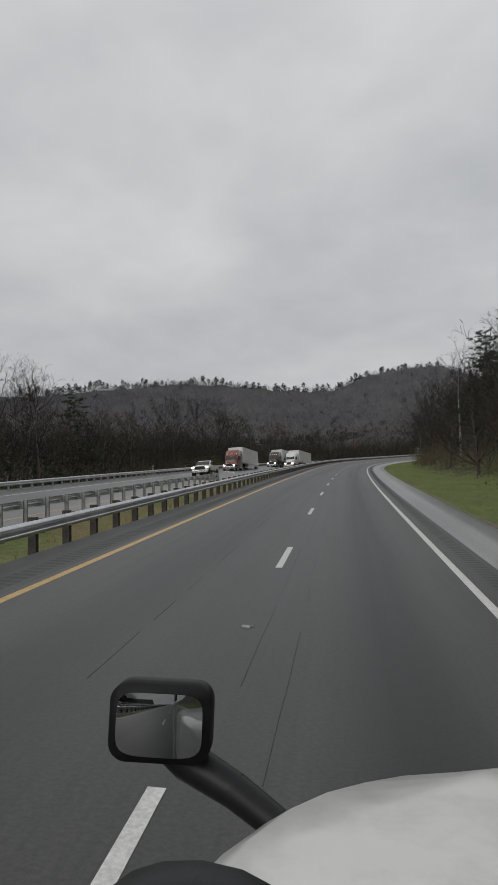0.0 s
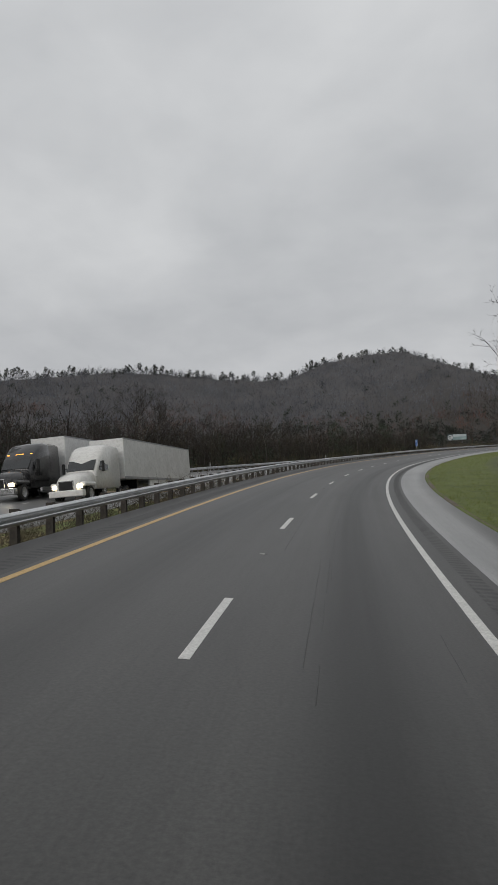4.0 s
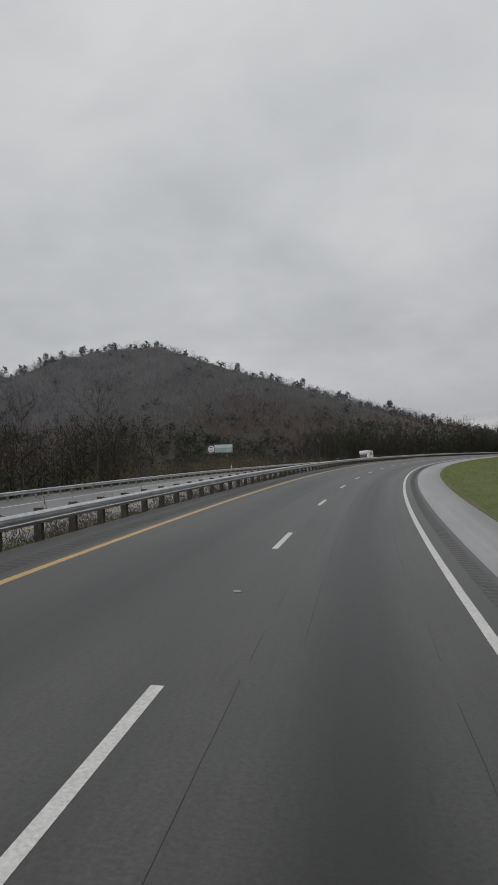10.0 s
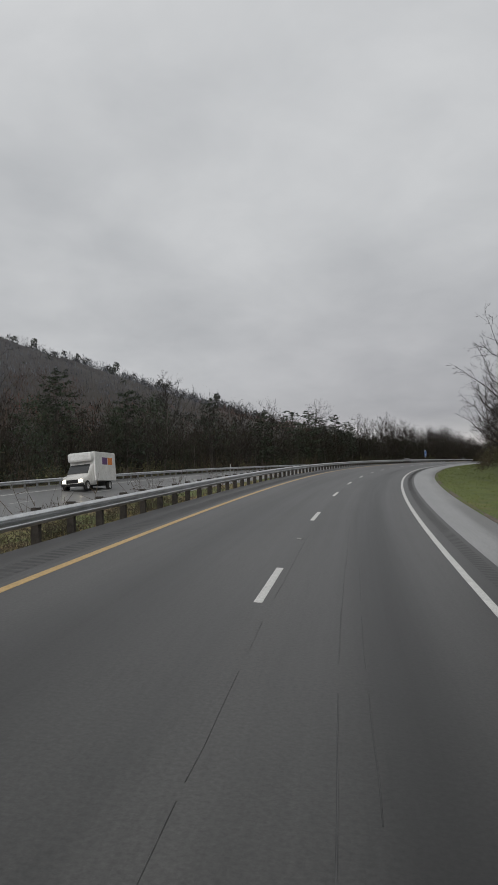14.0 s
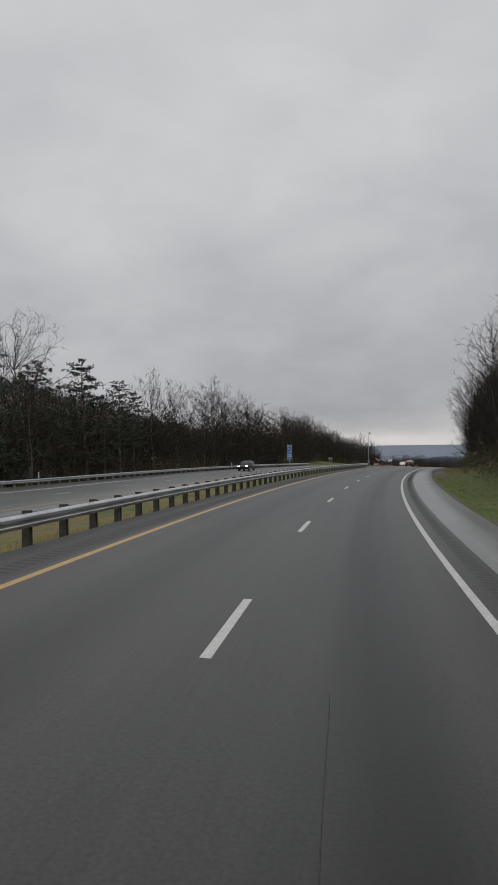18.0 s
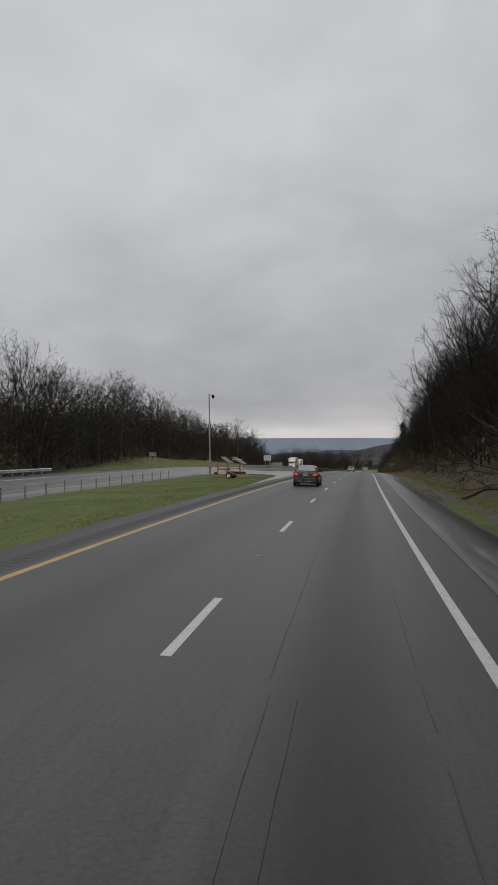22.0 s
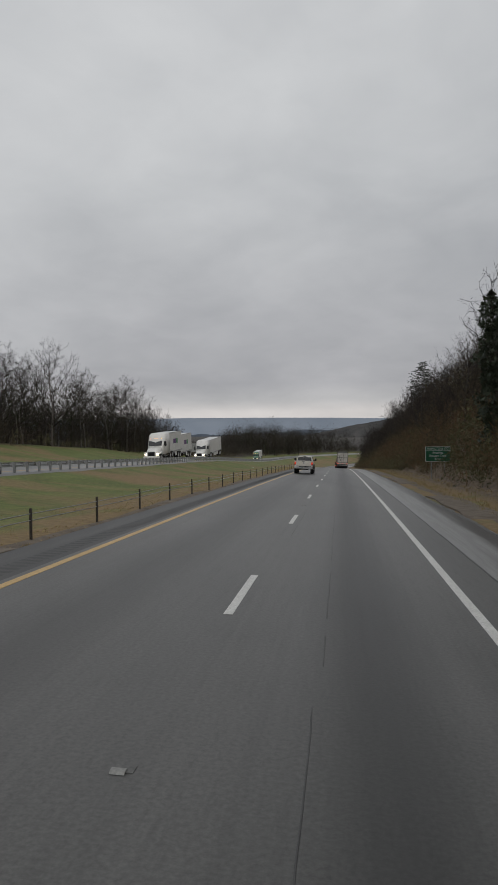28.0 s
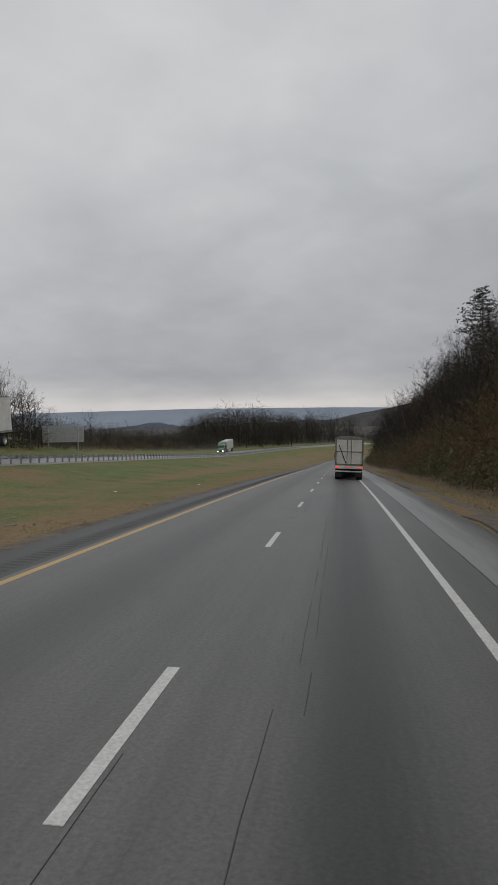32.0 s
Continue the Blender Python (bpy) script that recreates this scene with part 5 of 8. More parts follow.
# single trees that stand out of the wood: along, across, height of the top over the road
for s_, u_, top, k in ((639, -35, 17.5, 0), (646, -37, 16.5, 1), (661, -36, 16.3, 2), (667, -38, 15.5, 0), (678, -38, 14.5, 1), (704, -37.5, 16.5, 0), (712, -39, 15.5, 1), (722, -40, 16, 2),
                       (578, -34, 17.3, 2), (612, -35, 15.5, 0), (624, -36, 15, 2), (752, -45, 19.5, 0), (762, -46, 18, 2), (774, -45, 17.5, 1), (787, -45, 17, 0), (800, -47, 17, 1), (815, -47, 17.5, 0),
                       (838, -47, 16.5, 1), (854, -48, 17, 3), (876, -48, 19, 0), (886, -49, 17, 3), (895, -48, 22, 0), (911, -48, 18, 1), (925, -48, 18, 3), (940, -48.5, 21.5, 0), (949, -49, 20, 2), (962, -48, 17, 1), (970, -49, 15, 3), (981, -48.5, 16, 0), (989, -49, 14, 3), (918, -50, 17, 2), (932, -50, 17, 1), (955, -50, 16, 0),
                       (118, -31.5, 14.5, 0), (114, -33, 12, 1), (138, -32, 16, 2), (142, -31, 15, 0), (151, -32, 13.5, 1), (160, -33, 13, 3), (199, -33, 12.6, 1), (208, -34, 12, 0), (61, -31, 12.5, 2), (66, -33, 11.5, 0), (55, -32, 13, 0), (48, -33, 12, 1),
                       (455, -34, 14, 2), (500, -35, 15, 0), (530, -35, 14, 1), (548, -36, 15, 0)):
    g_ = float(ground(s_, u_)) - float(road_z(s_))
    tree(HERO[k], s_, u_, (top - g_) / HERO[k][4] / 0.98, s_ * 40)
s = 640.0
while s < 985:
    top = float(np.interp(s, [640, 700, 730, 765, 800, 850, 900, 945, 970, 985], [15.5, 17, 18.5, 21, 19, 18, 20.5, 20.5, 17, 13])) * R.uniform(0.82, 1.05)
    u_ = float(opp_u(s)) - left_clear(s) - R.uniform(1.5, 6)
    k = R.randrange(4)
    tree(HERO[k], s, u_, (top - float(ground(s, u_)) + float(road_z(s))) / HERO[k][4] / 0.98, R.uniform(0, 360))
    s += R.uniform(6, 10)
for s_, u_, top, k in ((77, -32, 10.4, 1), (599, -34, 12.5, 0), (605, -35, 11.5, 0), (590, -34, 14, 1), (571, -34, 14, 1), (583, -36, 13, 0), (560, -35, 13.5, 1), (540, -34, 12, 1), (470, -34, 12, 0), (486, -34, 11.5, 1), (515, -34, 12.5, 0)):
    g_ = float(ground(s_, u_)) - float(road_z(s_))
    tree(PINE[k], s_, u_, (top - g_) / PINE[k][4] / 0.98, s_ * 40)
s = 24.0
while s < 1120:
    ru = float(right_wall(s)[0])
    dense = s > 485 or s < 182
    near = s < 850
    for d0, d1 in ((7.5, 10), (11, 15)) if 792 < s < 850 else ((2.0, 4.5), (6, 11)) if near else ((5, 8), (10, 15)):
        if not dense and R.random() < 0.4:
            continue
        m = HERO[R.randrange(4)] if R.random() < 0.93 or s > 600 else PINE[1]
        k = float(np.interp(s, [450, 560, 620, 660, 740, 800, 870, 910, 960], [0.85, 0.9, 0.95, 0.98, 0.95, 0.88, 0.75, 0.66, 0.8]))
        tree(m, s + R.uniform(-3, 3), ru + R.uniform(d0, d1), R.uniform(0.65, 0.95) * k * (1.0 if d0 < 6 else 1.12), R.uniform(0, 360), tilt=R.uniform(-4, 4))
    s += R.uniform(9, 13)
s = -40.0
while s < 1000:
    m = MIDT[R.randrange(5)] if s < 400 or R.random() < 0.94 else PINE[1]
    qx, qy = xy(s, float(opp_u(s)) - left_clear(s))
    if open_view(float(qx), float(qy)):
        s += 8
        continue
    tree(m, s + R.uniform(-3, 3), float(opp_u(s)) - left_clear(s) - R.uniform(-1, 2), R.uniform(0.55, 0.9), R.uniform(0, 360))
    s += R.uniform(9, 14)
tree(PINE[2], 1039, 33, 0.95, 20)
tree(SYC, 88, 15.5, 0.95, 10)
for s_, u_, k, z_ in ((74, 16.5, 0, 0.85), (82, 19, 1, 0.8), (67, 19, 0, 0.8)):
    tree(PINE[k], s_, u_, z_, s_ * 7)
for s_, u_, k in ((690, 18.5, 0), (704, 16, 2), (716, 15.5, 0)):
    tree(HERO[k], s_, u_, 1.1, s_ * 5)
# dark clumps seen just behind the inner rail
for s_ in (215, 224, 236, 262):
    tree(HERO[3 if s_ % 2 else 1], s_, -33, 0.85, s_)

# broad trees that lean out over the outer verge
for s_, u_, k, z_ in ((461, 16, 0, 1.12), (464, 17, 1, 1.1), (458, 17, 3, 1.1), (466, 18, 0, 1.0), (471, 17, 1, 1.15), (462, 19, 3, 1.0), (468, 15.5, 1, 1.25), (455, 18, 0, 1.05), (474, 16, 3, 1.2), (322, 18.5, 0, 0.95), (141, 17, 0, 1.0), (148, 15.5, 1, 1.05), (156, 15.5, 3, 1.1)):
    tree(HERO[k], s_, u_, z_, s_ * 31)


def ivy_tree(s, u, H):
    """A dead-straight trunk wrapped to its top in dark ivy leaves."""
    r = np.random.default_rng(77)
    tr, cr = bare_tree(78, H, 9, 5, 4, 0.4, 0.55, 0.2, 2)
    ob = tagged(new("tree"), "tall tree trunk wrapped in dark green ivy", "tree", "trees beside the highway")
    link("trunk", tubes("trunk", tr, M["bark"], 7), ob)
    link("crown", crown_mesh(cr, M["twig"]), ob)
    n = 3600
    z = H * 0.84 * r.random(n) ** 0.85
    a, q = r.random(n) * 6.28, np.sqrt(r.random(n)) * (0.95 + 0.3 * np.sin(z * 1.7) + 0.2 * np.sin(z * 4.1)) * np.interp(z / H, [0, 0.3, 0.7, 0.84], [0.8, 1.15, 1.0, 0.35])
    P = np.stack([np.cos(a) * q, np.sin(a) * q, z], -1)
    e, f = r.normal(size=P.shape) * 0.12, r.normal(size=P.shape) * 0.09
    V = np.stack([P - f, P + f, P + e * 1.4], 1).reshape(-1, 3)
    link("ivy", np_mesh("ivy", V, np.arange(len(V)).reshape(-1, 3), M["ivy"]), ob, "dense dark green ivy leaves")
    x, y = xy(s, u)
    ob.matrix_world = pose(float(x), float(y), float(ground(s, u)) - 0.2)


ivy_tree(838, 13.75, 16.0)


def boulder(s, u, size, seed):
    bm = bmesh.new()
    bmesh.ops.create_icosphere(bm, subdivisions=3, radius=size)
    for v in bm.verts:
        d = v.co.normalized()
        v.co *= 1 + 0.32 * noise.noise(d * 1.3 + Vector((seed, 0, 0))) + 0.14 * noise.noise(d * 3.1 + Vector((0, seed, 0)))
        v.co.z = 0.72 * v.co.z - 0.06 * size * round(4 * noise.noise(d * 1.9))
    x, y = xy(s, u)
    ob = tagged(link("boulder", bm_mesh("boulder", bm, M["rock"])), "grey weathered boulder half buried in the leafy bank", "rock", "boulders on the bank")
    ob.matrix_world = pose(float(x), float(y), float(ground(s, u)) + size * 0.1, 0, 0, seed * 47)


M["rock"] = two_tone("weathered sandstone", (0.12, 0.105, 0.09), (0.26, 0.24, 0.215), 1.6, 0.9, 0, 12, 0.6)
BR = random.Random(41)
for k in range(20):
    boulder(BR.uniform(686, 775), 10.2 + BR.random() ** 0.8 * 3.6, BR.uniform(0.2, 0.8), k + 1)
for k in range(6):
    boulder(BR.uniform(645, 680), 10.2 + BR.random() * 2.5, BR.uniform(0.25, 0.5), k + 40)

# ---- far ridges ----


def ridge(name, dist, left_deg, right_deg, base, prof, mat, label, depth=500, rough=1.0):
    """A long far ridge seen across the valley: bearings clockwise from north, heights over the datum."""
    az = np.radians(np.linspace(left_deg, right_deg, 420))
    cx, cy = 470.0, 690.0
    h = np.interp(np.degrees(az), [p[0] for p in prof], [p[1] for p in prof])
    tops = np.random.default_rng(int(dist))
    h = h + (tops.uniform(0, 2.6, len(az)) if rough > 0.5 else tops.uniform(0, 0.8, len(az))) + rough * (4.5 * np.sin(az * 61) * np.sin(az * 23 + 1) + 1.6 * np.sin(az * 260 + 3 * np.sin(az * 47)))
    rows = []
    for dd, w in ((0, 0.0), (0.3, 0.35), (0.6, 0.75), (0.85, 0.95), (1, 1.0), (1.6, 0.6)):
        r_ = dist + dd * depth
        wob = 1 + (0.08 if rough > 0.5 else 0.03) * np.sin(az * 130 + dd * 9) * (w < 0.9)
        rows.append(np.stack([cx + r_ * np.sin(az), cy + r_ * np.cos(az), base + (h - base) * w * np.where(w < 0.98, wob, 1)], -1))
    V = np.stack(rows, 1).reshape(-1, 3)
    n = len(rows)
    F = [(i * n + j, i * n + j + 1, (i + 1) * n + j + 1, (i + 1) * n + j) for i in range(419) for j in range(n - 1)]
    return tagged(link(name, mesh_of(name, V, F, mat, None, True)), label, "mountain", kind="structure")




def far_woods(name, lo, hi, scale):
    m = Mat(name, 1.0, 0.0, 0.0)
    m.color(m.ramp(m.noise(scale, 4, 0.55), [(0.3, lo), (0.7, hi)]))
    return m.m


# distance haze is painted into these ridge colours, palest on the farthest
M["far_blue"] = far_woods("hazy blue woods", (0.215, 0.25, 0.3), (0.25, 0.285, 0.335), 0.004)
M["mid_blue"] = far_woods("haze-blue woods", (0.08, 0.097, 0.122), (0.105, 0.122, 0.15), 0.008)
M["near_ridge"] = far_woods("faintly hazed brown woods", (0.055, 0.056, 0.058), (0.095, 0.092, 0.09), 0.03)
ridge("backdrop", 3900, 30, 95, -60, [(30, 100), (40, 108), (47, 114), (55, 110), (60, 104), (66, 92), (80, 90)], M["far_blue"], "long level plateau, painted blue for distance haze", rough=0.0)
ridge("backdrop", 2600, 34, 92, -70, [(34, -20), (39, -15), (42.7, 16), (44.7, 27), (46.8, 8), (50, 2), (54, 14), (58, 22), (60, 19), (64, 28), (80, 50)], M["mid_blue"], "rolling hills across the valley, dark blue with painted haze")
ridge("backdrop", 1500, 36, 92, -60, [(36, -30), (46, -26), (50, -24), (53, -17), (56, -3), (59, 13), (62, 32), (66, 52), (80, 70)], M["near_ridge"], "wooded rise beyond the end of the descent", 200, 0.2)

# ---- road details ----


def crack(s0, s1, uf, width, name="sealed_crack"):
    link(name, ribbon(name, s0, s1, uf, width, deck, M["tar"], 0.0045, 0.6), road)


def wander(u0, amp, seed):
    return lambda s: u0 + amp * (math.sin(s * 0.11 + seed) + 0.6 * math.sin(s * 0.31 + seed * 2.3) + 0.4 * math.sin(s * 0.83 + seed) + 0.3 * math.sin(s * 2.9 + seed * 3) + 0.2 * math.sin(s * 5.7 + seed))


CR = random.Random(21)
for u0, chance, w in ((0.17, 0.4, 0.011), (1.2, 0.55, 0.012), (0.8, 0.4, 0.01), (1.45, 0.35, 0.009), (0.45, 0.25, 0.008), (2.8, 0.2, 0.008), (-1.4, 0.2, 0.008)):
    s, k = -8.0, 0
    while s < 1000:
        l = CR.uniform(4, 18)
        if CR.random() < chance:
            line, a = wander(u0 + CR.uniform(-0.15, 0.15), 0.014, s), s
            while a < s + l:
                b = a + CR.uniform(0.9, 4.5)
                crack(a, b, line, 0.6 * w * CR.uniform(0.5, 1.3))
                a = b + CR.uniform(0.05, 1.6)
        s += l + CR.uniform(0, 6)


def joint(s, u0, u1, w):
    ss = np.linspace(u0, u1, 14)
    V, F = [], []
    for k, u in enumerate(ss):
        o = 0.05 * math.sin(u * 3 + s)
        for d in (-w / 2, w / 2):
            x, y = xy(s + o + d, u)
            V.append((x, y, deck(s, u) + 0.005))
    F = [(2 * i, 2 * i + 2, 2 * i + 3, 2 * i + 1) for i in range(len(ss) - 1)]
    link("crack", mesh_of("crack", V, F, M["tar"]), road)


for s in (63, 538, 693, 829):
    joint(s, 0.5, 3.4, 0.007)

# milled rumble strips on both shoulders: flat bars, groove shade put into their colour


def rumble(s0, s1, ua, ub, mat):
    ss = np.arange(s0, s1, 0.31)
    P = [np.stack([*xy(ss + o, np.full_like(ss, u)), deck(ss + o, u) + 0.004], -1) for o, u in ((0, ua), (0, ub), (0.17, ub), (0.17, ua))]
    V = np.stack(P, 1).reshape(-1, 3)
    tagged(link("rumble_strip", np_mesh("rumble_strip", V, np.arange(len(V)).reshape(-1, 4), mat), road), kind="stuff")


M["groove_shade"] = two_tone("painted rumble shade", (0.052, 0.052, 0.052), (0.082, 0.082, 0.08), 3.0, 0.7, fine=20, bump=0)
rumble(-20, 1020, -4.55, -4.12, M["groove_shade"])
M["faint_groove_shade"] = two_tone("faint painted rumble shade", (0.06, 0.06, 0.06), (0.09, 0.09, 0.088), 2.0, 0.6, fine=20, bump=0)
rumble(-20, 612, 3.92, 4.26, M["faint_groove_shade"])

# dropped patches of the surface beside the lane line and marker studs between the dashes
M["stud"] = two_tone("raised marker", (0.2, 0.2, 0.19), (0.36, 0.36, 0.34), 9, 0.5)


M["bed"] = two_tone("epoxy bed", (0.08, 0.08, 0.077), (0.15, 0.15, 0.145), 9, 0.6)


def stud_mesh():
    bm = bmesh.new()
    v = box_bm(bm, -0.055, 0.055, -0.05, 0.05, 0, 0.018)
    for q in v:
        if q.co.z > 0.01:
            q.co.y *= 0.45
    return bm_mesh("marker_stud", bm, M["stud"])


def base_mesh():
    bm = bmesh.new()
    box_bm(bm, -0.075, 0.075, -0.06, 0.06, -0.01, 0.006)
    return bm_mesh("stud_bed", bm, M["bed"])


STUD, BED = stud_mesh(), base_mesh()
for k in range(-3, 82):
    s = k * 12.192 + 4.4
    if k % 2 == 0:
        link("marker_stud", STUD, road).matrix_world = put(s, 0.0, 0.004)
        link("stud_bed", BED, road).matrix_world = put(s + 0.05, 0.03)

# crossover between the carriageways
edges = lambda u, a: float(np.interp(-u, [5.2, 7, 9, 12, 18], a))
us = np.linspace(-5.26, -17.4, 16)
V, F, UV = [], [], []
for u in us:
    for w in np.concatenate([[-0.006], np.linspace(0, 1, 10), [1.006]]):
        s = edges(u, [668, 699, 704, 708, 700]) * (1 - w) + edges(u, [738, 735, 731, 728, 733]) * w
        x, y = xy(s, u)
        t_ = np.clip((-5.26 - u) / 12.1, 0, 1)
        V.append((x, y, float(deck(s, -5.25)) * (1 - t_) + float(opp_deck(s, opp_u(s) + 5.3)) * t_ - 0.012 - (0.4 if w < 0 or w > 1 else 0)))
        UV.append((u, s))
for i in range(15):
    for j in range(11):
        F.append((i * 12 + j, i * 12 + j + 1, (i + 1) * 12 + j + 1, (i + 1) * 12 + j))
M["crossover"] = asphalt("wet crossover asphalt", (0.13, 0.13, 0.13), (0.27, 0.27, 0.265), False, 0.3)
def crossover_z(s, u):
    w = np.clip((-5.26 - u) / 12.1, 0, 1)
    return float(deck(s, -5.25)) * (1 - w) + float(opp_deck(s, opp_u(s) + 5.3)) * w - 0.012


def crossover_crack(pts, width, seed):
    """A jagged sealed crack over the crossover, through (s, u) corners."""
    r = random.Random(seed)
    line = [(a[0] + (b[0] - a[0]) * k / 12 + r.uniform(-0.12, 0.12), a[1] + (b[1] - a[1]) * k / 12 + r.uniform(-0.1, 0.1)) for a, b in zip(pts[:-1], pts[1:]) for k in range(12)]
    vs, fs = [], []
    for i, (s_, u_) in enumerate(line):
        w = width * r.uniform(0.5, 1.3)
        for d in (-w, w):
            x_, y_ = xy(s_ + d, u_ + d * 0.3)
            vs.append((x_, y_, crossover_z(s_, u_) + 0.012))
        if i:
            fs.append((2 * i - 2, 2 * i - 1, 2 * i + 1, 2 * i))
    link("sealed_crack", mesh_of("sealed_crack", vs, fs, M["tar"]), pavement)


pavement = tagged(link("pavement", mesh_of("pavement", V, F, M["crossover"], UV)), "wet worn pavement of the crossover between carriageways", "pavement", kind="structure")
for k_, pts_ in enumerate((((712, -6), (716, -10), (713, -15)), ((724, -5.6), (722, -9), (727, -13), (726, -16.5)), ((705, -8), (718, -8.6), (731, -7.8)), ((709, -12.5), (719, -12), (727, -12.8)))):
    crossover_crack(pts_, 0.05, k_)

# gravel and silt along the outer shoulder
link("gravel_edge", ribbon("gravel_edge", 590, 1150, lambda s: 7.15 + 0.2 * math.sin(s * 0.21) + 0.12 * math.sin(s * 0.77), 1.7, lambda s, u: ground(s, u), M["gravel"], 0.075, 2.0), road, "silt and gravel beside the shoulder")
link("gravel_edge", ribbon("gravel_edge", -100, 590, lambda s: 6.42 + 0.06 * math.sin(s * 0.4), 0.28, lambda s, u: ground(s, u), M["gravel"], 0.02, 2.0), road, "thin line of silt beside the shoulder")
link("gravel_edge", ribbon("gravel_edge", -100, 668, lambda s: -5.5 + 0.08 * math.sin(s * 0.3), 0.5, lambda s, u: ground(s, u), M["gravel"], 0.02, 2.0), road, "grit under the guardrail")

link("gravel_edge", ribbon("gravel_edge", 744, 1100, lambda s: -5.6 + 0.12 * math.sin(s * 0.3) + 0.06 * math.sin(s * 1.1), 0.6, lambda s, u: ground(s, u), M["gravel"], 0.05, 2.0), road, "silt and dead grass beside the inner shoulder")
# broken edges of the outer shoulder
def ragged(u0, amp, seed):
    return lambda s: u0 + amp * (math.sin(s * 0.37 + seed) + 0.8 * math.sin(s * 1.13 + seed * 1.7) + 0.7 * math.sin(s * 2.71 + seed) + 0.5 * math.sin(s * 5.3))


for a_, b_ in ((618, 700), (712, 745), (752, 828), (836, 905), (911, 1010)):
    link("broken_edge", ribbon("broken_edge", a_, b_, ragged(6.2, 0.035, a_), 0.13, deck, M["tar"], 0.006, 0.35), road, "crumbling dark outer edge of the shoulder")
link("shoulder_joint", ribbon("shoulder_joint", 612, 1010, ragged(4.43, 0.006, 2), 0.035, deck, M["tar"], 0.006, 0.6), road)

# grass tufts on the verges


def grass_mat():
    o = Mat("grass blades", 0.85)
    o.color(o.ramp(o.island(), [(0.0, (0.11, 0.15, 0.035)), (0.5, (0.18, 0.225, 0.058)), (1.0, (0.25, 0.24, 0.09))]))
    return o.m


def straw_mat():
    o = Mat("straw blades", 0.85)
    o.color(o.ramp(o.island(), [(0.0, (0.26, 0.185, 0.085)), (0.5, (0.34, 0.25, 0.12)), (1.0, (0.27, 0.26, 0.1))]))
    return o.m


def tufts(n, area, h0, h1, mat, label, seed):
    r = np.random.default_rng(seed)
    s_, u_ = area(r, n)
    x, y = xy(s_, u_)
    z = ground(s_, u_)
    P = np.stack([x, y, z - 0.02], -1)
    P = np.repeat(P, 4, 0) + np.concatenate([r.normal(size=(n * 4, 2)) * 0.07, np.zeros((n * 4, 1))], 1)
    a = r.random(n * 4) * 6.28
    side = np.stack([np.cos(a), np.sin(a), 0 * a], -1) * 0.014
    tip = np.stack([r.normal(size=n * 4) * 0.06, r.normal(size=n * 4) * 0.06, r.uniform(h0, h1, n * 4)], -1)
    V = np.stack([P - side, P + side, P + tip], 1).reshape(-1, 3)
    tagged(link("grass", np_mesh("grass", V, np.arange(len(V)).reshape(-1, 3), mat)), label, "grass", kind="stuff")


GR, ST = grass_mat(), straw_mat()
tufts(20000, lambda r, n: (r.uniform(0, 600, n), 6.6 + r.random(n) ** 1.3 * 6), 0.05, 0.16, GR, "short green verge grass", 1)
tufts(9000, lambda r, n: (r.uniform(600, 1000, n), 7.6 + r.random(n) ** 1.3 * 3), 0.06, 0.25, ST, "straw-coloured verge grass and weeds", 2)
tufts(8000, lambda r, n: (r.uniform(0, 604, n), r.uniform(-9.5, -5.8, n)), 0.06, 0.3, ST, "rank grass under the guardrail", 3)
tufts(14000, lambda r, n: (r.uniform(740, 1000, n), -5.6 - r.random(n) ** 1.4 * 7), 0.03, 0.08, ST, "mown yellowing grass of the median", 4)
tufts(9000, lambda r, n: (r.uniform(636, 700, n), r.uniform(-14, -5.6, n)), 0.03, 0.09, GR, "short green grass before the crossover", 5)


# ---- things on and beside the road ----
M["black"] = two_tone("black plastic", (0.006, 0.006, 0.0065), (0.014, 0.014, 0.015), 5, 0.45, 0, 60, 0.05, spec=0.3)
M["rubber"] = two_tone("tyre rubber", (0.012, 0.012, 0.012), (0.03, 0.029, 0.028), 6, 0.85, 0, 60, 0.1)
M["chrome"] = two_tone("chrome", (0.5, 0.5, 0.5), (0.7, 0.7, 0.7), 6, 0.18, 1.0, 40, 0.02)
M["alloy"] = two_tone("dusty alloy", (0.32, 0.32, 0.33), (0.5, 0.5, 0.5), 9, 0.4, 0.6, 40, 0.05)
M["red_lamp"] = glow("lit red lamp", (0.85, 0.06, 0.025), 0.9)
M["red_lens"] = two_tone("red lens", (0.3, 0.012, 0.01), (0.4, 0.025, 0.018), 9, 0.2)
M["amber_lamp"] = glow("lit amber lamp", (1.0, 0.4, 0.06), 2.5)
M["head_lamp"] = glow("lit headlamp", (1.0, 0.85, 0.6), 5.0)
M["clear_lens"] = two_tone("clear lens", (0.45, 0.44, 0.43), (0.6, 0.6, 0.6), 9, 0.15)
M["plate"] = two_tone("pale number plate", (0.55, 0.58, 0.55), (0.68, 0.7, 0.68), 9, 0.4)
M["bars"] = two_tone("dark print", (0.03, 0.04, 0.05), (0.06, 0.07, 0.08), 9, 0.6)
M["tarp"] = two_tone("grey tarp", (0.12, 0.12, 0.115), (0.2, 0.2, 0.19), 2, 0.7)


def glass_mat():
    m = Mat("tinted glass", 0.06, 0, 0.8)
    m.color(m.ramp(m.noise(2.0, 3), [(0.3, (0.012, 0.014, 0.015)), (0.7, (0.03, 0.033, 0.035))]))
    return m.m


M["glass"] = glass_mat()
# rear window: mist and a pale sky reflection painted into the glass colour
M["mist_and_sky"] = two_tone("wet glass, mist and sky painted in", (0.24, 0.26, 0.26), (0.34, 0.36, 0.355), 2.0, 0.12, 0, 30, 0.02, spec=0.8)


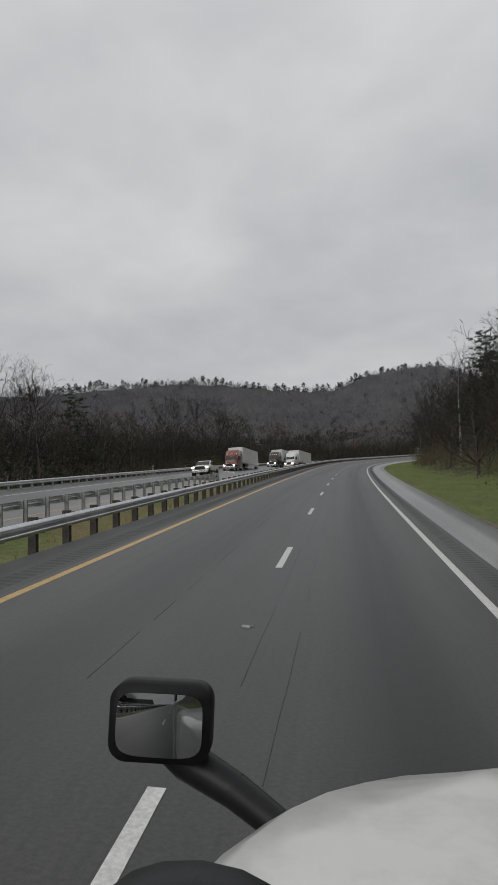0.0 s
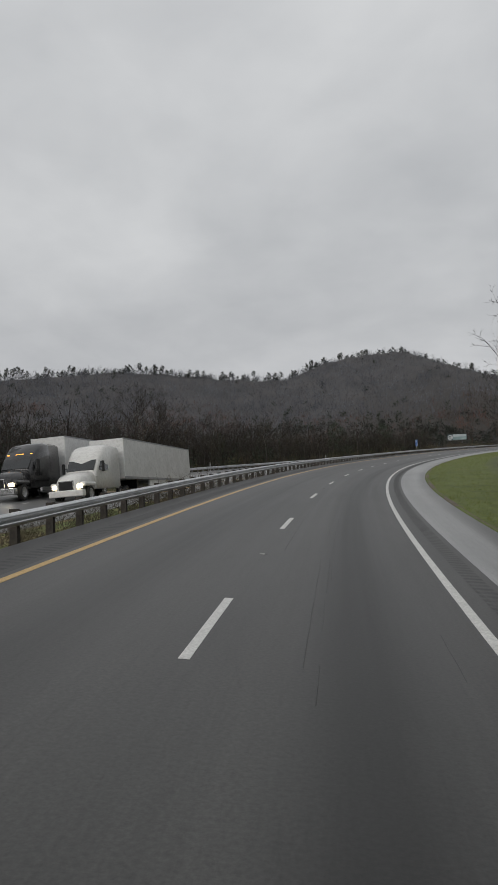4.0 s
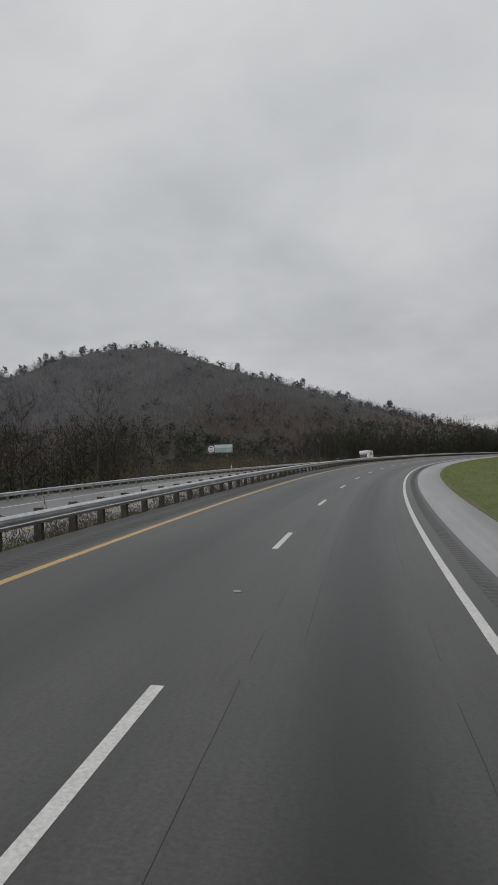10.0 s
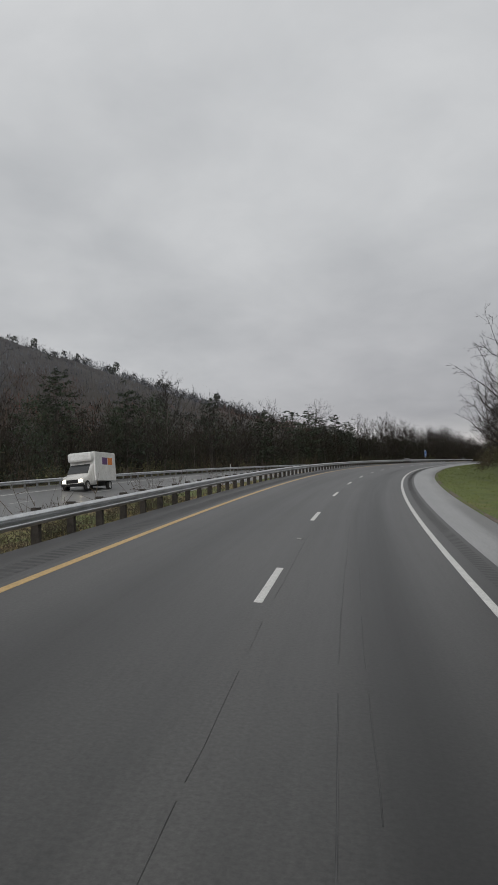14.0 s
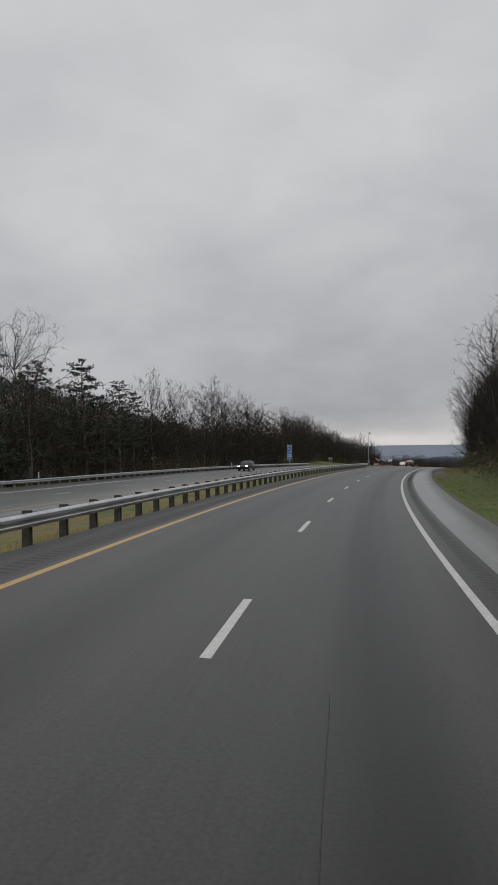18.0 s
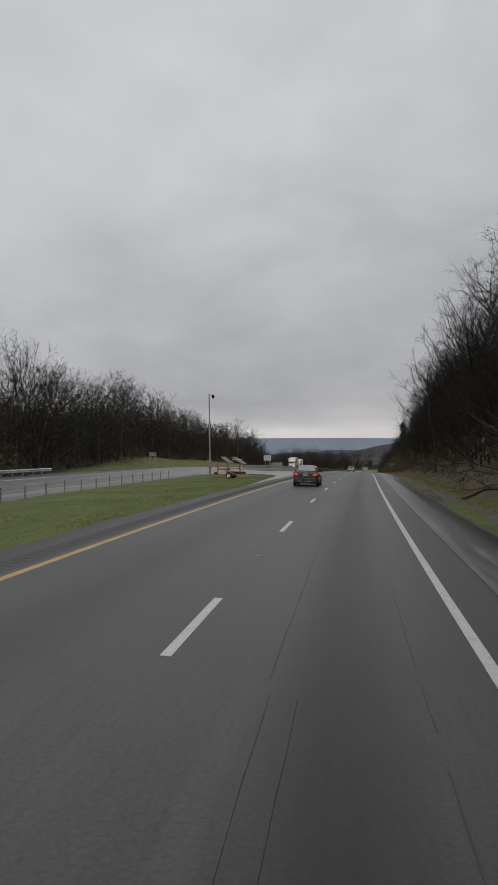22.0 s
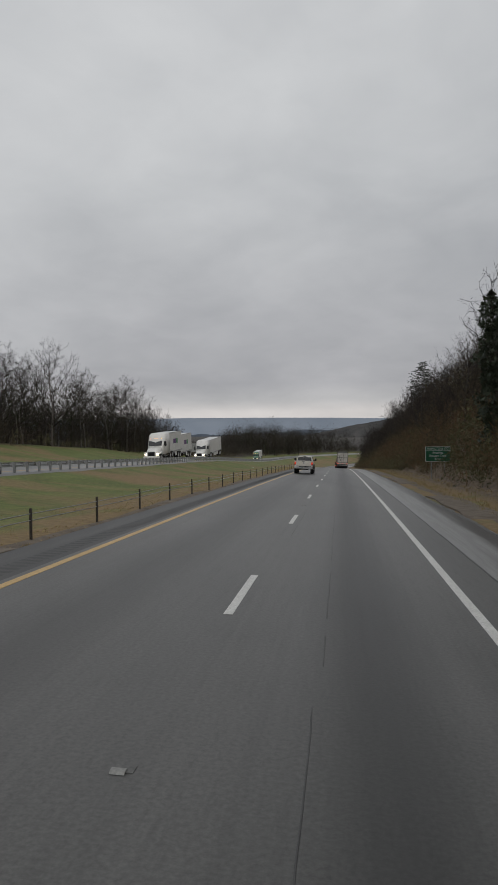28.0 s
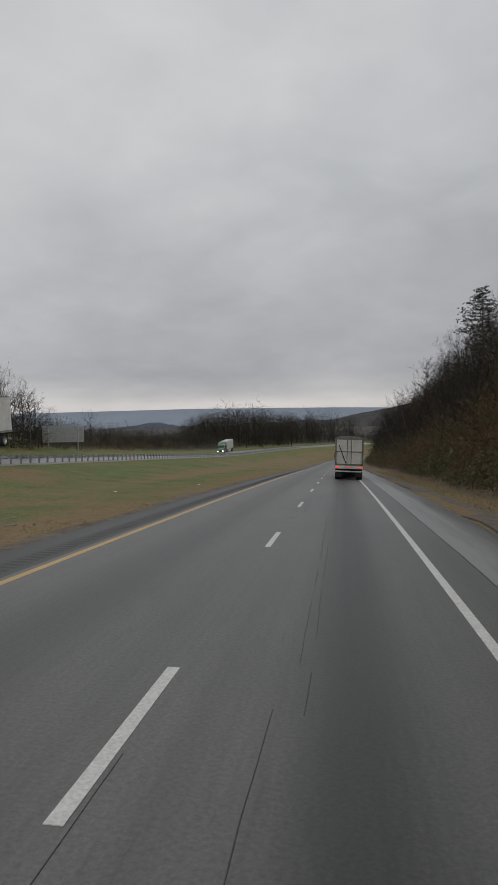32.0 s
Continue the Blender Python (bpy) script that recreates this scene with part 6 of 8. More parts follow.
def paint(name, a, b, rough=0.25, metal=0.0):
    m = Mat(name, rough, metal)
    c = m.ramp(m.noise(1.3, 4), [(0.3, a), (0.7, b)])
    # road film, thicker low down on the body
    sx = m.N("ShaderNodeSeparateXYZ")
    m.L(m.coord("Object"), sx.inputs[0])
    dirt = m.ramp(m.noise(5.0, 5, 0.65), [(0.45, (0.0,)), (0.8, (0.35,))])
    m.color(m.mix(dirt, c, (0.14, 0.13, 0.12)))
    m.b.inputs["Coat Weight"].default_value = 0.5
    m.b.inputs["Coat Roughness"].default_value = 0.12
    return m.m


M["grey_paint"] = paint("dark grey-brown metallic paint", (0.06, 0.052, 0.05), (0.085, 0.075, 0.072), 0.22, 0.6)
M["white_paint"] = paint("white paint", (0.66, 0.65, 0.62), (0.76, 0.75, 0.72), 0.3)
M["cream_paint"] = paint("pearl white paint", (0.6, 0.57, 0.51), (0.7, 0.67, 0.61), 0.3)
M["maroon_paint"] = paint("maroon paint", (0.14, 0.03, 0.022), (0.2, 0.045, 0.03), 0.35)
M["black_paint"] = paint("black paint", (0.012, 0.012, 0.014), (0.02, 0.02, 0.022), 0.25)
M["green_paint"] = paint("green paint", (0.03, 0.13, 0.07), (0.05, 0.18, 0.1), 0.35)
M["trailer_white"] = paint("white trailer panels", (0.62, 0.62, 0.61), (0.74, 0.74, 0.73), 0.45)
M["trailer_grey"] = paint("dull grey trailer panels", (0.42, 0.4, 0.36), (0.56, 0.54, 0.49), 0.55, 0.0)
M["trailer_dim"] = paint("dirty steel frame", (0.1, 0.09, 0.08), (0.16, 0.15, 0.135), 0.6, 0.3)
M["orange_paint"] = paint("faded orange paint", (0.42, 0.11, 0.05), (0.55, 0.17, 0.08), 0.55)


def part(name, me, parent, label=""):
    return link(name, me, parent, label)


def boxp(name, parent, x0, x1, y0, y1, z0, z1, mat, bevel=0.02, label=""):
    return part(name, box_mesh(name, x0, x1, y0, y1, z0, z1, M[mat], bevel), parent, label)


def loft(name, sections, mat, cap=True, smooth=True):
    """Skin over half-outlines (x, z), mirrored, one for each (y, outline)."""
    V, F = [], []
    n = 2 * len(sections[0][1])
    for y, half in sections:
        ring = [(x, y, z) for x, z in half] + [(-x, y, z) for x, z in reversed(half)]
        V += ring
    for i in range(len(sections) - 1):
        for j in range(n):
            F.append((i * n + j, (i + 1) * n + j, (i + 1) * n + (j + 1) % n, i * n + (j + 1) % n))
    if cap:
        F.append(tuple(range(n)))
        F.append(tuple((len(sections) - 1) * n + j for j in range(n - 1, -1, -1)))
    me = mesh_of(name, V, F, M[mat] if isinstance(mat, str) else mat)
    bm = bmesh.new()
    bm.from_mesh(me)
    bmesh.ops.recalc_face_normals(bm, faces=bm.faces)
    bm.to_mesh(me)
    bm.free()
    if smooth:
        for p in me.polygons:
            p.use_smooth = len(p.vertices) == 4
    return me


def quad(name, pts, mat, thick=0.012):
    """A pane: a flat or bowed panel with thickness, from corners in order."""
    P = [Vector(p) for p in pts]
    n = (P[1] - P[0]).cross(P[-1] - P[0]).normalized() * thick
    k = len(P)
    V = [p + n for p in P] + [p - n for p in P]
    F = [tuple(range(k)), tuple(range(2 * k - 1, k - 1, -1))] + [(i, k + i, k + (i + 1) % k, (i + 1) % k) for i in range(k)]
    me = mesh_of(name, V, F, M[mat])
    bm = bmesh.new()
    bm.from_mesh(me)
    bmesh.ops.recalc_face_normals(bm, faces=bm.faces)
    bm.to_mesh(me)
    bm.free()
    return me


def disc_rings(name, rings, mat, seg=28, smooth=True):
    """A body of revolution about x: (x, radius) rings."""
    V, F = [], []
    for x, r in rings:
        V += [(x, r * math.cos(2 * math.pi * k / seg), r * math.sin(2 * math.pi * k / seg)) for k in range(seg)]
    for i in range(len(rings) - 1):
        F += [(i * seg + k, i * seg + (k + 1) % seg, (i + 1) * seg + (k + 1) % seg, (i + 1) * seg + k) for k in range(seg)]
    me = mesh_of(name, V, F, M[mat], None, smooth)
    return me


TYRES = {}


def wheel(parent, x, y, r, w, side, rim="alloy", spokes=7):
    """Tyre, rim and hub; side 1 faces right."""
    key = (r, w, rim, spokes)
    if key not in TYRES:
        ty = disc_rings("tyre", [(-w / 2, r * 0.64), (-w / 2, r * 0.9), (-w / 2 * 0.8, r * 0.985), (0, r), (w / 2 * 0.8, r * 0.985), (w / 2, r * 0.9), (w / 2 * 0.95, r * 0.64), (0, r * 0.6)], "rubber")
        bm = bmesh.new()
        for k in range(spokes):
            v = box_bm(bm, w * 0.22, w * 0.36, -r * 0.055, r * 0.055, r * 0.08, r * 0.62)
            bmesh.ops.rotate(bm, verts=v, cent=(0, 0, 0), matrix=Matrix.Rotation(2 * math.pi * k / spokes, 3, "X"))
        sp = bm_mesh("spokes", bm, M[rim])
        rm = disc_rings("rim", [(w * 0.1, 0.001), (w * 0.12, r * 0.5), (w * 0.4, r * 0.6), (w * 0.46, r * 0.65), (w * 0.4, r * 0.665), (-w * 0.4, r * 0.64)], rim if spokes < 3 else "black")
        hb = disc_rings("hub", [(w * 0.45, 0.001), (w * 0.45, r * 0.13), (w * 0.2, r * 0.17)], rim, 16)
        TYRES[key] = (ty, sp, rm, hb)
    ty, sp, rm, hb = TYRES[key]
    wh = part("wheel", ty, parent)
    wh.matrix_local = pose(x, y, r, 0, 0, 0 if side > 0 else 180)
    for nm, me in (("spokes", sp), ("rim", rm), ("hub", hb)):
        part(nm, me, wh)
    return wh


def plate_of(parent, y, z, w=0.31, h=0.15, x=0.0):
    p = boxp("number_plate", parent, x - w / 2, x + w / 2, y - 0.012, y + 0.004, z, z + h, "plate", 0.003)
    part("print_bar", box_mesh("print_bar", x - w * 0.36, x + w * 0.36, y - 0.017, y - 0.011, z + h * 0.3, z + h * 0.68, M["bars"], 0.002), p)
    part("print_bar", box_mesh("print_bar", x - w * 0.2, x + w * 0.2, y - 0.017, y - 0.011, z + h * 0.82, z + h * 0.9, M["bars"], 0.001), p)


def sedan(label, m):
    """A four-door saloon; y forward, rear axle at y = 0."""
    car = tagged(new("car"), label, "car")
    # lower body: sections from tail to nose
    secs = []
    for y, w, zb, zt, cr in ((-0.94, 0.6, 0.42, 0.84, 0.86), (-0.91, 0.76, 0.34, 0.94, 0.98), (-0.8, 0.83, 0.27, 0.99, 1.03), (-0.55, 0.87, 0.24, 1.0, 1.04), (-0.2, 0.88, 0.22, 0.99, 1.03), (0.5, 0.88, 0.2, 0.97, 0.99),
                             (1.2, 0.875, 0.19, 0.95, 0.96), (1.9, 0.875, 0.2, 0.94, 0.97), (2.5, 0.87, 0.2, 0.9, 0.98), (2.95, 0.85, 0.21, 0.83, 0.9), (3.3, 0.79, 0.23, 0.74, 0.8), (3.5, 0.66, 0.27, 0.64, 0.7), (3.58, 0.45, 0.32, 0.56, 0.6)):
        secs.append((y, [(w * 0.86, zb), (w * 0.97, zb + 0.1), (w, zb + (zt - zb) * 0.5), (w * 0.975, zt - 0.14), (w * 0.9, zt - 0.045), (w * 0.78, zt), (w * 0.4, cr - 0.01), (0.001, cr)]))
    part("body", loft("body", secs, "grey_paint"), car)
    # greenhouse
    top = []
    for y, w, z in ((-0.66, 0.62, 1.03), (-0.3, 0.59, 1.2), (0.05, 0.56, 1.345), (0.35, 0.53, 1.415), (0.75, 0.52, 1.445), (1.2, 0.53, 1.43), (1.55, 0.56, 1.375), (1.95, 0.6, 1.2), (2.42, 0.6, 0.99)):
        b = 0.98 if y < 1.8 else 0.97
        base = 0.79
        zz = max(z, b + 0.02)
        top.append((y, [(base, b - 0.03), (base - 0.02, b + 0.02), (w + 0.06, b + (zz - b) * 0.7), (w, zz - 0.03), (w * 0.85, zz), (0.001, zz + 0.015)]))
    part("roof", loft("roof", top, "grey_paint"), car)
    part("rear_window", quad("rear_window", [(-0.64, -0.62, 1.075), (0.64, -0.62, 1.075), (0.49, 0.03, 1.372), (-0.49, 0.03, 1.372)], "mist_and_sky"), car, "pale rear window, mist and sky reflection in its colour")
    part("windscreen", quad("windscreen", [(-0.62, 2.36, 1.02), (-0.5, 1.62, 1.375), (0.5, 1.62, 1.375), (0.62, 2.36, 1.02)], "glass"), car)
    for sd in (-1, 1):
        x0, x1 = sd * 0.775, sd * 0.635
        part("side_window", quad("side_window", [(x0, 0.05, 1.0), (x0, 0.95, 0.985), (x1, 0.92, 1.35), (x1, 0.42, 1.34), (sd * 0.7, 0.15, 1.2)], "glass", 0.014), car)
        part("side_window", quad("side_window", [(x0, 1.03, 0.985), (x0, 2.05, 0.985), (sd * 0.69, 1.75, 1.2), (x1, 1.45, 1.345), (x1, 1.0, 1.355)], "glass", 0.014), car)
        part("window_trim", quad("window_trim", [(sd * 0.79, 0.0, 0.985), (sd * 0.79, 2.1, 0.972), (sd * 0.79, 2.1, 0.955), (sd * 0.79, 0.0, 0.968)], "chrome", 0.012), car)
        boxp("door_mirror", car, min(sd * 0.83, sd * 1.0), max(sd * 0.83, sd * 1.0), 1.72, 1.84, 0.96, 1.1, "grey_paint", 0.04)
        for y in (0.3, 1.15):
            boxp("door_handle", car, min(sd * 0.872, sd * 0.905), max(sd * 0.872, sd * 0.905), y, y + 0.2, 0.82, 0.855, "grey_paint", 0.012)
        boxp("sill", car, min(sd * 0.74, sd * 0.885), max(sd * 0.74, sd * 0.885), 0.42, 2.25, 0.18, 0.24, "black", 0.02)
        # tail lamp wrapping the corner: red below, clear above
        part("tail_lamp", quad("tail_lamp", [(sd * 0.47, -0.925, 0.74), (sd * 0.84, -0.8, 0.74), (sd * 0.875, -0.6, 0.9), (sd * 0.84, -0.78, 0.985), (sd * 0.58, -0.9, 0.965)], "red_lens", 0.025), car, "red tail lamp")
        part("brake_lamp", quad("brake_lamp", [(sd * 0.5, -0.947, 0.755), (sd * 0.8, -0.862, 0.755), (sd * 0.8, -0.862, 0.845), (sd * 0.55, -0.945, 0.845)], "red_lamp", 0.022), car, "lit red lamp")
        part("reverse_lamp", quad("reverse_lamp", [(sd * 0.58, -0.935, 0.865), (sd * 0.76, -0.87, 0.865), (sd * 0.74, -0.88, 0.925), (sd * 0.61, -0.93, 0.915)], "clear_lens", 0.025), car)
        part("head_lamp", quad("head_lamp", [(sd * 0.45, 3.5, 0.6), (sd * 0.74, 3.3, 0.62), (sd * 0.76, 3.1, 0.76), (sd * 0.5, 3.42, 0.7)], "clear_lens", 0.03), car)
        for y in (0.0, 2.67):
            arch = disc_rings("wheel_arch", [(-0.02, 0.27), (0.0, 0.36), (0.015, 0.36), (0.015, 0.27)], "black", 24)
            part("wheel_arch", arch, car).matrix_local = pose(sd * 0.872, y, 0.33)
            wheel(car, sd * 0.79, y, 0.315, 0.2, sd)
    boxp("rear_bumper", car, -0.8, 0.8, -0.955, -0.75, 0.3, 0.62, "grey_paint", 0.08)
    boxp("bumper_skirt", car, -0.74, 0.74, -0.945, -0.7, 0.2, 0.33, "black", 0.04)
    boxp("chrome_strip", car, -0.6, 0.6, -0.965, -0.94, 0.33, 0.35, "chrome", 0.005)
    plate_of(car, -0.94, 0.73)
    boxp("badge", car, -0.045, 0.045, -0.95, -0.925, 0.92, 0.985, "chrome", 0.012)
    boxp("plate_recess", car, -0.3, 0.3, -0.93, -0.9, 0.68, 0.91, "grey_paint", 0.02)
    car.matrix_world = m
    return car


def pickup(label, m, mat="cream_paint", lit=False):
    """A crew-cab pickup; y forward, rear axle at y = 0."""
    t = tagged(new("pickup_truck"), label, "pickup truck")
    W = 0.99
    for sd in (-1, 1):
        part("bed_side", loft_box("bed_side", sd * 0.83, sd * W, -1.18, 0.92, 0.78, 1.42, mat, 0.035), t)
        boxp("bed_rail", t, min(sd * 0.82, sd * 0.985), max(sd * 0.82, sd * 0.985), -1.15, 0.9, 1.415, 1.44, "black", 0.01)
        part("tail_lamp", box_mesh("tail_lamp", min(sd * 0.82, sd * 0.995), max(sd * 0.82, sd * 0.995), -1.215, -1.1, 0.92, 1.3, M["red_lens"], 0.02), t, "tall red tail lamp")
        part("brake_lamp", box_mesh("brake_lamp", min(sd * 0.85, sd * 0.97), max(sd * 0.85, sd * 0.97), -1.222, -1.2, 1.08, 1.27, M["red_lamp"], 0.008), t, "lit red lamp")
        part("reverse_lamp", box_mesh("reverse_lamp", min(sd * 0.84, sd * 0.98), max(sd * 0.84, sd * 0.98), -1.22, -1.2, 0.93, 0.99, M["clear_lens"], 0.008), t)
        for y in (0.0, 3.9):
            ring = [(0.0, 0.44), (0.05, 0.46), (0.05, 0.53), (-0.02, 0.55), (-0.04, 0.5)]
            me = disc_rings("fender_flare", [(x, r_) for x, r_ in ring], "black", 28)
            part("fender_flare", me, t).matrix_local = pose(sd * (W - 0.0), y, 0.5, 0, 0, 0 if sd > 0 else 180)
            wheel(t, sd * 0.87, y, 0.43, 0.28, sd, "alloy", 5)
        boxp("running_board", t, min(sd * 0.93, sd * 1.1), max(sd * 0.93, sd * 1.1), 0.7, 3.2, 0.46, 0.52, "chrome", 0.025)
        boxp("rocker", t, min(sd * 0.8, sd * 0.985), max(sd * 0.8, sd * 0.985), 0.55, 3.35, 0.55, 0.82, "black", 0.03)
        boxp("door_mirror", t, min(sd * 1.06, sd * 1.27), max(sd * 1.06, sd * 1.27), 2.55, 2.68, 1.42, 1.72, "black", 0.04)
        boxp("mirror_arm", t, min(sd * 0.9, sd * 1.1), max(sd * 0.9, sd * 1.1), 2.58, 2.64, 1.46, 1.52, "black", 0.01)
        for y in (1.15, 2.15):
            boxp("door_handle", t, min(sd * 0.98, sd * 1.02), max(sd * 0.98, sd * 1.02), y, y + 0.22, 1.22, 1.26, "chrome", 0.012)
        part("side_window", quad("side_window", [(sd * 0.93, 1.1, 1.42), (sd * 0.93, 1.95, 1.42), (sd * 0.8, 1.92, 1.86), (sd * 0.8, 1.25, 1.86)], "glass", 0.03), t)
        part("side_window", quad("side_window", [(sd * 0.93, 2.05, 1.42), (sd * 0.93, 3.05, 1.42), (sd * 0.83, 2.6, 1.75), (sd * 0.8, 2.35, 1.86), (sd * 0.8, 2.02, 1.86)], "glass", 0.03), t)
        part("head_lamp", box_mesh("head_lamp", min(sd * 0.62, sd * 0.95), max(sd * 0.62, sd * 0.95), 4.6, 4.83, 1.0, 1.2, M["head_lamp" if lit else "clear_lens"], 0.03), t)
    boxp("bed_floor", t, -0.85, 0.85, -1.1, 0.9, 0.8, 0.86, "black", 0.01)
    boxp("tailgate", t, -0.815, 0.815, -1.2, -1.09, 0.86, 1.41, mat, 0.025)
    boxp("tailgate_crease", t, -0.8, 0.8, -1.208, -1.19, 1.06, 1.09, mat, 0.008)
    boxp("tailgate_cap", t, -0.81, 0.81, -1.215, -1.08, 1.395, 1.43, mat, 0.015)
    boxp("tailgate_handle", t, -0.14, 0.14, -1.215, -1.19, 1.3, 1.36, "black", 0.012)
    boxp("badge", t, -0.09, 0.09, -1.225, -1.195, 1.12, 1.25, "chrome", 0.03)
    boxp("badge", t, -0.75, -0.6, -1.21, -1.19, 1.15, 1.2, "chrome", 0.008)
    boxp("rear_bumper", t, -0.99, 0.99, -1.4, -1.12, 0.56, 0.82, "alloy", 0.05, "dirty chrome bumper")
    boxp("bumper_step", t, -0.5, 0.5, -1.42, -1.2, 0.74, 0.83, "black", 0.02)
    plate_of(t, -1.41, 0.63, x=-0.12)
    boxp("hitch", t, -0.06, 0.06, -1.45, -1.0, 0.46, 0.56, "black", 0.01)
    boxp("chassis", t, -0.5, 0.5, -1.1, 4.5, 0.45, 0.62, "black", 0.02)
    cab = []
    for y, wt, z in ((0.94, 0.80, 1.86), (1.15, 0.78, 1.94), (1.8, 0.77, 1.97), (2.3, 0.77, 1.95), (2.55, 0.78, 1.86), (3.05, 0.82, 1.52), (3.3, 0.84, 1.37)):
        cab.append((y, [(0.97, 0.72), (0.985, 1.0), (0.98, 1.3), (0.94, 1.38), (wt + (0.93 - wt) * 0.2, max(1.39, z - 0.1)), (wt * 0.9, z), (0.001, z + 0.02)]))
    part("cab", loft("cab", cab, mat), t)
    hood_ = []
    for y, w, z in ((3.2, 0.98, 1.36), (3.8, 0.98, 1.36), (4.4, 0.96, 1.32), (4.72, 0.92, 1.24), (4.84, 0.85, 1.1)):
        hood_.append((y, [(w, 0.7), (w + 0.005, 0.95), (w, z - 0.16), (w * 0.93, z - 0.06), (w * 0.6, z), (0.001, z + 0.03)]))
    part("bonnet", loft("bonnet", hood_, mat), t)
    part("rear_window", quad("rear_window", [(-0.78, 0.93, 1.44), (0.78, 0.93, 1.44), (0.7, 0.935, 1.83), (-0.7, 0.935, 1.83)], "glass", 0.012), t)
    part("windscreen", quad("windscreen", [(-0.8, 3.2, 1.42), (-0.7, 2.6, 1.86), (0.7, 2.6, 1.86), (0.8, 3.2, 1.42)], "glass", 0.02), t)
    boxp("high_brake_lamp", t, -0.16, 0.16, 0.9, 0.99, 1.88, 1.945, "black", 0.012)
    boxp("grille", t, -0.6, 0.6, 4.78, 4.87, 0.85, 1.22, "black", 0.02)
    boxp("front_bumper", t, -0.98, 0.98, 4.75, 4.98, 0.5, 0.8, "chrome", 0.05)
    t.matrix_world = m
    return t


def loft_box(name, x0, x1, y0, y1, z0, z1, mat, bevel):
    return box_mesh(name, min(x0, x1), max(x0, x1), y0, y1, z0, z1, M[mat], bevel)


def suv(label, m):
    """A dark crossover, seen from its front; y forward."""
    c = tagged(new("car"), label, "car")
    secs = []
    for y, w, zb, zt in ((-0.8, 0.75, 0.45, 0.95), (-0.7, 0.88, 0.35, 1.05), (0, 0.92, 0.28, 1.08), (1.4, 0.92, 0.26, 1.05), (2.3, 0.91, 0.27, 1.05), (2.9, 0.9, 0.28, 0.98), (3.4, 0.82, 0.32, 0.85), (3.55, 0.6, 0.4, 0.7)):
        secs.append((y, [(w * 0.9, zb), (w, zb + 0.2), (w, zt - 0.2), (w * 0.95, zt - 0.04), (w * 0.6, zt + 0.02), (0.001, zt + 0.04)]))
    part("body", loft("body", secs, "black_paint"), c)
    top = []
    for y, w, z in ((-0.72, 0.66, 1.2), (-0.4, 0.66, 1.6), (0.4, 0.66, 1.68), (1.3, 0.66, 1.66), (1.7, 0.68, 1.52), (2.3, 0.76, 1.08)):
        top.append((y, [(0.85, 1.02), (0.84, 1.06), (w + 0.06, 1.06 + (z - 1.06) * 0.7), (w, z - 0.02), (w * 0.8, z), (0.001, z + 0.02)]))
    part("roof", loft("roof", top, "black_paint"), c)
    part("windscreen", quad("windscreen", [(-0.7, 2.22, 1.14), (-0.58, 1.72, 1.53), (0.58, 1.72, 1.53), (0.7, 2.22, 1.14)], "glass", 0.03), c)
    for sd in (-1, 1):
        part("side_window", quad("side_window", [(sd * 0.86, -0.3, 1.1), (sd * 0.86, 1.9, 1.1), (sd * 0.72, 1.5, 1.55), (sd * 0.72, -0.2, 1.58)], "glass", 0.02), c)
        part("head_lamp", box_mesh("head_lamp", min(sd * 0.5, sd * 0.82), max(sd * 0.5, sd * 0.82), 3.3, 3.5, 0.74, 0.88, M["head_lamp"], 0.03), c, "lit headlamp")
        boxp("door_mirror", c, min(sd * 0.9, sd * 1.06), max(sd * 0.9, sd * 1.06), 1.8, 1.9, 1.1, 1.24, "black_paint", 0.03)
        for y in (0, 2.7):
            wheel(c, sd * 0.83, y, 0.36, 0.23, sd)
    boxp("grille", c, -0.45, 0.45, 3.45, 3.57, 0.5, 0.72, "black", 0.02)
    c.matrix_world = m
    return c


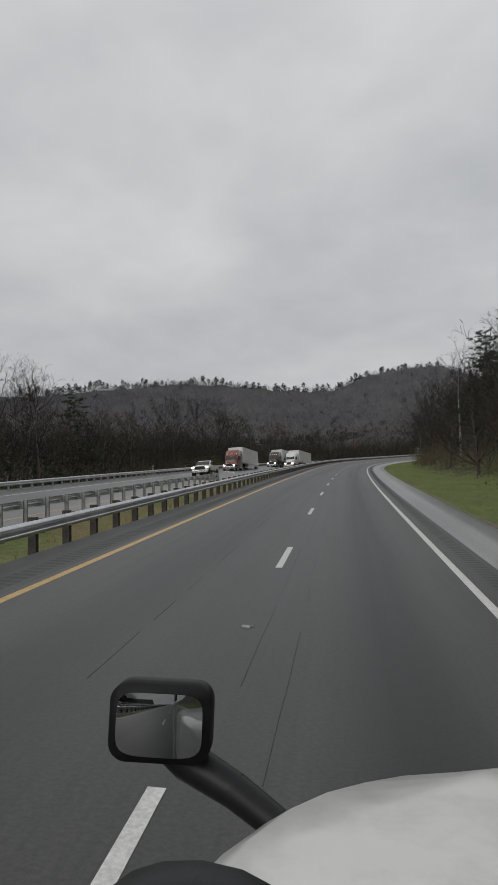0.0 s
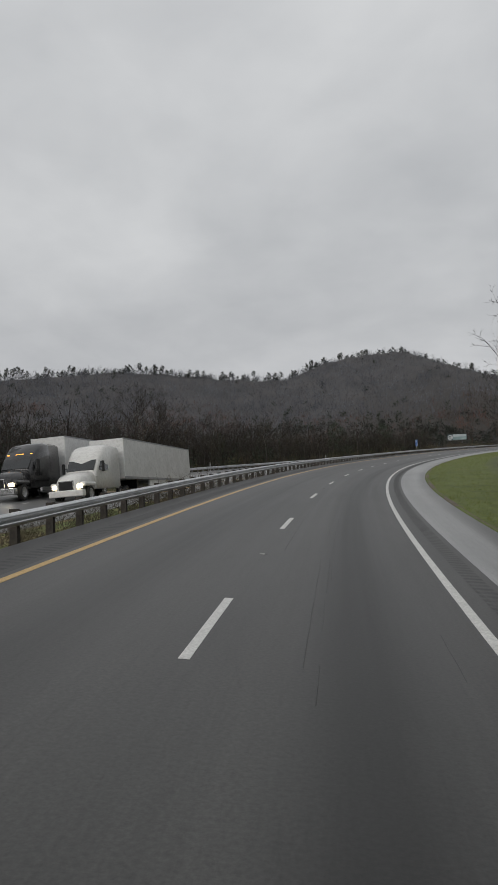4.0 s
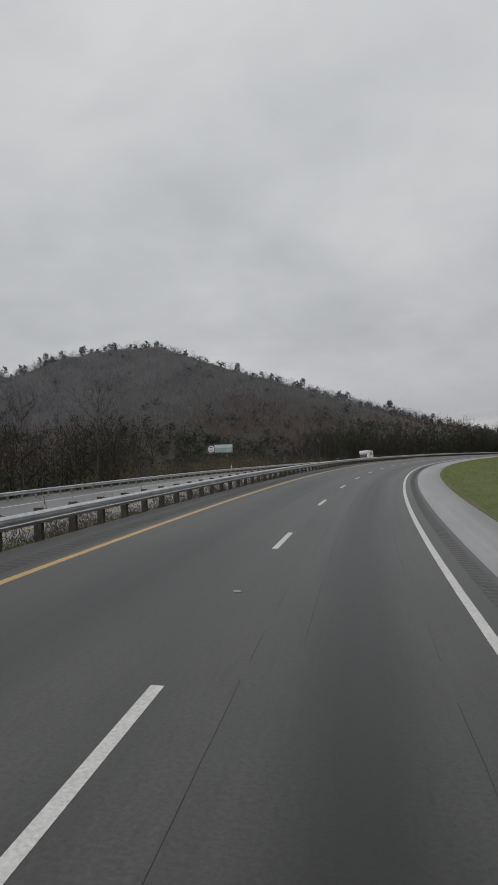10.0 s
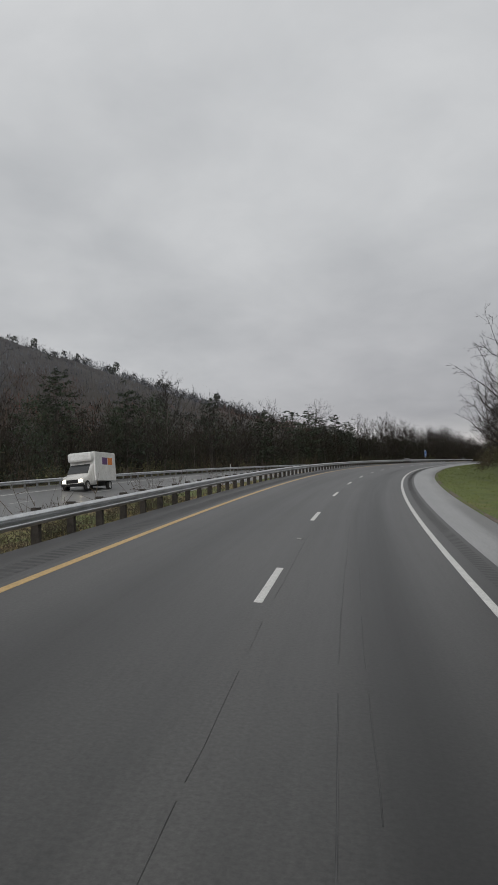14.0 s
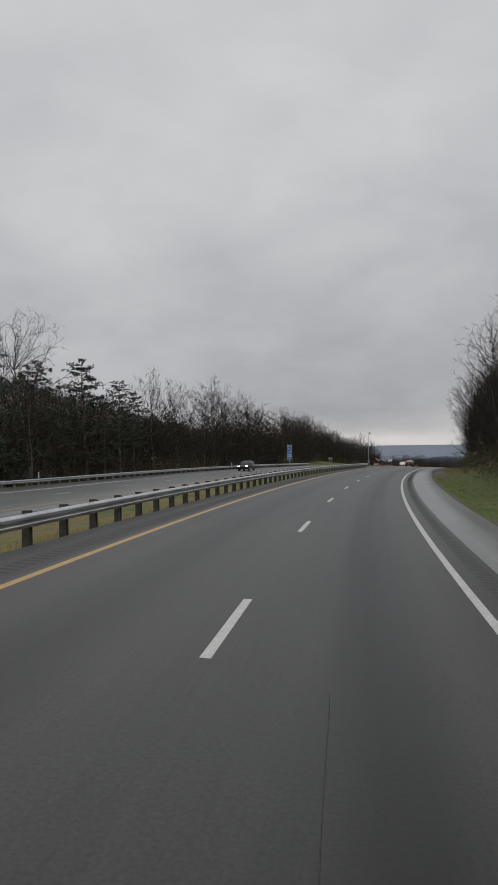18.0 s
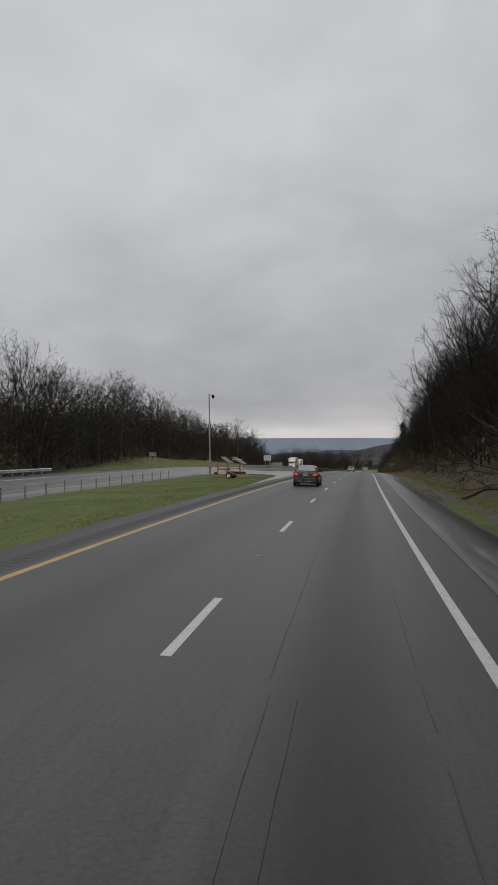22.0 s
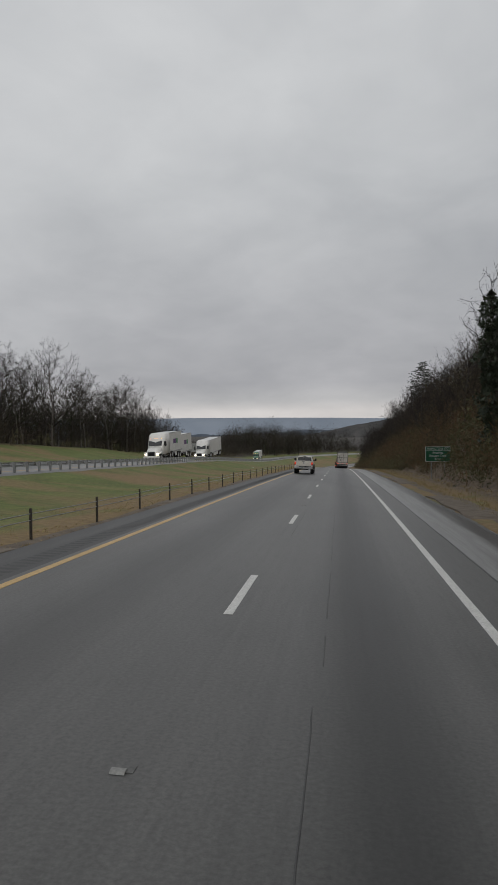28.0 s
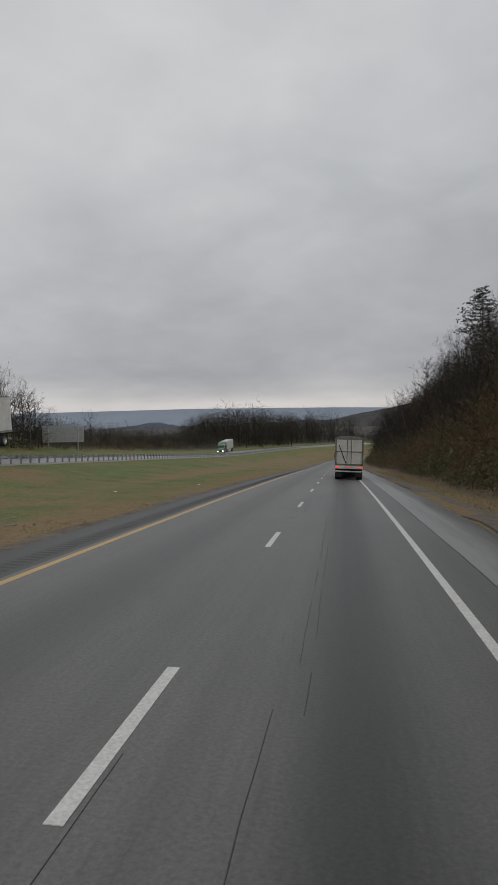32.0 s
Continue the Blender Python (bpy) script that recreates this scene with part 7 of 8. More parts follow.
def tractor(parent_name, label, m, mat, sleeper=True, day_lamps=True):
    """A bonneted road tractor; y forward, front bumper at y = 0, reaching back to y = -7.5."""
    t = tagged(new(parent_name), label, "truck")
    hood_ = []
    for y, w, z in ((-2.3, 0.98, 1.95), (-1.4, 0.92, 1.85), (-0.6, 0.8, 1.7), (-0.15, 0.7, 1.5), (-0.02, 0.62, 1.25)):
        hood_.append((y, [(w, 0.75), (w + 0.02, 1.15), (w, z - 0.3), (w * 0.88, z - 0.1), (w * 0.5, z), (0.001, z + 0.04)]))
    part("bonnet", loft("bonnet", hood_, mat), t)
    cab = []
    for y, w, z in ((-6.0 if sleeper else -4.3, 1.2, 3.75 if sleeper else 2.9), (-4.2, 1.2, 3.75 if sleeper else 2.9), (-3.6, 1.2, 3.6 if sleeper else 2.9), (-3.0, 1.15, 3.1 if sleeper else 2.85), (-2.65, 1.1, 2.75), (-2.15, 1.05, 1.95)):
        cab.append((y, [(w, 0.8), (w, 1.6), (w, min(z - 0.4, 2.6)), (w * 0.95, z - 0.15), (w * 0.75, z), (0.001, z + 0.05)]))
    part("cab", loft("cab", cab, mat), t)
    part("windscreen", quad("windscreen", [(-0.92, -2.17, 2.02), (0.92, -2.17, 2.02), (0.95, -2.66, 2.68), (-0.95, -2.66, 2.68)], "glass", 0.05), t)
    boxp("grille", t, -0.5, 0.5, -0.1, 0.04, 0.72, 1.35, "chrome", 0.03)
    boxp("grille_core", t, -0.44, 0.44, -0.08, 0.055, 0.78, 1.28, "black", 0.01)
    boxp("bumper", t, -1.15, 1.15, -0.35, 0.1, 0.35, 0.75, "chrome" if mat != "white_paint" else "white_paint", 0.06)
    for sd in (-1, 1):
        a, b = min(sd * 0.62, sd * 0.98), max(sd * 0.62, sd * 0.98)
        part("fender", loft_box("fender", sd * 0.72, sd * 1.2, -1.9, -0.25, 0.95, 1.25, mat, 0.12), t)
        part("head_lamp", box_mesh("head_lamp", a, b, -0.3, -0.08, 0.85, 1.08, M["head_lamp"], 0.04), t, "lit headlamp")
        part("side_window", quad("side_window", [(sd * 1.2, -3.9, 2.0), (sd * 1.18, -2.6, 2.0), (sd * 1.13, -2.9, 2.6), (sd * 1.16, -3.9, 2.6)], "glass", 0.03), t)
        boxp("door_mirror", t, min(sd * 1.3, sd * 1.48), max(sd * 1.3, sd * 1.48), -2.75, -2.62, 1.9, 2.6, "black", 0.04)
        boxp("mirror_arm", t, min(sd * 1.1, sd * 1.36), max(sd * 1.1, sd * 1.36), -2.72, -2.67, 2.2, 2.25, "black", 0.01)
        boxp("fuel_tank", t, min(sd * 0.75, sd * 1.2), max(sd * 0.75, sd * 1.2), -5.2, -3.4, 0.45, 1.0, "chrome", 0.15)
        wheel(t, sd * 1.02, -1.15, 0.5, 0.28, sd, "alloy", 2)
        for y in (-6.0, -7.25):
            wheel(t, sd * 0.95, y, 0.5, 0.55, sd, "alloy", 2)
    boxp("chassis", t, -0.45, 0.45, -7.8, -1.0, 0.65, 0.95, "black", 0.02)
    if day_lamps:
        for x in (-0.8, -0.2, 0.0, 0.2, 0.8):
            part("cab_lamp", box_mesh("cab_lamp", x - 0.07, x + 0.07, -3.0, -2.86, 2.98 if sleeper else 2.8, 3.04 if sleeper else 2.86, M["amber_lamp"], 0.01), t)
    t.matrix_world = m
    return t


def box_trailer(label, m, length=16.0, mat="trailer_white", mark=None):
    """A box semi-trailer; y forward, nose at y = 0."""
    t = tagged(new("semi_trailer"), label, "trailer")
    boxp("box", t, -1.3, 1.3, -length, 0, 1.15, 4.05, mat, 0.03)
    for sd in (-1, 1):
        boxp("top_rail", t, min(sd * 1.27, sd * 1.315), max(sd * 1.27, sd * 1.315), -length, 0, 3.97, 4.07, "steel_post", 0.006)
        boxp("bottom_rail", t, min(sd * 1.27, sd * 1.315), max(sd * 1.27, sd * 1.315), -length, 0, 1.12, 1.3, "steel_post", 0.006)
        boxp("side_skirt", t, min(sd * 1.2, sd * 1.26), max(sd * 1.2, sd * 1.26), -length + 4.6, -5, 0.5, 1.15, "trailer_white", 0.01)
        for y in (-length + 1.3, -length + 2.6):
            wheel(t, sd * 1.0, y, 0.5, 0.55, sd, "alloy", 2)
        if mark:
            for (y0, y1, z0, z1, c) in mark:
                part("side_mark", box_mesh("side_mark", min(sd * 1.3, sd * 1.308), max(sd * 1.3, sd * 1.308), y0, y1, z0, z1, M[c], 0.002), t)
    boxp("landing_gear", t, -0.9, 0.9, -3.4, -3.2, 0.5, 1.15, "black", 0.02)
    boxp("underride_bar", t, -1.2, 1.2, -length, -length + 0.12, 0.5, 0.65, "steel_post", 0.02)
    t.matrix_world = m
    return t


M["purple"] = two_tone("purple print", (0.09, 0.03, 0.14), (0.12, 0.05, 0.18), 4, 0.5)
M["green_mark"] = two_tone("green print", (0.05, 0.2, 0.08), (0.07, 0.26, 0.11), 4, 0.5)
M["orange_mark"] = two_tone("orange print", (0.6, 0.17, 0.02), (0.7, 0.22, 0.04), 4, 0.5)
M["grey_mark"] = two_tone("dark grey print", (0.05, 0.05, 0.055), (0.09, 0.09, 0.1), 4, 0.5)
TWO = lambda a: [(a, a + 1.7, 2.35, 3.05, "purple"), (a - 1.15, a - 0.1, 2.35, 3.05, "green_mark")]


def opp_pose(s, rel):
    return put(s, float(opp_u(s)) + rel, opp=True, turn=180)


sedan("dark grey-brown four-door saloon with lit red tail lamps", put(672.3, -1.58))
pickup("pearl white crew-cab pickup with empty black bed, lit lamps", put(856.8, -2.42))

tractor("truck_tractor", "maroon bonneted road tractor with lit headlamps", opp_pose(109, -1.83), "maroon_paint")
box_trailer("plain white box trailer behind the maroon tractor", opp_pose(115.5, -1.83), 15.5)
pickup("white pickup with lit headlamps on the opposite carriageway", opp_pose(77, 1.83), "white_paint", True)
tractor("truck_tractor", "black bonneted road tractor with amber roof lamps", opp_pose(150, -1.83), "black_paint")
box_trailer("white box trailer with a dark emblem behind the black tractor", opp_pose(156.5, -1.83), 16, mark=[(-5, -2.6, 2.3, 2.55, "grey_mark"), (-4.7, -2.9, 2.7, 3.0, "grey_mark")])
tractor("truck_tractor", "white bonneted road tractor with lit headlamps, box trailer behind", opp_pose(151.5, 1.9), "white_paint", True, False)
box_trailer("plain white box trailer behind the white tractor", opp_pose(158, 1.9), 16)
suv("black crossover with lit headlamps on the opposite carriageway", opp_pose(625, -1.5))
tractor("truck_tractor", "white road tractor pulling two short parcel trailers", opp_pose(872, 1.7), "white_paint", True)
box_trailer("short white parcel trailer with two coloured marks", opp_pose(878, 1.7), 8.6, mark=TWO(-4.6))
box_trailer("second short white parcel trailer with two coloured marks", opp_pose(887.6, 1.7), 8.6, mark=TWO(-4.6))
tractor("truck_tractor", "white sleeper road tractor on the upper carriageway", opp_pose(916, 1.7), "white_paint", True, False)
box_trailer("long plain white box trailer on the upper carriageway", opp_pose(922.5, 1.7), 15)
tractor("truck_tractor", "green road tractor coming down the opposite lanes", opp_pose(1105, -1.7), "green_paint", True)
box_trailer("white box trailer behind the green tractor", opp_pose(1111.5, -1.7), 14)


def parcel_van(label, m):
    """A step van with a high white box and short nose; y forward."""
    v = tagged(new("delivery_van"), label, "van")
    boxp("box", v, -1.1, 1.1, -5.6, -1.5, 0.75, 3.15, "trailer_white", 0.06)
    boxp("roof_fairing", v, -1.05, 1.05, -1.7, -0.9, 2.35, 3.1, "trailer_white", 0.2)
    cab = []
    for y, w, z in ((-1.8, 1.0, 2.2), (-1.2, 1.0, 2.2), (-0.8, 0.98, 1.75), (-0.45, 0.97, 1.35), (0.35, 0.9, 1.2), (0.5, 0.85, 0.95)):
        cab.append((y, [(w, 0.45), (w, 0.8), (w, z - 0.25), (w * 0.92, z - 0.05), (0.001, z)]))
    part("cab", loft("cab", cab, "white_paint"), v)
    part("windscreen", quad("windscreen", [(-0.88, -0.5, 1.4), (0.88, -0.5, 1.4), (0.85, -1.12, 2.1), (-0.85, -1.12, 2.1)], "glass", 0.04), v)
    boxp("grille", v, -0.5, 0.5, 0.4, 0.53, 0.62, 0.9, "black", 0.02)
    boxp("bumper", v, -0.95, 0.95, 0.4, 0.58, 0.38, 0.58, "black", 0.03)
    for sd in (-1, 1):
        part("head_lamp", box_mesh("head_lamp", min(sd * 0.55, sd * 0.86), max(sd * 0.55, sd * 0.86), 0.38, 0.53, 0.68, 0.9, M["head_lamp"], 0.03), v, "lit headlamp")
        for (y0, y1, c) in ((-3.9, -2.9, "purple"), (-4.9, -4.0, "orange_mark")):
            part("side_mark", box_mesh("side_mark", min(sd * 1.1, sd * 1.108), max(sd * 1.1, sd * 1.108), y0, y1, 2.1, 2.7, M[c], 0.002), v)
        for y in (-0.2, -4.4):
            wheel(v, sd * 0.88, y, 0.4, 0.28, sd, "alloy", 2)
    boxp("chassis", v, -0.5, 0.5, -5.4, 0.2, 0.4, 0.78, "black", 0.02)
    v.matrix_world = m


parcel_van("white box delivery van with two coloured marks and lit headlamps", opp_pose(452, -1.5))


def tipper(label, m):
    """Rear of a covered tipping semi-trailer, tailgate at y = 0; the tractor is ahead of it."""
    t = tagged(new("tipping_trailer"), label, "trailer")
    L_ = 10.5
    boxp("hopper", t, -1.27, 1.27, 0.04, L_, 1.3, 3.85, "trailer_grey", 0.03)
    for sd in (-1, 1):
        boxp("corner_post", t, min(sd * 1.17, sd * 1.31), max(sd * 1.17, sd * 1.31), -0.06, 0.12, 1.15, 3.95, "trailer_dim", 0.015)
        for k in range(9):
            y = 0.9 + k * 1.15
            boxp("side_rib", t, min(sd * 1.27, sd * 1.33), max(sd * 1.27, sd * 1.33), y, y + 0.09, 1.3, 3.85, "trailer_grey", 0.01)
        boxp("tailgate_panel", t, min(sd * 0.09, sd * 1.13), max(sd * 0.09, sd * 1.13), -0.02, 0.05, 1.45, 3.78, "trailer_grey", 0.02)
        boxp("tailgate_bar", t, min(sd * 0.16, sd * 0.22), max(sd * 0.16, sd * 0.22), -0.07, 0.0, 1.35, 3.85, "trailer_dim", 0.01)
        part("tail_lamp", box_mesh("tail_lamp", min(sd * 0.92, sd * 1.22), max(sd * 0.92, sd * 1.22), -0.12, -0.04, 1.06, 1.2, M["red_lamp"], 0.02), t, "lit red tail lamps")
        boxp("mud_flap", t, min(sd * 0.65, sd * 1.25), max(sd * 0.65, sd * 1.25), -0.05, -0.02, 0.25, 0.72, "black", 0.005, "pale-lettered black mud flap")
        for y in (0.75, 2.05):
            wheel(t, sd * 0.98, y, 0.5, 0.56, sd, "alloy", 2)
    for z in (1.36, 2.55, 3.72):
        boxp("cross_bar", t, -1.17, 1.17, -0.06, 0.0, z, z + 0.08, "trailer_dim", 0.01)
    me = quad("brace", [(-1.0, -0.05, 3.2), (-0.92, -0.05, 3.2), (-0.25, -0.05, 1.5), (-0.33, -0.05, 1.5)], "black", 0.02)
    part("brace", me, t)
    boxp("lamp_bar", t, -1.28, 1.28, -0.1, 0.05, 1.0, 1.3, "trailer_grey", 0.02)
    for x in (-0.16, 0.0, 0.16):
        part("marker_lamp", box_mesh("marker_lamp", x - 0.05, x + 0.05, -0.13, -0.09, 1.13, 1.19, M["red_lamp"], 0.01), t)
    boxp("underride_bar", t, -1.28, 1.28, -0.12, 0.02, 0.68, 0.82, "chrome", 0.02)
    tarp = [(y, [(1.33, 3.72), (1.32, 3.88), (0.8, 4.02), (0.001, 4.08)]) for y in (-0.05, 0.05, 5, L_)]
    part("tarp", loft("tarp", tarp, "tarp"), t, "grey roll tarp over the load")
    boxp("chassis", t, -0.5, 0.5, 0.2, L_ - 0.5, 0.85, 1.3, "black", 0.02)
    boxp("landing_gear", t, -0.8, 0.8, L_ - 3, L_ - 2.8, 0.0, 1.3, "black", 0.02)
    t.matrix_world = m
    return t


tipper("grey covered tipping trailer with ribbed sides and lit red lamps", put(948.0, 2.5))
tractor("truck_tractor", "dark road tractor in front of the tipping trailer", put(966.0, 2.5), "black_paint", False, False)


def lowloader(label, m):
    """A flatbed semi-trailer carrying a machine, tail at y = 0."""
    t = tagged(new("flatbed_trailer"), label, "trailer")
    boxp("deck", t, -1.27, 1.27, 0, 12, 1.2, 1.42, "black", 0.03)
    for sd in (-1, 1):
        part("tail_lamp", box_mesh("tail_lamp", min(sd * 0.8, sd * 1.2), max(sd * 0.8, sd * 1.2), -0.06, 0.02, 1.0, 1.16, M["red_lamp"], 0.02), t)
        for y in (0.9, 2.2):
            wheel(t, sd * 0.98, y, 0.5, 0.56, sd, "alloy", 2)
        boxp("landing_gear", t, min(sd * 0.6, sd * 0.8), max(sd * 0.6, sd * 0.8), 8.6, 8.8, 0, 1.25, "black", 0.02)
    boxp("bulkhead", t, -1.2, 1.2, 11.8, 11.95, 1.4, 2.6, "black", 0.02)
    t.matrix_world = m
    c = tagged(new("loaded_machine"), "dark machine chained on the flatbed with red lamps", "machine")
    boxp("body", c, -0.9, 0.9, 3.0, 7.5, 1.9, 2.9, "black_paint", 0.15)
    boxp("cab", c, -0.7, 0.7, 5.2, 6.9, 2.8, 3.7, "glass", 0.1)
    for sd in (-1, 1):
        for y in (3.6, 6.8):
            w_ = wheel(c, sd * 0.95, y, 0.45, 0.35, sd, "alloy", 2)
            w_.matrix_local = pose(sd * 0.95, y, 1.42 + 0.45, 0, 0, 0 if sd > 0 else 180)
        part("lamp", box_mesh("lamp", min(sd * 0.5, sd * 0.75), max(sd * 0.5, sd * 0.75), 2.95, 3.02, 2.2, 2.4, M["red_lamp"], 0.02), c)
    c.matrix_world = m


lowloader("black flatbed trailer with lit red lamps far down the lane", put(1062.0, 1.9))
tractor("truck_tractor", "red road tractor in front of the flatbed", put(1081.5, 1.9), "maroon_paint", False, False)


# our own lorry's bonnet and mirror, standing where the drive begins
def own_truck(m):
    t = tagged(new("truck_tractor"), "white road tractor with a rounded bonnet and black bonnet mirror", "truck")
    cx, secs = 0.66, []
    for y, w, z in ((0.3, 1.12, 1.630), (0.9, 1.1, 1.620), (1.2, 1.06, 1.610), (1.39, 1.0, 1.600), (1.525, 0.93, 1.595), (1.62, 0.85, 1.590), (1.694, 0.757, 1.585), (1.755, 0.66, 1.580), (1.80, 0.546, 1.575), (1.845, 0.354, 1.565), (1.875, 0.1, 1.540)):
        secs.append((y, [(w * 0.98, 0.7), (w, 1.0), (w, z - 0.14), (w * 0.985, z - 0.07), (w * 0.93, z - 0.035), (w * 0.6, z), (0.001, z + 0.012)]))
    b = part("bonnet", loft("bonnet", secs, "white_paint"), t, "white rounded bonnet")
    b.matrix_local = pose(cx, 0, 0)
    br = loft("bonnet_crease", [(y, [(0.02, z), (0.001, z + 0.012)]) for y, z in ((0.6, 1.635), (1.1, 1.625), (1.6, 1.6))], "white_paint")
    part("bonnet_crease", br, t).matrix_local = pose(cx + 0.12, 0, 0)
    boxp("bumper", t, cx - 0.95, cx + 0.95, 1.2, 1.75, 0.35, 0.72, "chrome", 0.08)
    boxp("chassis", t, cx - 0.45, cx + 0.45, -3.0, 1.2, 0.55, 0.9, "black", 0.02)
    for sd in (-1, 1):
        wheel(t, cx + sd * 0.98, 0.55, 0.5, 0.28, sd, "alloy", 2)
    boxp("cab_side", t, -0.5, -0.45, -3.0, 0.1, 0.6, 1.7, "white_paint", 0.02, "white door side of the cab")
    boxp("door_window", t, -0.49, -0.46, -1.3, 0.0, 1.72, 2.5, "black", 0.01)
    boxp("cab_wall", t, -0.5, -0.45, -3.0, -1.35, 1.7, 2.7, "white_paint", 0.02)
    # mirror: shell, glass and stalk
    mm = pose(-0.55, 1.75, 1.622, 0, 0, 0) @ pose(0, 0, 0, -5.5, 0, 3.5)
    bm = bmesh.new()
    box_bm(bm, -0.128, 0.128, 0.0, 0.11, -0.095, 0.095)
    bmesh.ops.bevel(bm, geom=[e for e in bm.edges if abs(e.verts[0].co.y - e.verts[1].co.y) > 0.05], offset=0.045, segments=6, affect="EDGES", profile=0.5)
    bmesh.ops.bevel(bm, geom=[e for e in bm.edges if min(v.co.y for v in e.verts) > 0.1], offset=0.04, segments=4, affect="EDGES", profile=0.5)
    sh = part("mirror_shell", bm_mesh("mirror_shell", bm, M["black"], True), t, "black mirror shell")
    sh.matrix_local = mm
    mg = Mat("mirror glass", 0.02, 1.0)
    mg.color((0.2, 0.21, 0.21))
    # bulging glass with rounded corners
    V, F, n, rings = [(0, -0.02, 0)], [], 48, 10
    for k in range(1, rings + 1):
        for q in range(n):
            a = 2 * math.pi * q / n
            c, s_ = math.cos(a), math.sin(a)
            e = 1 / (abs(c) ** 5 + abs(s_) ** 5) ** 0.2 * k / rings
            x, z = 0.108 * c * e, 0.076 * s_ * e
            V.append((x, -0.02 + (x * x + z * z) / 1.4, z))
    F += [(0, 1 + (q + 1) % n, 1 + q) for q in range(n)]
    F += [(1 + k * n + q, 1 + k * n + (q + 1) % n, 1 + (k + 1) * n + (q + 1) % n, 1 + (k + 1) * n + q) for k in range(rings - 1) for q in range(n)]
    part("mirror_glass", mesh_of("mirror_glass", V, F, mg.m, None, True), sh, "bulging mirror glass")
    arm = tubes("mirror_stalk", [((-0.6, 1.86, 1.53), (-0.5, 1.84, 1.5), 0.02, 0.05), ((-0.5, 1.84, 1.5), (-0.36, 1.78, 1.46), 0.05, 0.043), ((-0.36, 1.78, 1.46), (-0.2, 1.68, 1.41), 0.043, 0.036), ((-0.2, 1.68, 1.41), (-0.02, 1.52, 1.34), 0.036, 0.03)], M["black"], 14)
    arm.polygons.foreach_set("use_smooth", np.ones(len(arm.polygons), bool))
    part("mirror_stalk", arm, t, "black mirror stalk")
    cowl = loft("cowl", [(y, [(w, 1.981 - 0.1), (w, 1.981), (w * 0.93, 1.981 + h * 0.4), (w * 0.72, 1.981 + h * 0.7), (w * 0.4, 1.981 + h * 0.92), (0.001, 1.981 + h)]) for y, w, h in ((0.44, 0.05, 0.02), (0.47, 0.07, 0.042), (0.5, 0.076, 0.05), (0.54, 0.07, 0.042), (0.57, 0.05, 0.02))], "black")
    part("cowl", cowl, t, "black rounded top of the dashboard").matrix_local = pose(-0.205, 0, 0)
    t.matrix_world = m


own_truck(put(-4.67, 1.30))

# ---- signs, barriers and roadside equipment ----


def text_mesh(words, size, mat):
    cu = bpy.data.curves.new("letters", "FONT")
    cu.body, cu.size, cu.align_x, cu.align_y, cu.extrude = words, size, "CENTER", "CENTER", 0.002
    cu.resolution_u = 3
    ob = bpy.data.objects.new("letters", cu)
    scene.collection.objects.link(ob)
    me = bpy.data.meshes.new_from_object(ob.evaluated_get(bpy.context.evaluated_depsgraph_get()))
    bpy.data.objects.remove(ob)
    me.materials.append(M[mat]) if not me.materials else None
    return me


M["sign_blue"] = two_tone("blue sign sheeting", (0.02, 0.1, 0.36), (0.03, 0.13, 0.42), 3, 0.4)
M["sign_green"] = two_tone("green sign sheeting", (0.004, 0.075, 0.035), (0.008, 0.1, 0.05), 3, 0.4)
M["sign_white"] = two_tone("white sign sheeting", (0.62, 0.63, 0.62), (0.75, 0.76, 0.75), 3, 0.4)
M["sign_black"] = two_tone("black sign print", (0.02, 0.02, 0.02), (0.04, 0.04, 0.04), 3, 0.5)
M["sign_back"] = two_tone("dull aluminium", (0.3, 0.31, 0.31), (0.42, 0.43, 0.43), 2, 0.5, 0.5)


def letter(parent, words, size, z, mat="sign_white", x=0.0, y=-0.016):
    ob = part("lettering", text_mesh(words, size, mat), parent)
    ob.matrix_local = pose(x, y, z, 90, 0, 0)
    return ob


def mile_sign(s, tenth):
    t = tagged(new("mile_marker"), "blue milepost sign with white lettering on a thin steel post", "road sign", "mile markers in the median")
    W_, H_, z0 = 0.46, 1.5, 1.75
    boxp("panel", t, -W_ / 2, W_ / 2, -0.012, 0.006, z0, z0 + H_, "sign_white", 0.004)
    boxp("field", t, -W_ / 2 + 0.015, W_ / 2 - 0.015, -0.015, -0.008, z0 + 0.36, z0 + H_ - 0.015, "sign_blue", 0.002)
    boxp("field", t, -W_ / 2 + 0.015, W_ / 2 - 0.015, -0.015, -0.008, z0 + 0.015, z0 + 0.33, "sign_blue", 0.002)
    boxp("post", t, -0.03, 0.03, 0.006, 0.05, -1.5, z0 + H_ - 0.1, "steel_post", 0.004)
    letter(t, "EAST", 0.17, z0 + 1.37)
    letter(t, "24", 0.21, z0 + 1.08)
    letter(t, "MILE", 0.17, z0 + 0.8)
    letter(t, "166", 0.22, z0 + 0.53)
    letter(t, tenth, 0.25, z0 + 0.17)
    x, y = xy(s, -7.4)
    t.matrix_world = pose(float(x), float(y), float(deck(s, -5.4)) - 0.3, 0, 0, heading(s) + 4)


mile_sign(279, "2")
mile_sign(581.2, ".4")


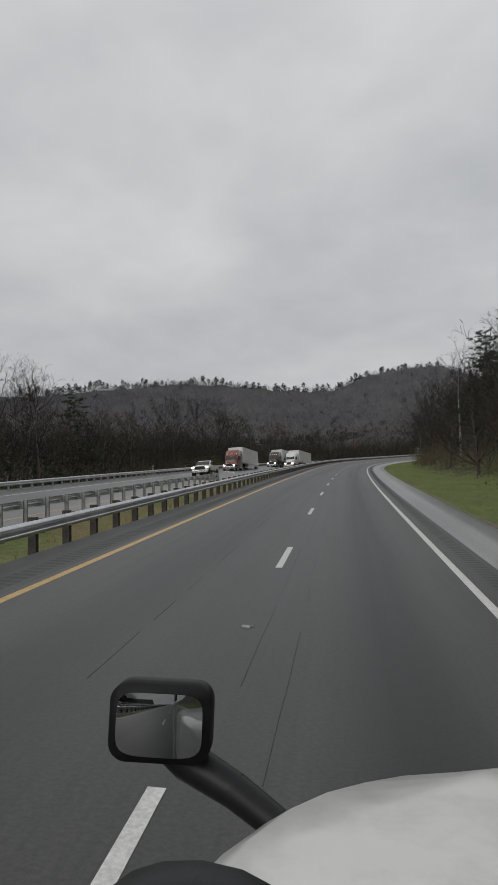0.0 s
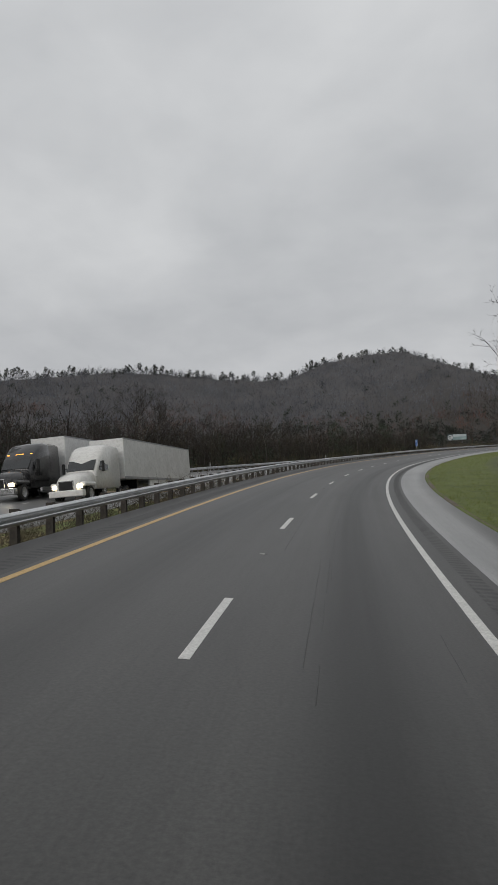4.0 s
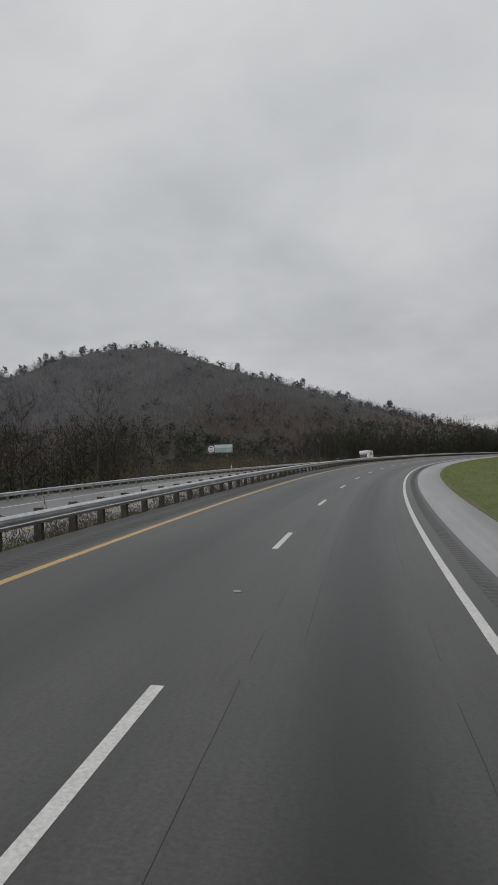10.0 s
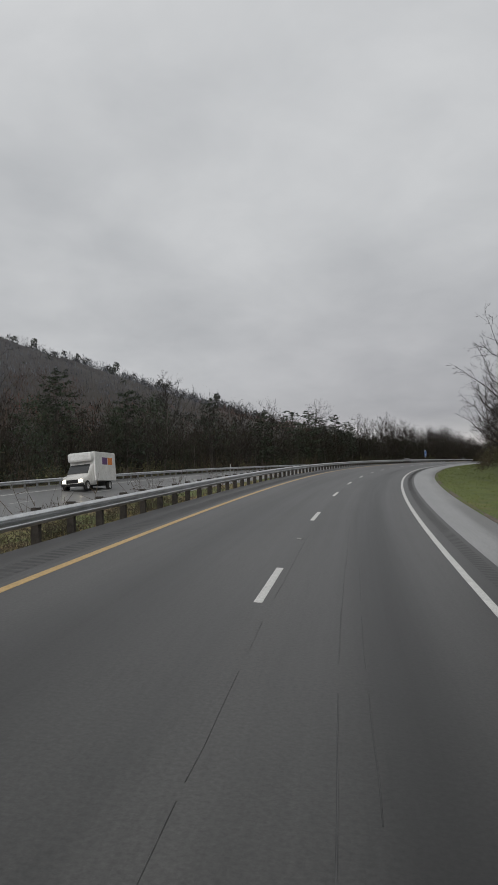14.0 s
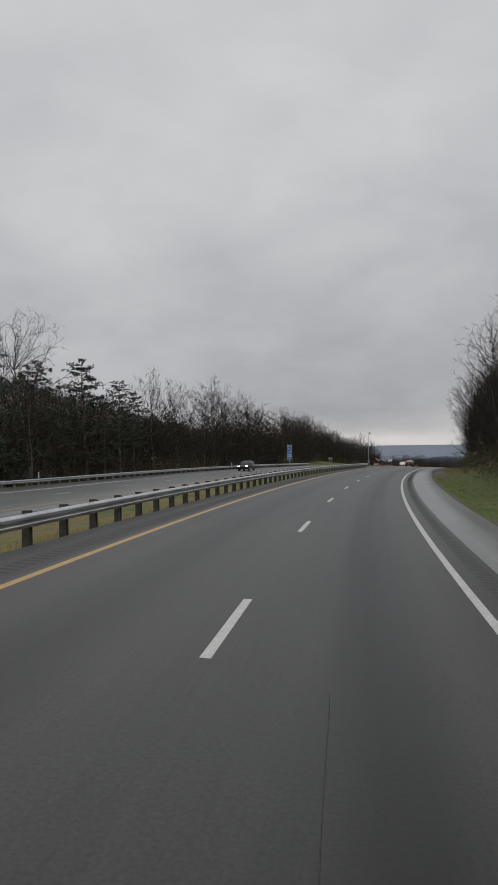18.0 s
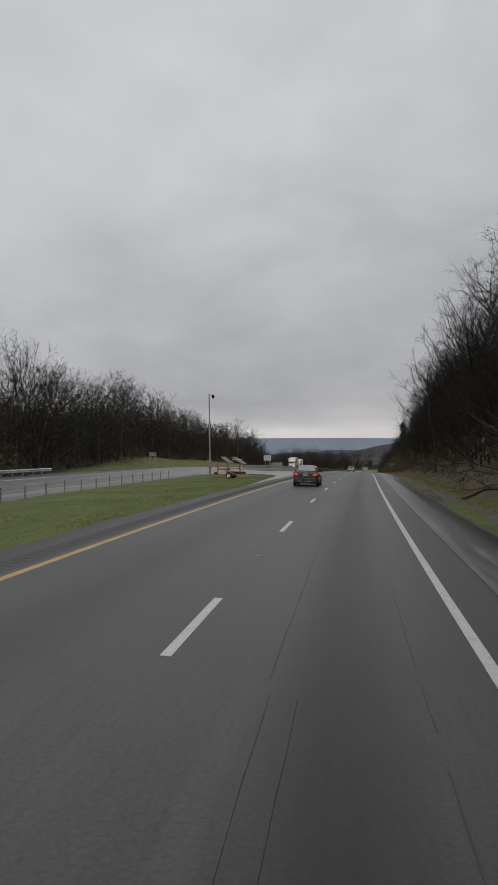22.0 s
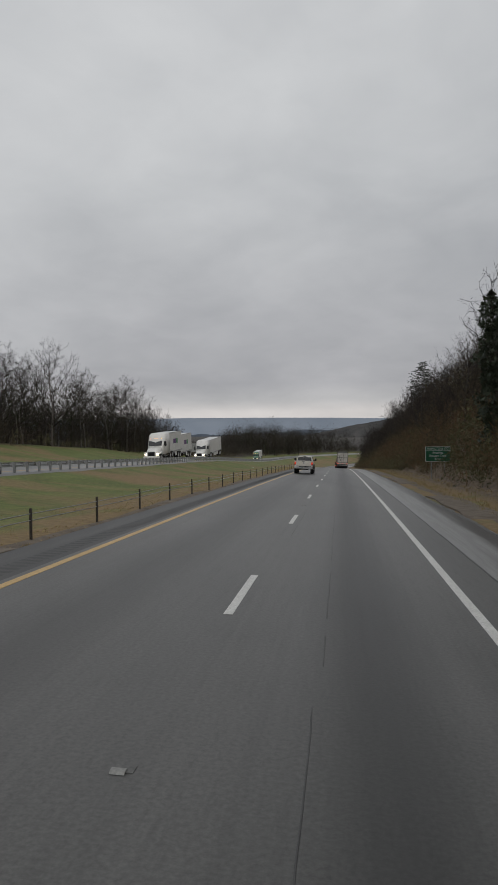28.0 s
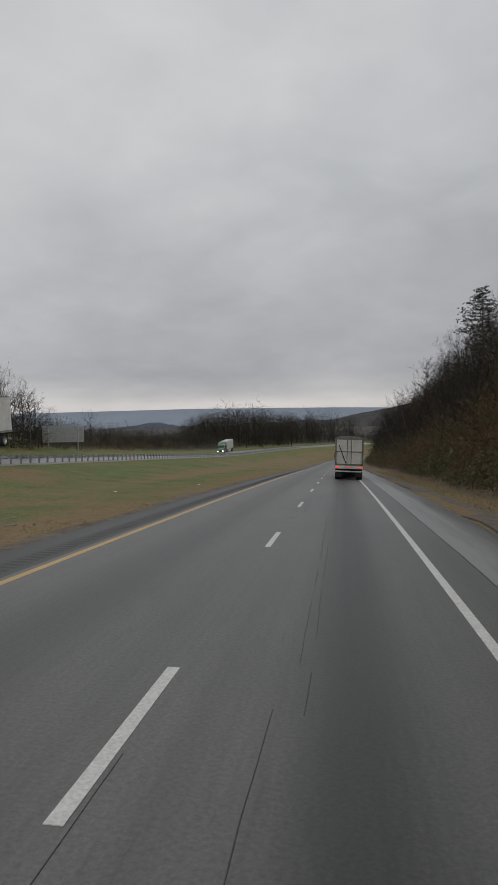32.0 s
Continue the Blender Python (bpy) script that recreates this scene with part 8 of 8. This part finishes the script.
def green_sign(s, u):
    t = tagged(new("road_sign"), "green county and time zone sign on two steel posts", "road sign")
    W_, H_, z0 = 2.35, 1.45, 1.42
    boxp("panel", t, -W_ / 2, W_ / 2, -0.012, 0.01, z0, z0 + H_, "sign_white", 0.03)
    boxp("field", t, -W_ / 2 + 0.035, W_ / 2 - 0.035, -0.016, -0.008, z0 + 0.035, z0 + 1.04, "sign_green", 0.003)
    boxp("field", t, -W_ / 2 + 0.035, W_ / 2 - 0.035, -0.016, -0.008, z0 + 1.07, z0 + H_ - 0.035, "sign_green", 0.003)
    letter(t, "HAMILTON CO", 0.3, z0 + 1.24)
    letter(t, "Entering", 0.3, z0 + 0.86)
    letter(t, "Eastern Time", 0.3, z0 + 0.55)
    letter(t, "Zone", 0.3, z0 + 0.24)
    for x in (-0.62, 0.62):
        boxp("post", t, x - 0.04, x + 0.04, 0.01, 0.08, -2.0, z0 + H_ - 0.05, "steel_post", 0.004)
    x, y = xy(s, u)
    t.matrix_world = pose(float(x), float(y), float(road_z(s)), 0, 0, heading(s))


green_sign(849, 11.0)


def white_sign(s, u):
    t = tagged(new("road_sign"), "white regulation sign with black lettering at the crossover", "road sign")
    boxp("panel", t, -0.6, 0.6, -0.012, 0.01, 1.7, 2.6, "sign_white", 0.02)
    letter(t, "AUTHORIZED", 0.17, 2.43, "sign_black")
    letter(t, "VEHICLES", 0.19, 2.17, "sign_black")
    letter(t, "ONLY", 0.19, 1.89, "sign_black")
    boxp("border", t, -0.57, 0.57, -0.015, -0.011, 2.57, 2.585, "sign_black", 0.001)
    boxp("border", t, -0.57, 0.57, -0.015, -0.011, 1.715, 1.73, "sign_black", 0.001)
    for x in (-0.35, 0.35):
        boxp("post", t, x - 0.03, x + 0.03, 0.01, 0.06, -0.8, 2.55, "steel_post", 0.004)
    x, y = xy(s, u)
    t.matrix_world = pose(float(x), float(y), float(ground(s, u)), 0, 0, heading(s))


white_sign(738.5, -13.8)


def sign_back(s, u, w, h, z0, label, turn=0):
    t = tagged(new("road_sign"), label, "road sign")
    n = max(3, int(h / 0.3))
    for k in range(n):
        boxp("panel", t, -w / 2, w / 2, -0.02, 0.02, z0 + k * h / n + 0.006, z0 + (k + 1) * h / n - 0.006, "sign_back", 0.004)
    for x in (-w * 0.36, w * 0.36):
        boxp("post", t, x - 0.07, x + 0.07, -0.16, -0.02, -1.0, z0 + h + 0.02, "steel_post", 0.01)
    x, y = xy(s, u)
    t.matrix_world = pose(float(x), float(y), float(ground(s, u)), 0, 0, heading(s) + turn)


sign_back(996, -45.0, 7.4, 2.8, 1.7, "back of a large panelled guide sign on two posts")
sign_back(733, -32.0, 1.2, 0.6, 1.9, "back of a small sign beyond the opposite lanes")


def billboard(x, y, z):
    t = tagged(new("billboard"), "wide billboard with a white round emblem and sea-green picture", "billboard")
    M["bb_dark"] = two_tone("dark teal print", (0.02, 0.04, 0.045), (0.05, 0.08, 0.085), 0.5, 0.5)
    M["bb_sea"] = two_tone("sea green print", (0.12, 0.2, 0.2), (0.3, 0.38, 0.37), 0.35, 0.5, fine=2)
    M["bb_sky"] = two_tone("pale sky print", (0.3, 0.36, 0.38), (0.5, 0.55, 0.55), 0.3, 0.5, fine=2)
    boxp("frame", t, -7.4, 7.4, -0.05, 0.4, 0, 4.6, "bb_dark", 0.05)
    boxp("picture", t, -3.2, 7.25, -0.09, -0.04, 2.6, 4.45, "bb_sky", 0.01)
    boxp("picture", t, -3.2, 7.25, -0.09, -0.04, 0.15, 2.6, "bb_sea", 0.01)
    em = disc_rings("emblem", [(-0.1, 1.45), (-0.1, 1.8), (-0.04, 1.85)], "sign_white", 28)
    part("emblem", em, t, "white round emblem").matrix_local = pose(-5.2, -0.06, 2.1, 0, 0, -90) @ pose(0, 0, 0, 0, 180, 0)
    for k in range(4):
        boxp("emblem_bar", t, -6.3 + k * 0.62, -5.95 + k * 0.62, -0.12, -0.06, 1.5 + 0.25 * (k % 2), 2.9 - 0.2 * (k % 2), "sign_white", 0.01)
    boxp("emblem_bar", t, -6.5, -3.95, -0.12, -0.06, 0.95, 1.3, "sign_white", 0.01)
    for xx in (-5, 0, 5):
        boxp("post", t, xx - 0.15, xx + 0.15, 0.4, 0.7, -14, 4.4, "wood_post", 0.02)
    boxp("catwalk", t, -7.3, 7.3, -0.9, -0.05, -0.25, -0.12, "steel_post", 0.02)
    t.matrix_world = pose(x, y, z, 0, 0, -24)


billboard(128.7, 666.6, 25.4)


def camera_mast(s, u):
    t = tagged(new("camera_pole"), "tall slim steel pole with a traffic camera on a short arm", "pole")
    part("shaft", tubes("shaft", [((0, 0, -0.5), (0, 0, 0.4), 0.16, 0.15), ((0, 0, 0.4), (0, 0, 9.2), 0.1, 0.06)], M["steel_post"], 12), t)
    part("arm", tubes("arm", [((0, 0, 9.05), (0.45, 0, 9.15), 0.035, 0.03)], M["steel_post"], 8), t)
    me = disc_rings("camera_dome", [(-0.22, 0.02), (-0.2, 0.15), (0.0, 0.17), (0.12, 0.14), (0.2, 0.06), (0.22, 0.002)], "black", 16)
    part("camera_dome", me, t).matrix_local = pose(0.45, 0, 8.92, 0, 90, 0)
    boxp("cabinet", t, -0.25, 0.25, -0.4, -0.1, 1.0, 1.8, "steel_post", 0.02)
    x, y = xy(s, u)
    t.matrix_world = pose(float(x), float(y), float(ground(s, u)), 0, 0, heading(s))


camera_mast(698.9, -14.6)


def arrow_board(s, u):
    """A towed sign trailer, drawbar at +y, wheels at y = 0."""
    t = tagged(new("message_trailer"), "orange towed sign trailer with two tilted panels, on grass", "trailer")
    boxp("frame", t, -0.6, 0.6, -1.4, 1.3, 0.34, 0.44, "orange_paint", 0.015)
    boxp("drawbar", t, -0.05, 0.05, 1.3, 2.7, 0.36, 0.44, "steel_post", 0.01)
    boxp("jack", t, -0.04, 0.04, 2.3, 2.38, 0.0, 0.7, "steel_post", 0.01)
    box = boxp("battery_box", t, -0.58, 0.5, 0.3, 1.15, 0.44, 0.84, "sign_white", 0.02, "white battery box")
    boxp("lid", box, -0.6, 0.52, 0.28, 1.17, 0.84, 1.0, "orange_paint", 0.02, "orange lid")
    boxp("emblem", box, -0.592, -0.58, 0.7, 0.8, 0.6, 0.72, "bars", 0.0)
    boxp("corner_post", t, -0.55, -0.43, 1.18, 1.32, 0.3, 1.5, "orange_paint", 0.015)
    boxp("winch", t, -0.45, 0.45, 1.32, 1.7, 0.44, 0.62, "wood_post", 0.02)
    for y, tall in ((0.35, 1.65), (-0.95, 1.5)):
        boxp("mast", t, -0.06, 0.06, y - 0.05, y + 0.05, 0.44, tall, "orange_paint", 0.01)
    boxp("stay", t, -0.03, 0.03, -0.95, 0.35, 0.98, 1.05, "orange_paint", 0.01)
    for y, z, tilt, l in ((0.4, 1.83, 36, 1.15), (-0.9, 1.78, 31, 1.3)):
        p = part("solar_panel", box_mesh("solar_panel", -0.7, 0.7, -l / 2, l / 2, -0.03, 0.03, M["panel_back"], 0.01), t, "tilted solar panel with grey underside")
        p.matrix_local = pose(0, y, z, tilt, 0, 0)
        for x in (-0.45, 0.0, 0.45):
            boxp("panel_rail", p, x - 0.03, x + 0.03, -l / 2, l / 2, -0.07, -0.03, "steel_post", 0.0)
    boxp("lamp_tube", t, -0.6, -0.5, -1.35, -0.35, 1.86, 1.94, "sign_white", 0.02, "white tube")
    boxp("rear_box", t, -0.5, 0.5, -1.4, -0.55, 0.44, 0.66, "wood_post", 0.02)
    for sd in (-1, 1):
        wheel(t, sd * 0.72, 0.0, 0.32, 0.2, sd, "sign_white", 2)
        boxp("mudguard", t, min(sd * 0.6, sd * 0.86), max(sd * 0.6, sd * 0.86), -0.42, 0.42, 0.66, 0.71, "orange_paint", 0.02)
        boxp("mudguard_end", t, min(sd * 0.6, sd * 0.86), max(sd * 0.6, sd * 0.86), -0.46, -0.42, 0.4, 0.7, "orange_paint", 0.01)
    x, y = xy(s, u)
    t.matrix_world = pose(float(x), float(y), float(ground(s, u)), 0, 0, heading(s) + 82)


M["panel_back"] = two_tone("dull panel underside", (0.17, 0.15, 0.13), (0.26, 0.23, 0.2), 4, 0.6)
arrow_board(692.6, -10.95)

# cable barriers
CPOST = bm_mesh("post", (lambda b: (box_bm(b, -0.04, 0.04, -0.03, 0.03, -0.4, 0.82, 0.005), b)[1])(bmesh.new()), M["steel_post"])
CPOST_D = bm_mesh("post", (lambda b: (box_bm(b, -0.028, 0.028, -0.03, 0.03, -0.4, 0.8, 0.005), b)[1])(bmesh.new()), M["wood_post"])


def cable_barrier(label, s0, s1, uf, gap, post, heights, cable):
    t = tagged(new("cable_barrier"), label, "barrier", kind="structure")
    for s in np.arange(s0, s1 + 0.1, gap):
        u = float(uf(s))
        x, y = xy(s, u)
        link("post", post, t).matrix_world = pose(float(x), float(y), float(ground(s, u)), 0, 0, heading(s))
    for h in heights:
        link("cable", sweep("cable", s0, s1, uf, lambda s, u: ground(s, u), [(a, h + b) for a, b in ((-0.012, 0), (0, 0.012), (0.012, 0), (0, -0.012))], M[cable], 4.5), t)


cable_barrier("low cable barrier on slim dark posts along the inner shoulder", 741, 900, lambda s: -5.85, 4.57, CPOST_D, (0.5, 0.66), "steel_post")
cable_barrier("wire fence on steel posts between the carriageways", 592, 690, opp_rel(6.2), 2.6, CPOST, (0.3, 0.5, 0.7), "steel_post")
cable_barrier("slim delineator posts and wire beside the opposite lanes", 60, 96, lambda s: -10.4, 4.0, CPOST, (0.5,), "steel_post")


def striped_marker(s, u):
    t = tagged(new("object_marker"), "black and yellow striped marker post at the barrier's end", "marker post", "striped markers")
    boxp("post", t, -0.07, 0.07, -0.02, 0.02, -0.3, 1.05, "black", 0.01)
    for k in range(5):
        part("stripe", quad("stripe", [(-0.07, -0.024, 0.12 + k * 0.19), (0.07, -0.024, 0.2 + k * 0.19), (0.07, -0.024, 0.27 + k * 0.19), (-0.07, -0.024, 0.19 + k * 0.19)], "yellow_line", 0.003), t)
    x, y = xy(s, u)
    t.matrix_world = pose(float(x), float(y), float(ground(s, u)), 0, 0, heading(s))


for s_, u_ in ((737.6, -5.9), (740.4, -5.75), (742.0, -5.8)):
    striped_marker(s_, u_)


def delineator(s, u):
    t = tagged(new("delineator_post"), "slim pale delineator post behind the guardrail", "marker post", "delineator posts")
    boxp("post", t, -0.05, 0.05, -0.01, 0.01, -0.3, 1.25, "sign_white", 0.004)
    boxp("reflector", t, -0.04, 0.04, -0.018, -0.008, 1.05, 1.18, "clear_lens", 0.004)
    x, y = xy(s, u)
    t.matrix_world = pose(float(x), float(y), float(ground(s, u)), 0, 0, heading(s))


for k in range(11):
    s_ = 24 + k * 61
    delineator(s_, float(opp_u(s_)) - 7.6)

# fallen tree on the right bank and a scatter of litter
def fallen_tree(base, tip):
    """A bare tree laid from its root, up on the bank, to its top at the shoulder."""
    tr, cr = bare_tree(812, 15, 10, 6, 3, 0.45, 0.35, 0.2)
    t = tagged(new("fallen_tree"), "fallen leafless tree lying down the bank to the shoulder", "fallen tree")
    link("trunk", tubes("trunk", tr, M["bark"], 8), t)
    link("brushwood", tubes("brushwood", cr, M["bark"], 4), t)
    p, q = [Vector((*[float(v) for v in xy(s, u)], float(ground(s, u)) + h)) for s, u, h in (base, tip)]
    t.matrix_world = Matrix.Translation(p) @ (q - p).to_track_quat("Z", "Y").to_matrix().to_4x4() @ pose(0, 0, 0, 0, 0, 65) @ Matrix.Scale((q - p).length / 14.5, 4)


fallen_tree((650, 12.8, 0.7), (671.5, 6.2, 0.25))
M["litter"] = two_tone("pale litter", (0.4, 0.4, 0.38), (0.65, 0.64, 0.6), 8, 0.7)
for s_, u_, a in ((512, 8.2, 0.25), (560, 9.0, 0.15), (556, -7.0, 0.3), (842, -9.0, 0.2), (905, -14.0, 0.25), (921, -11.0, 0.2), (930, -8.0, 0.2), (640, 8.6, 0.2)):
    bm = bmesh.new()
    bmesh.ops.create_icosphere(bm, subdivisions=2, radius=a * 0.5)
    for v in bm.verts:
        v.co *= 1 + 0.35 * noise.noise(v.co * 9 + Vector((s_, u_, 0)))
        v.co.z *= 0.45
    x, y = xy(s_, u_)
    tagged(link("litter", bm_mesh("litter", bm, M["litter"])), "crumpled pale litter lying on the verge", "litter", "roadside litter").matrix_world = pose(float(x), float(y), float(ground(s_, u_)) + a * 0.15)
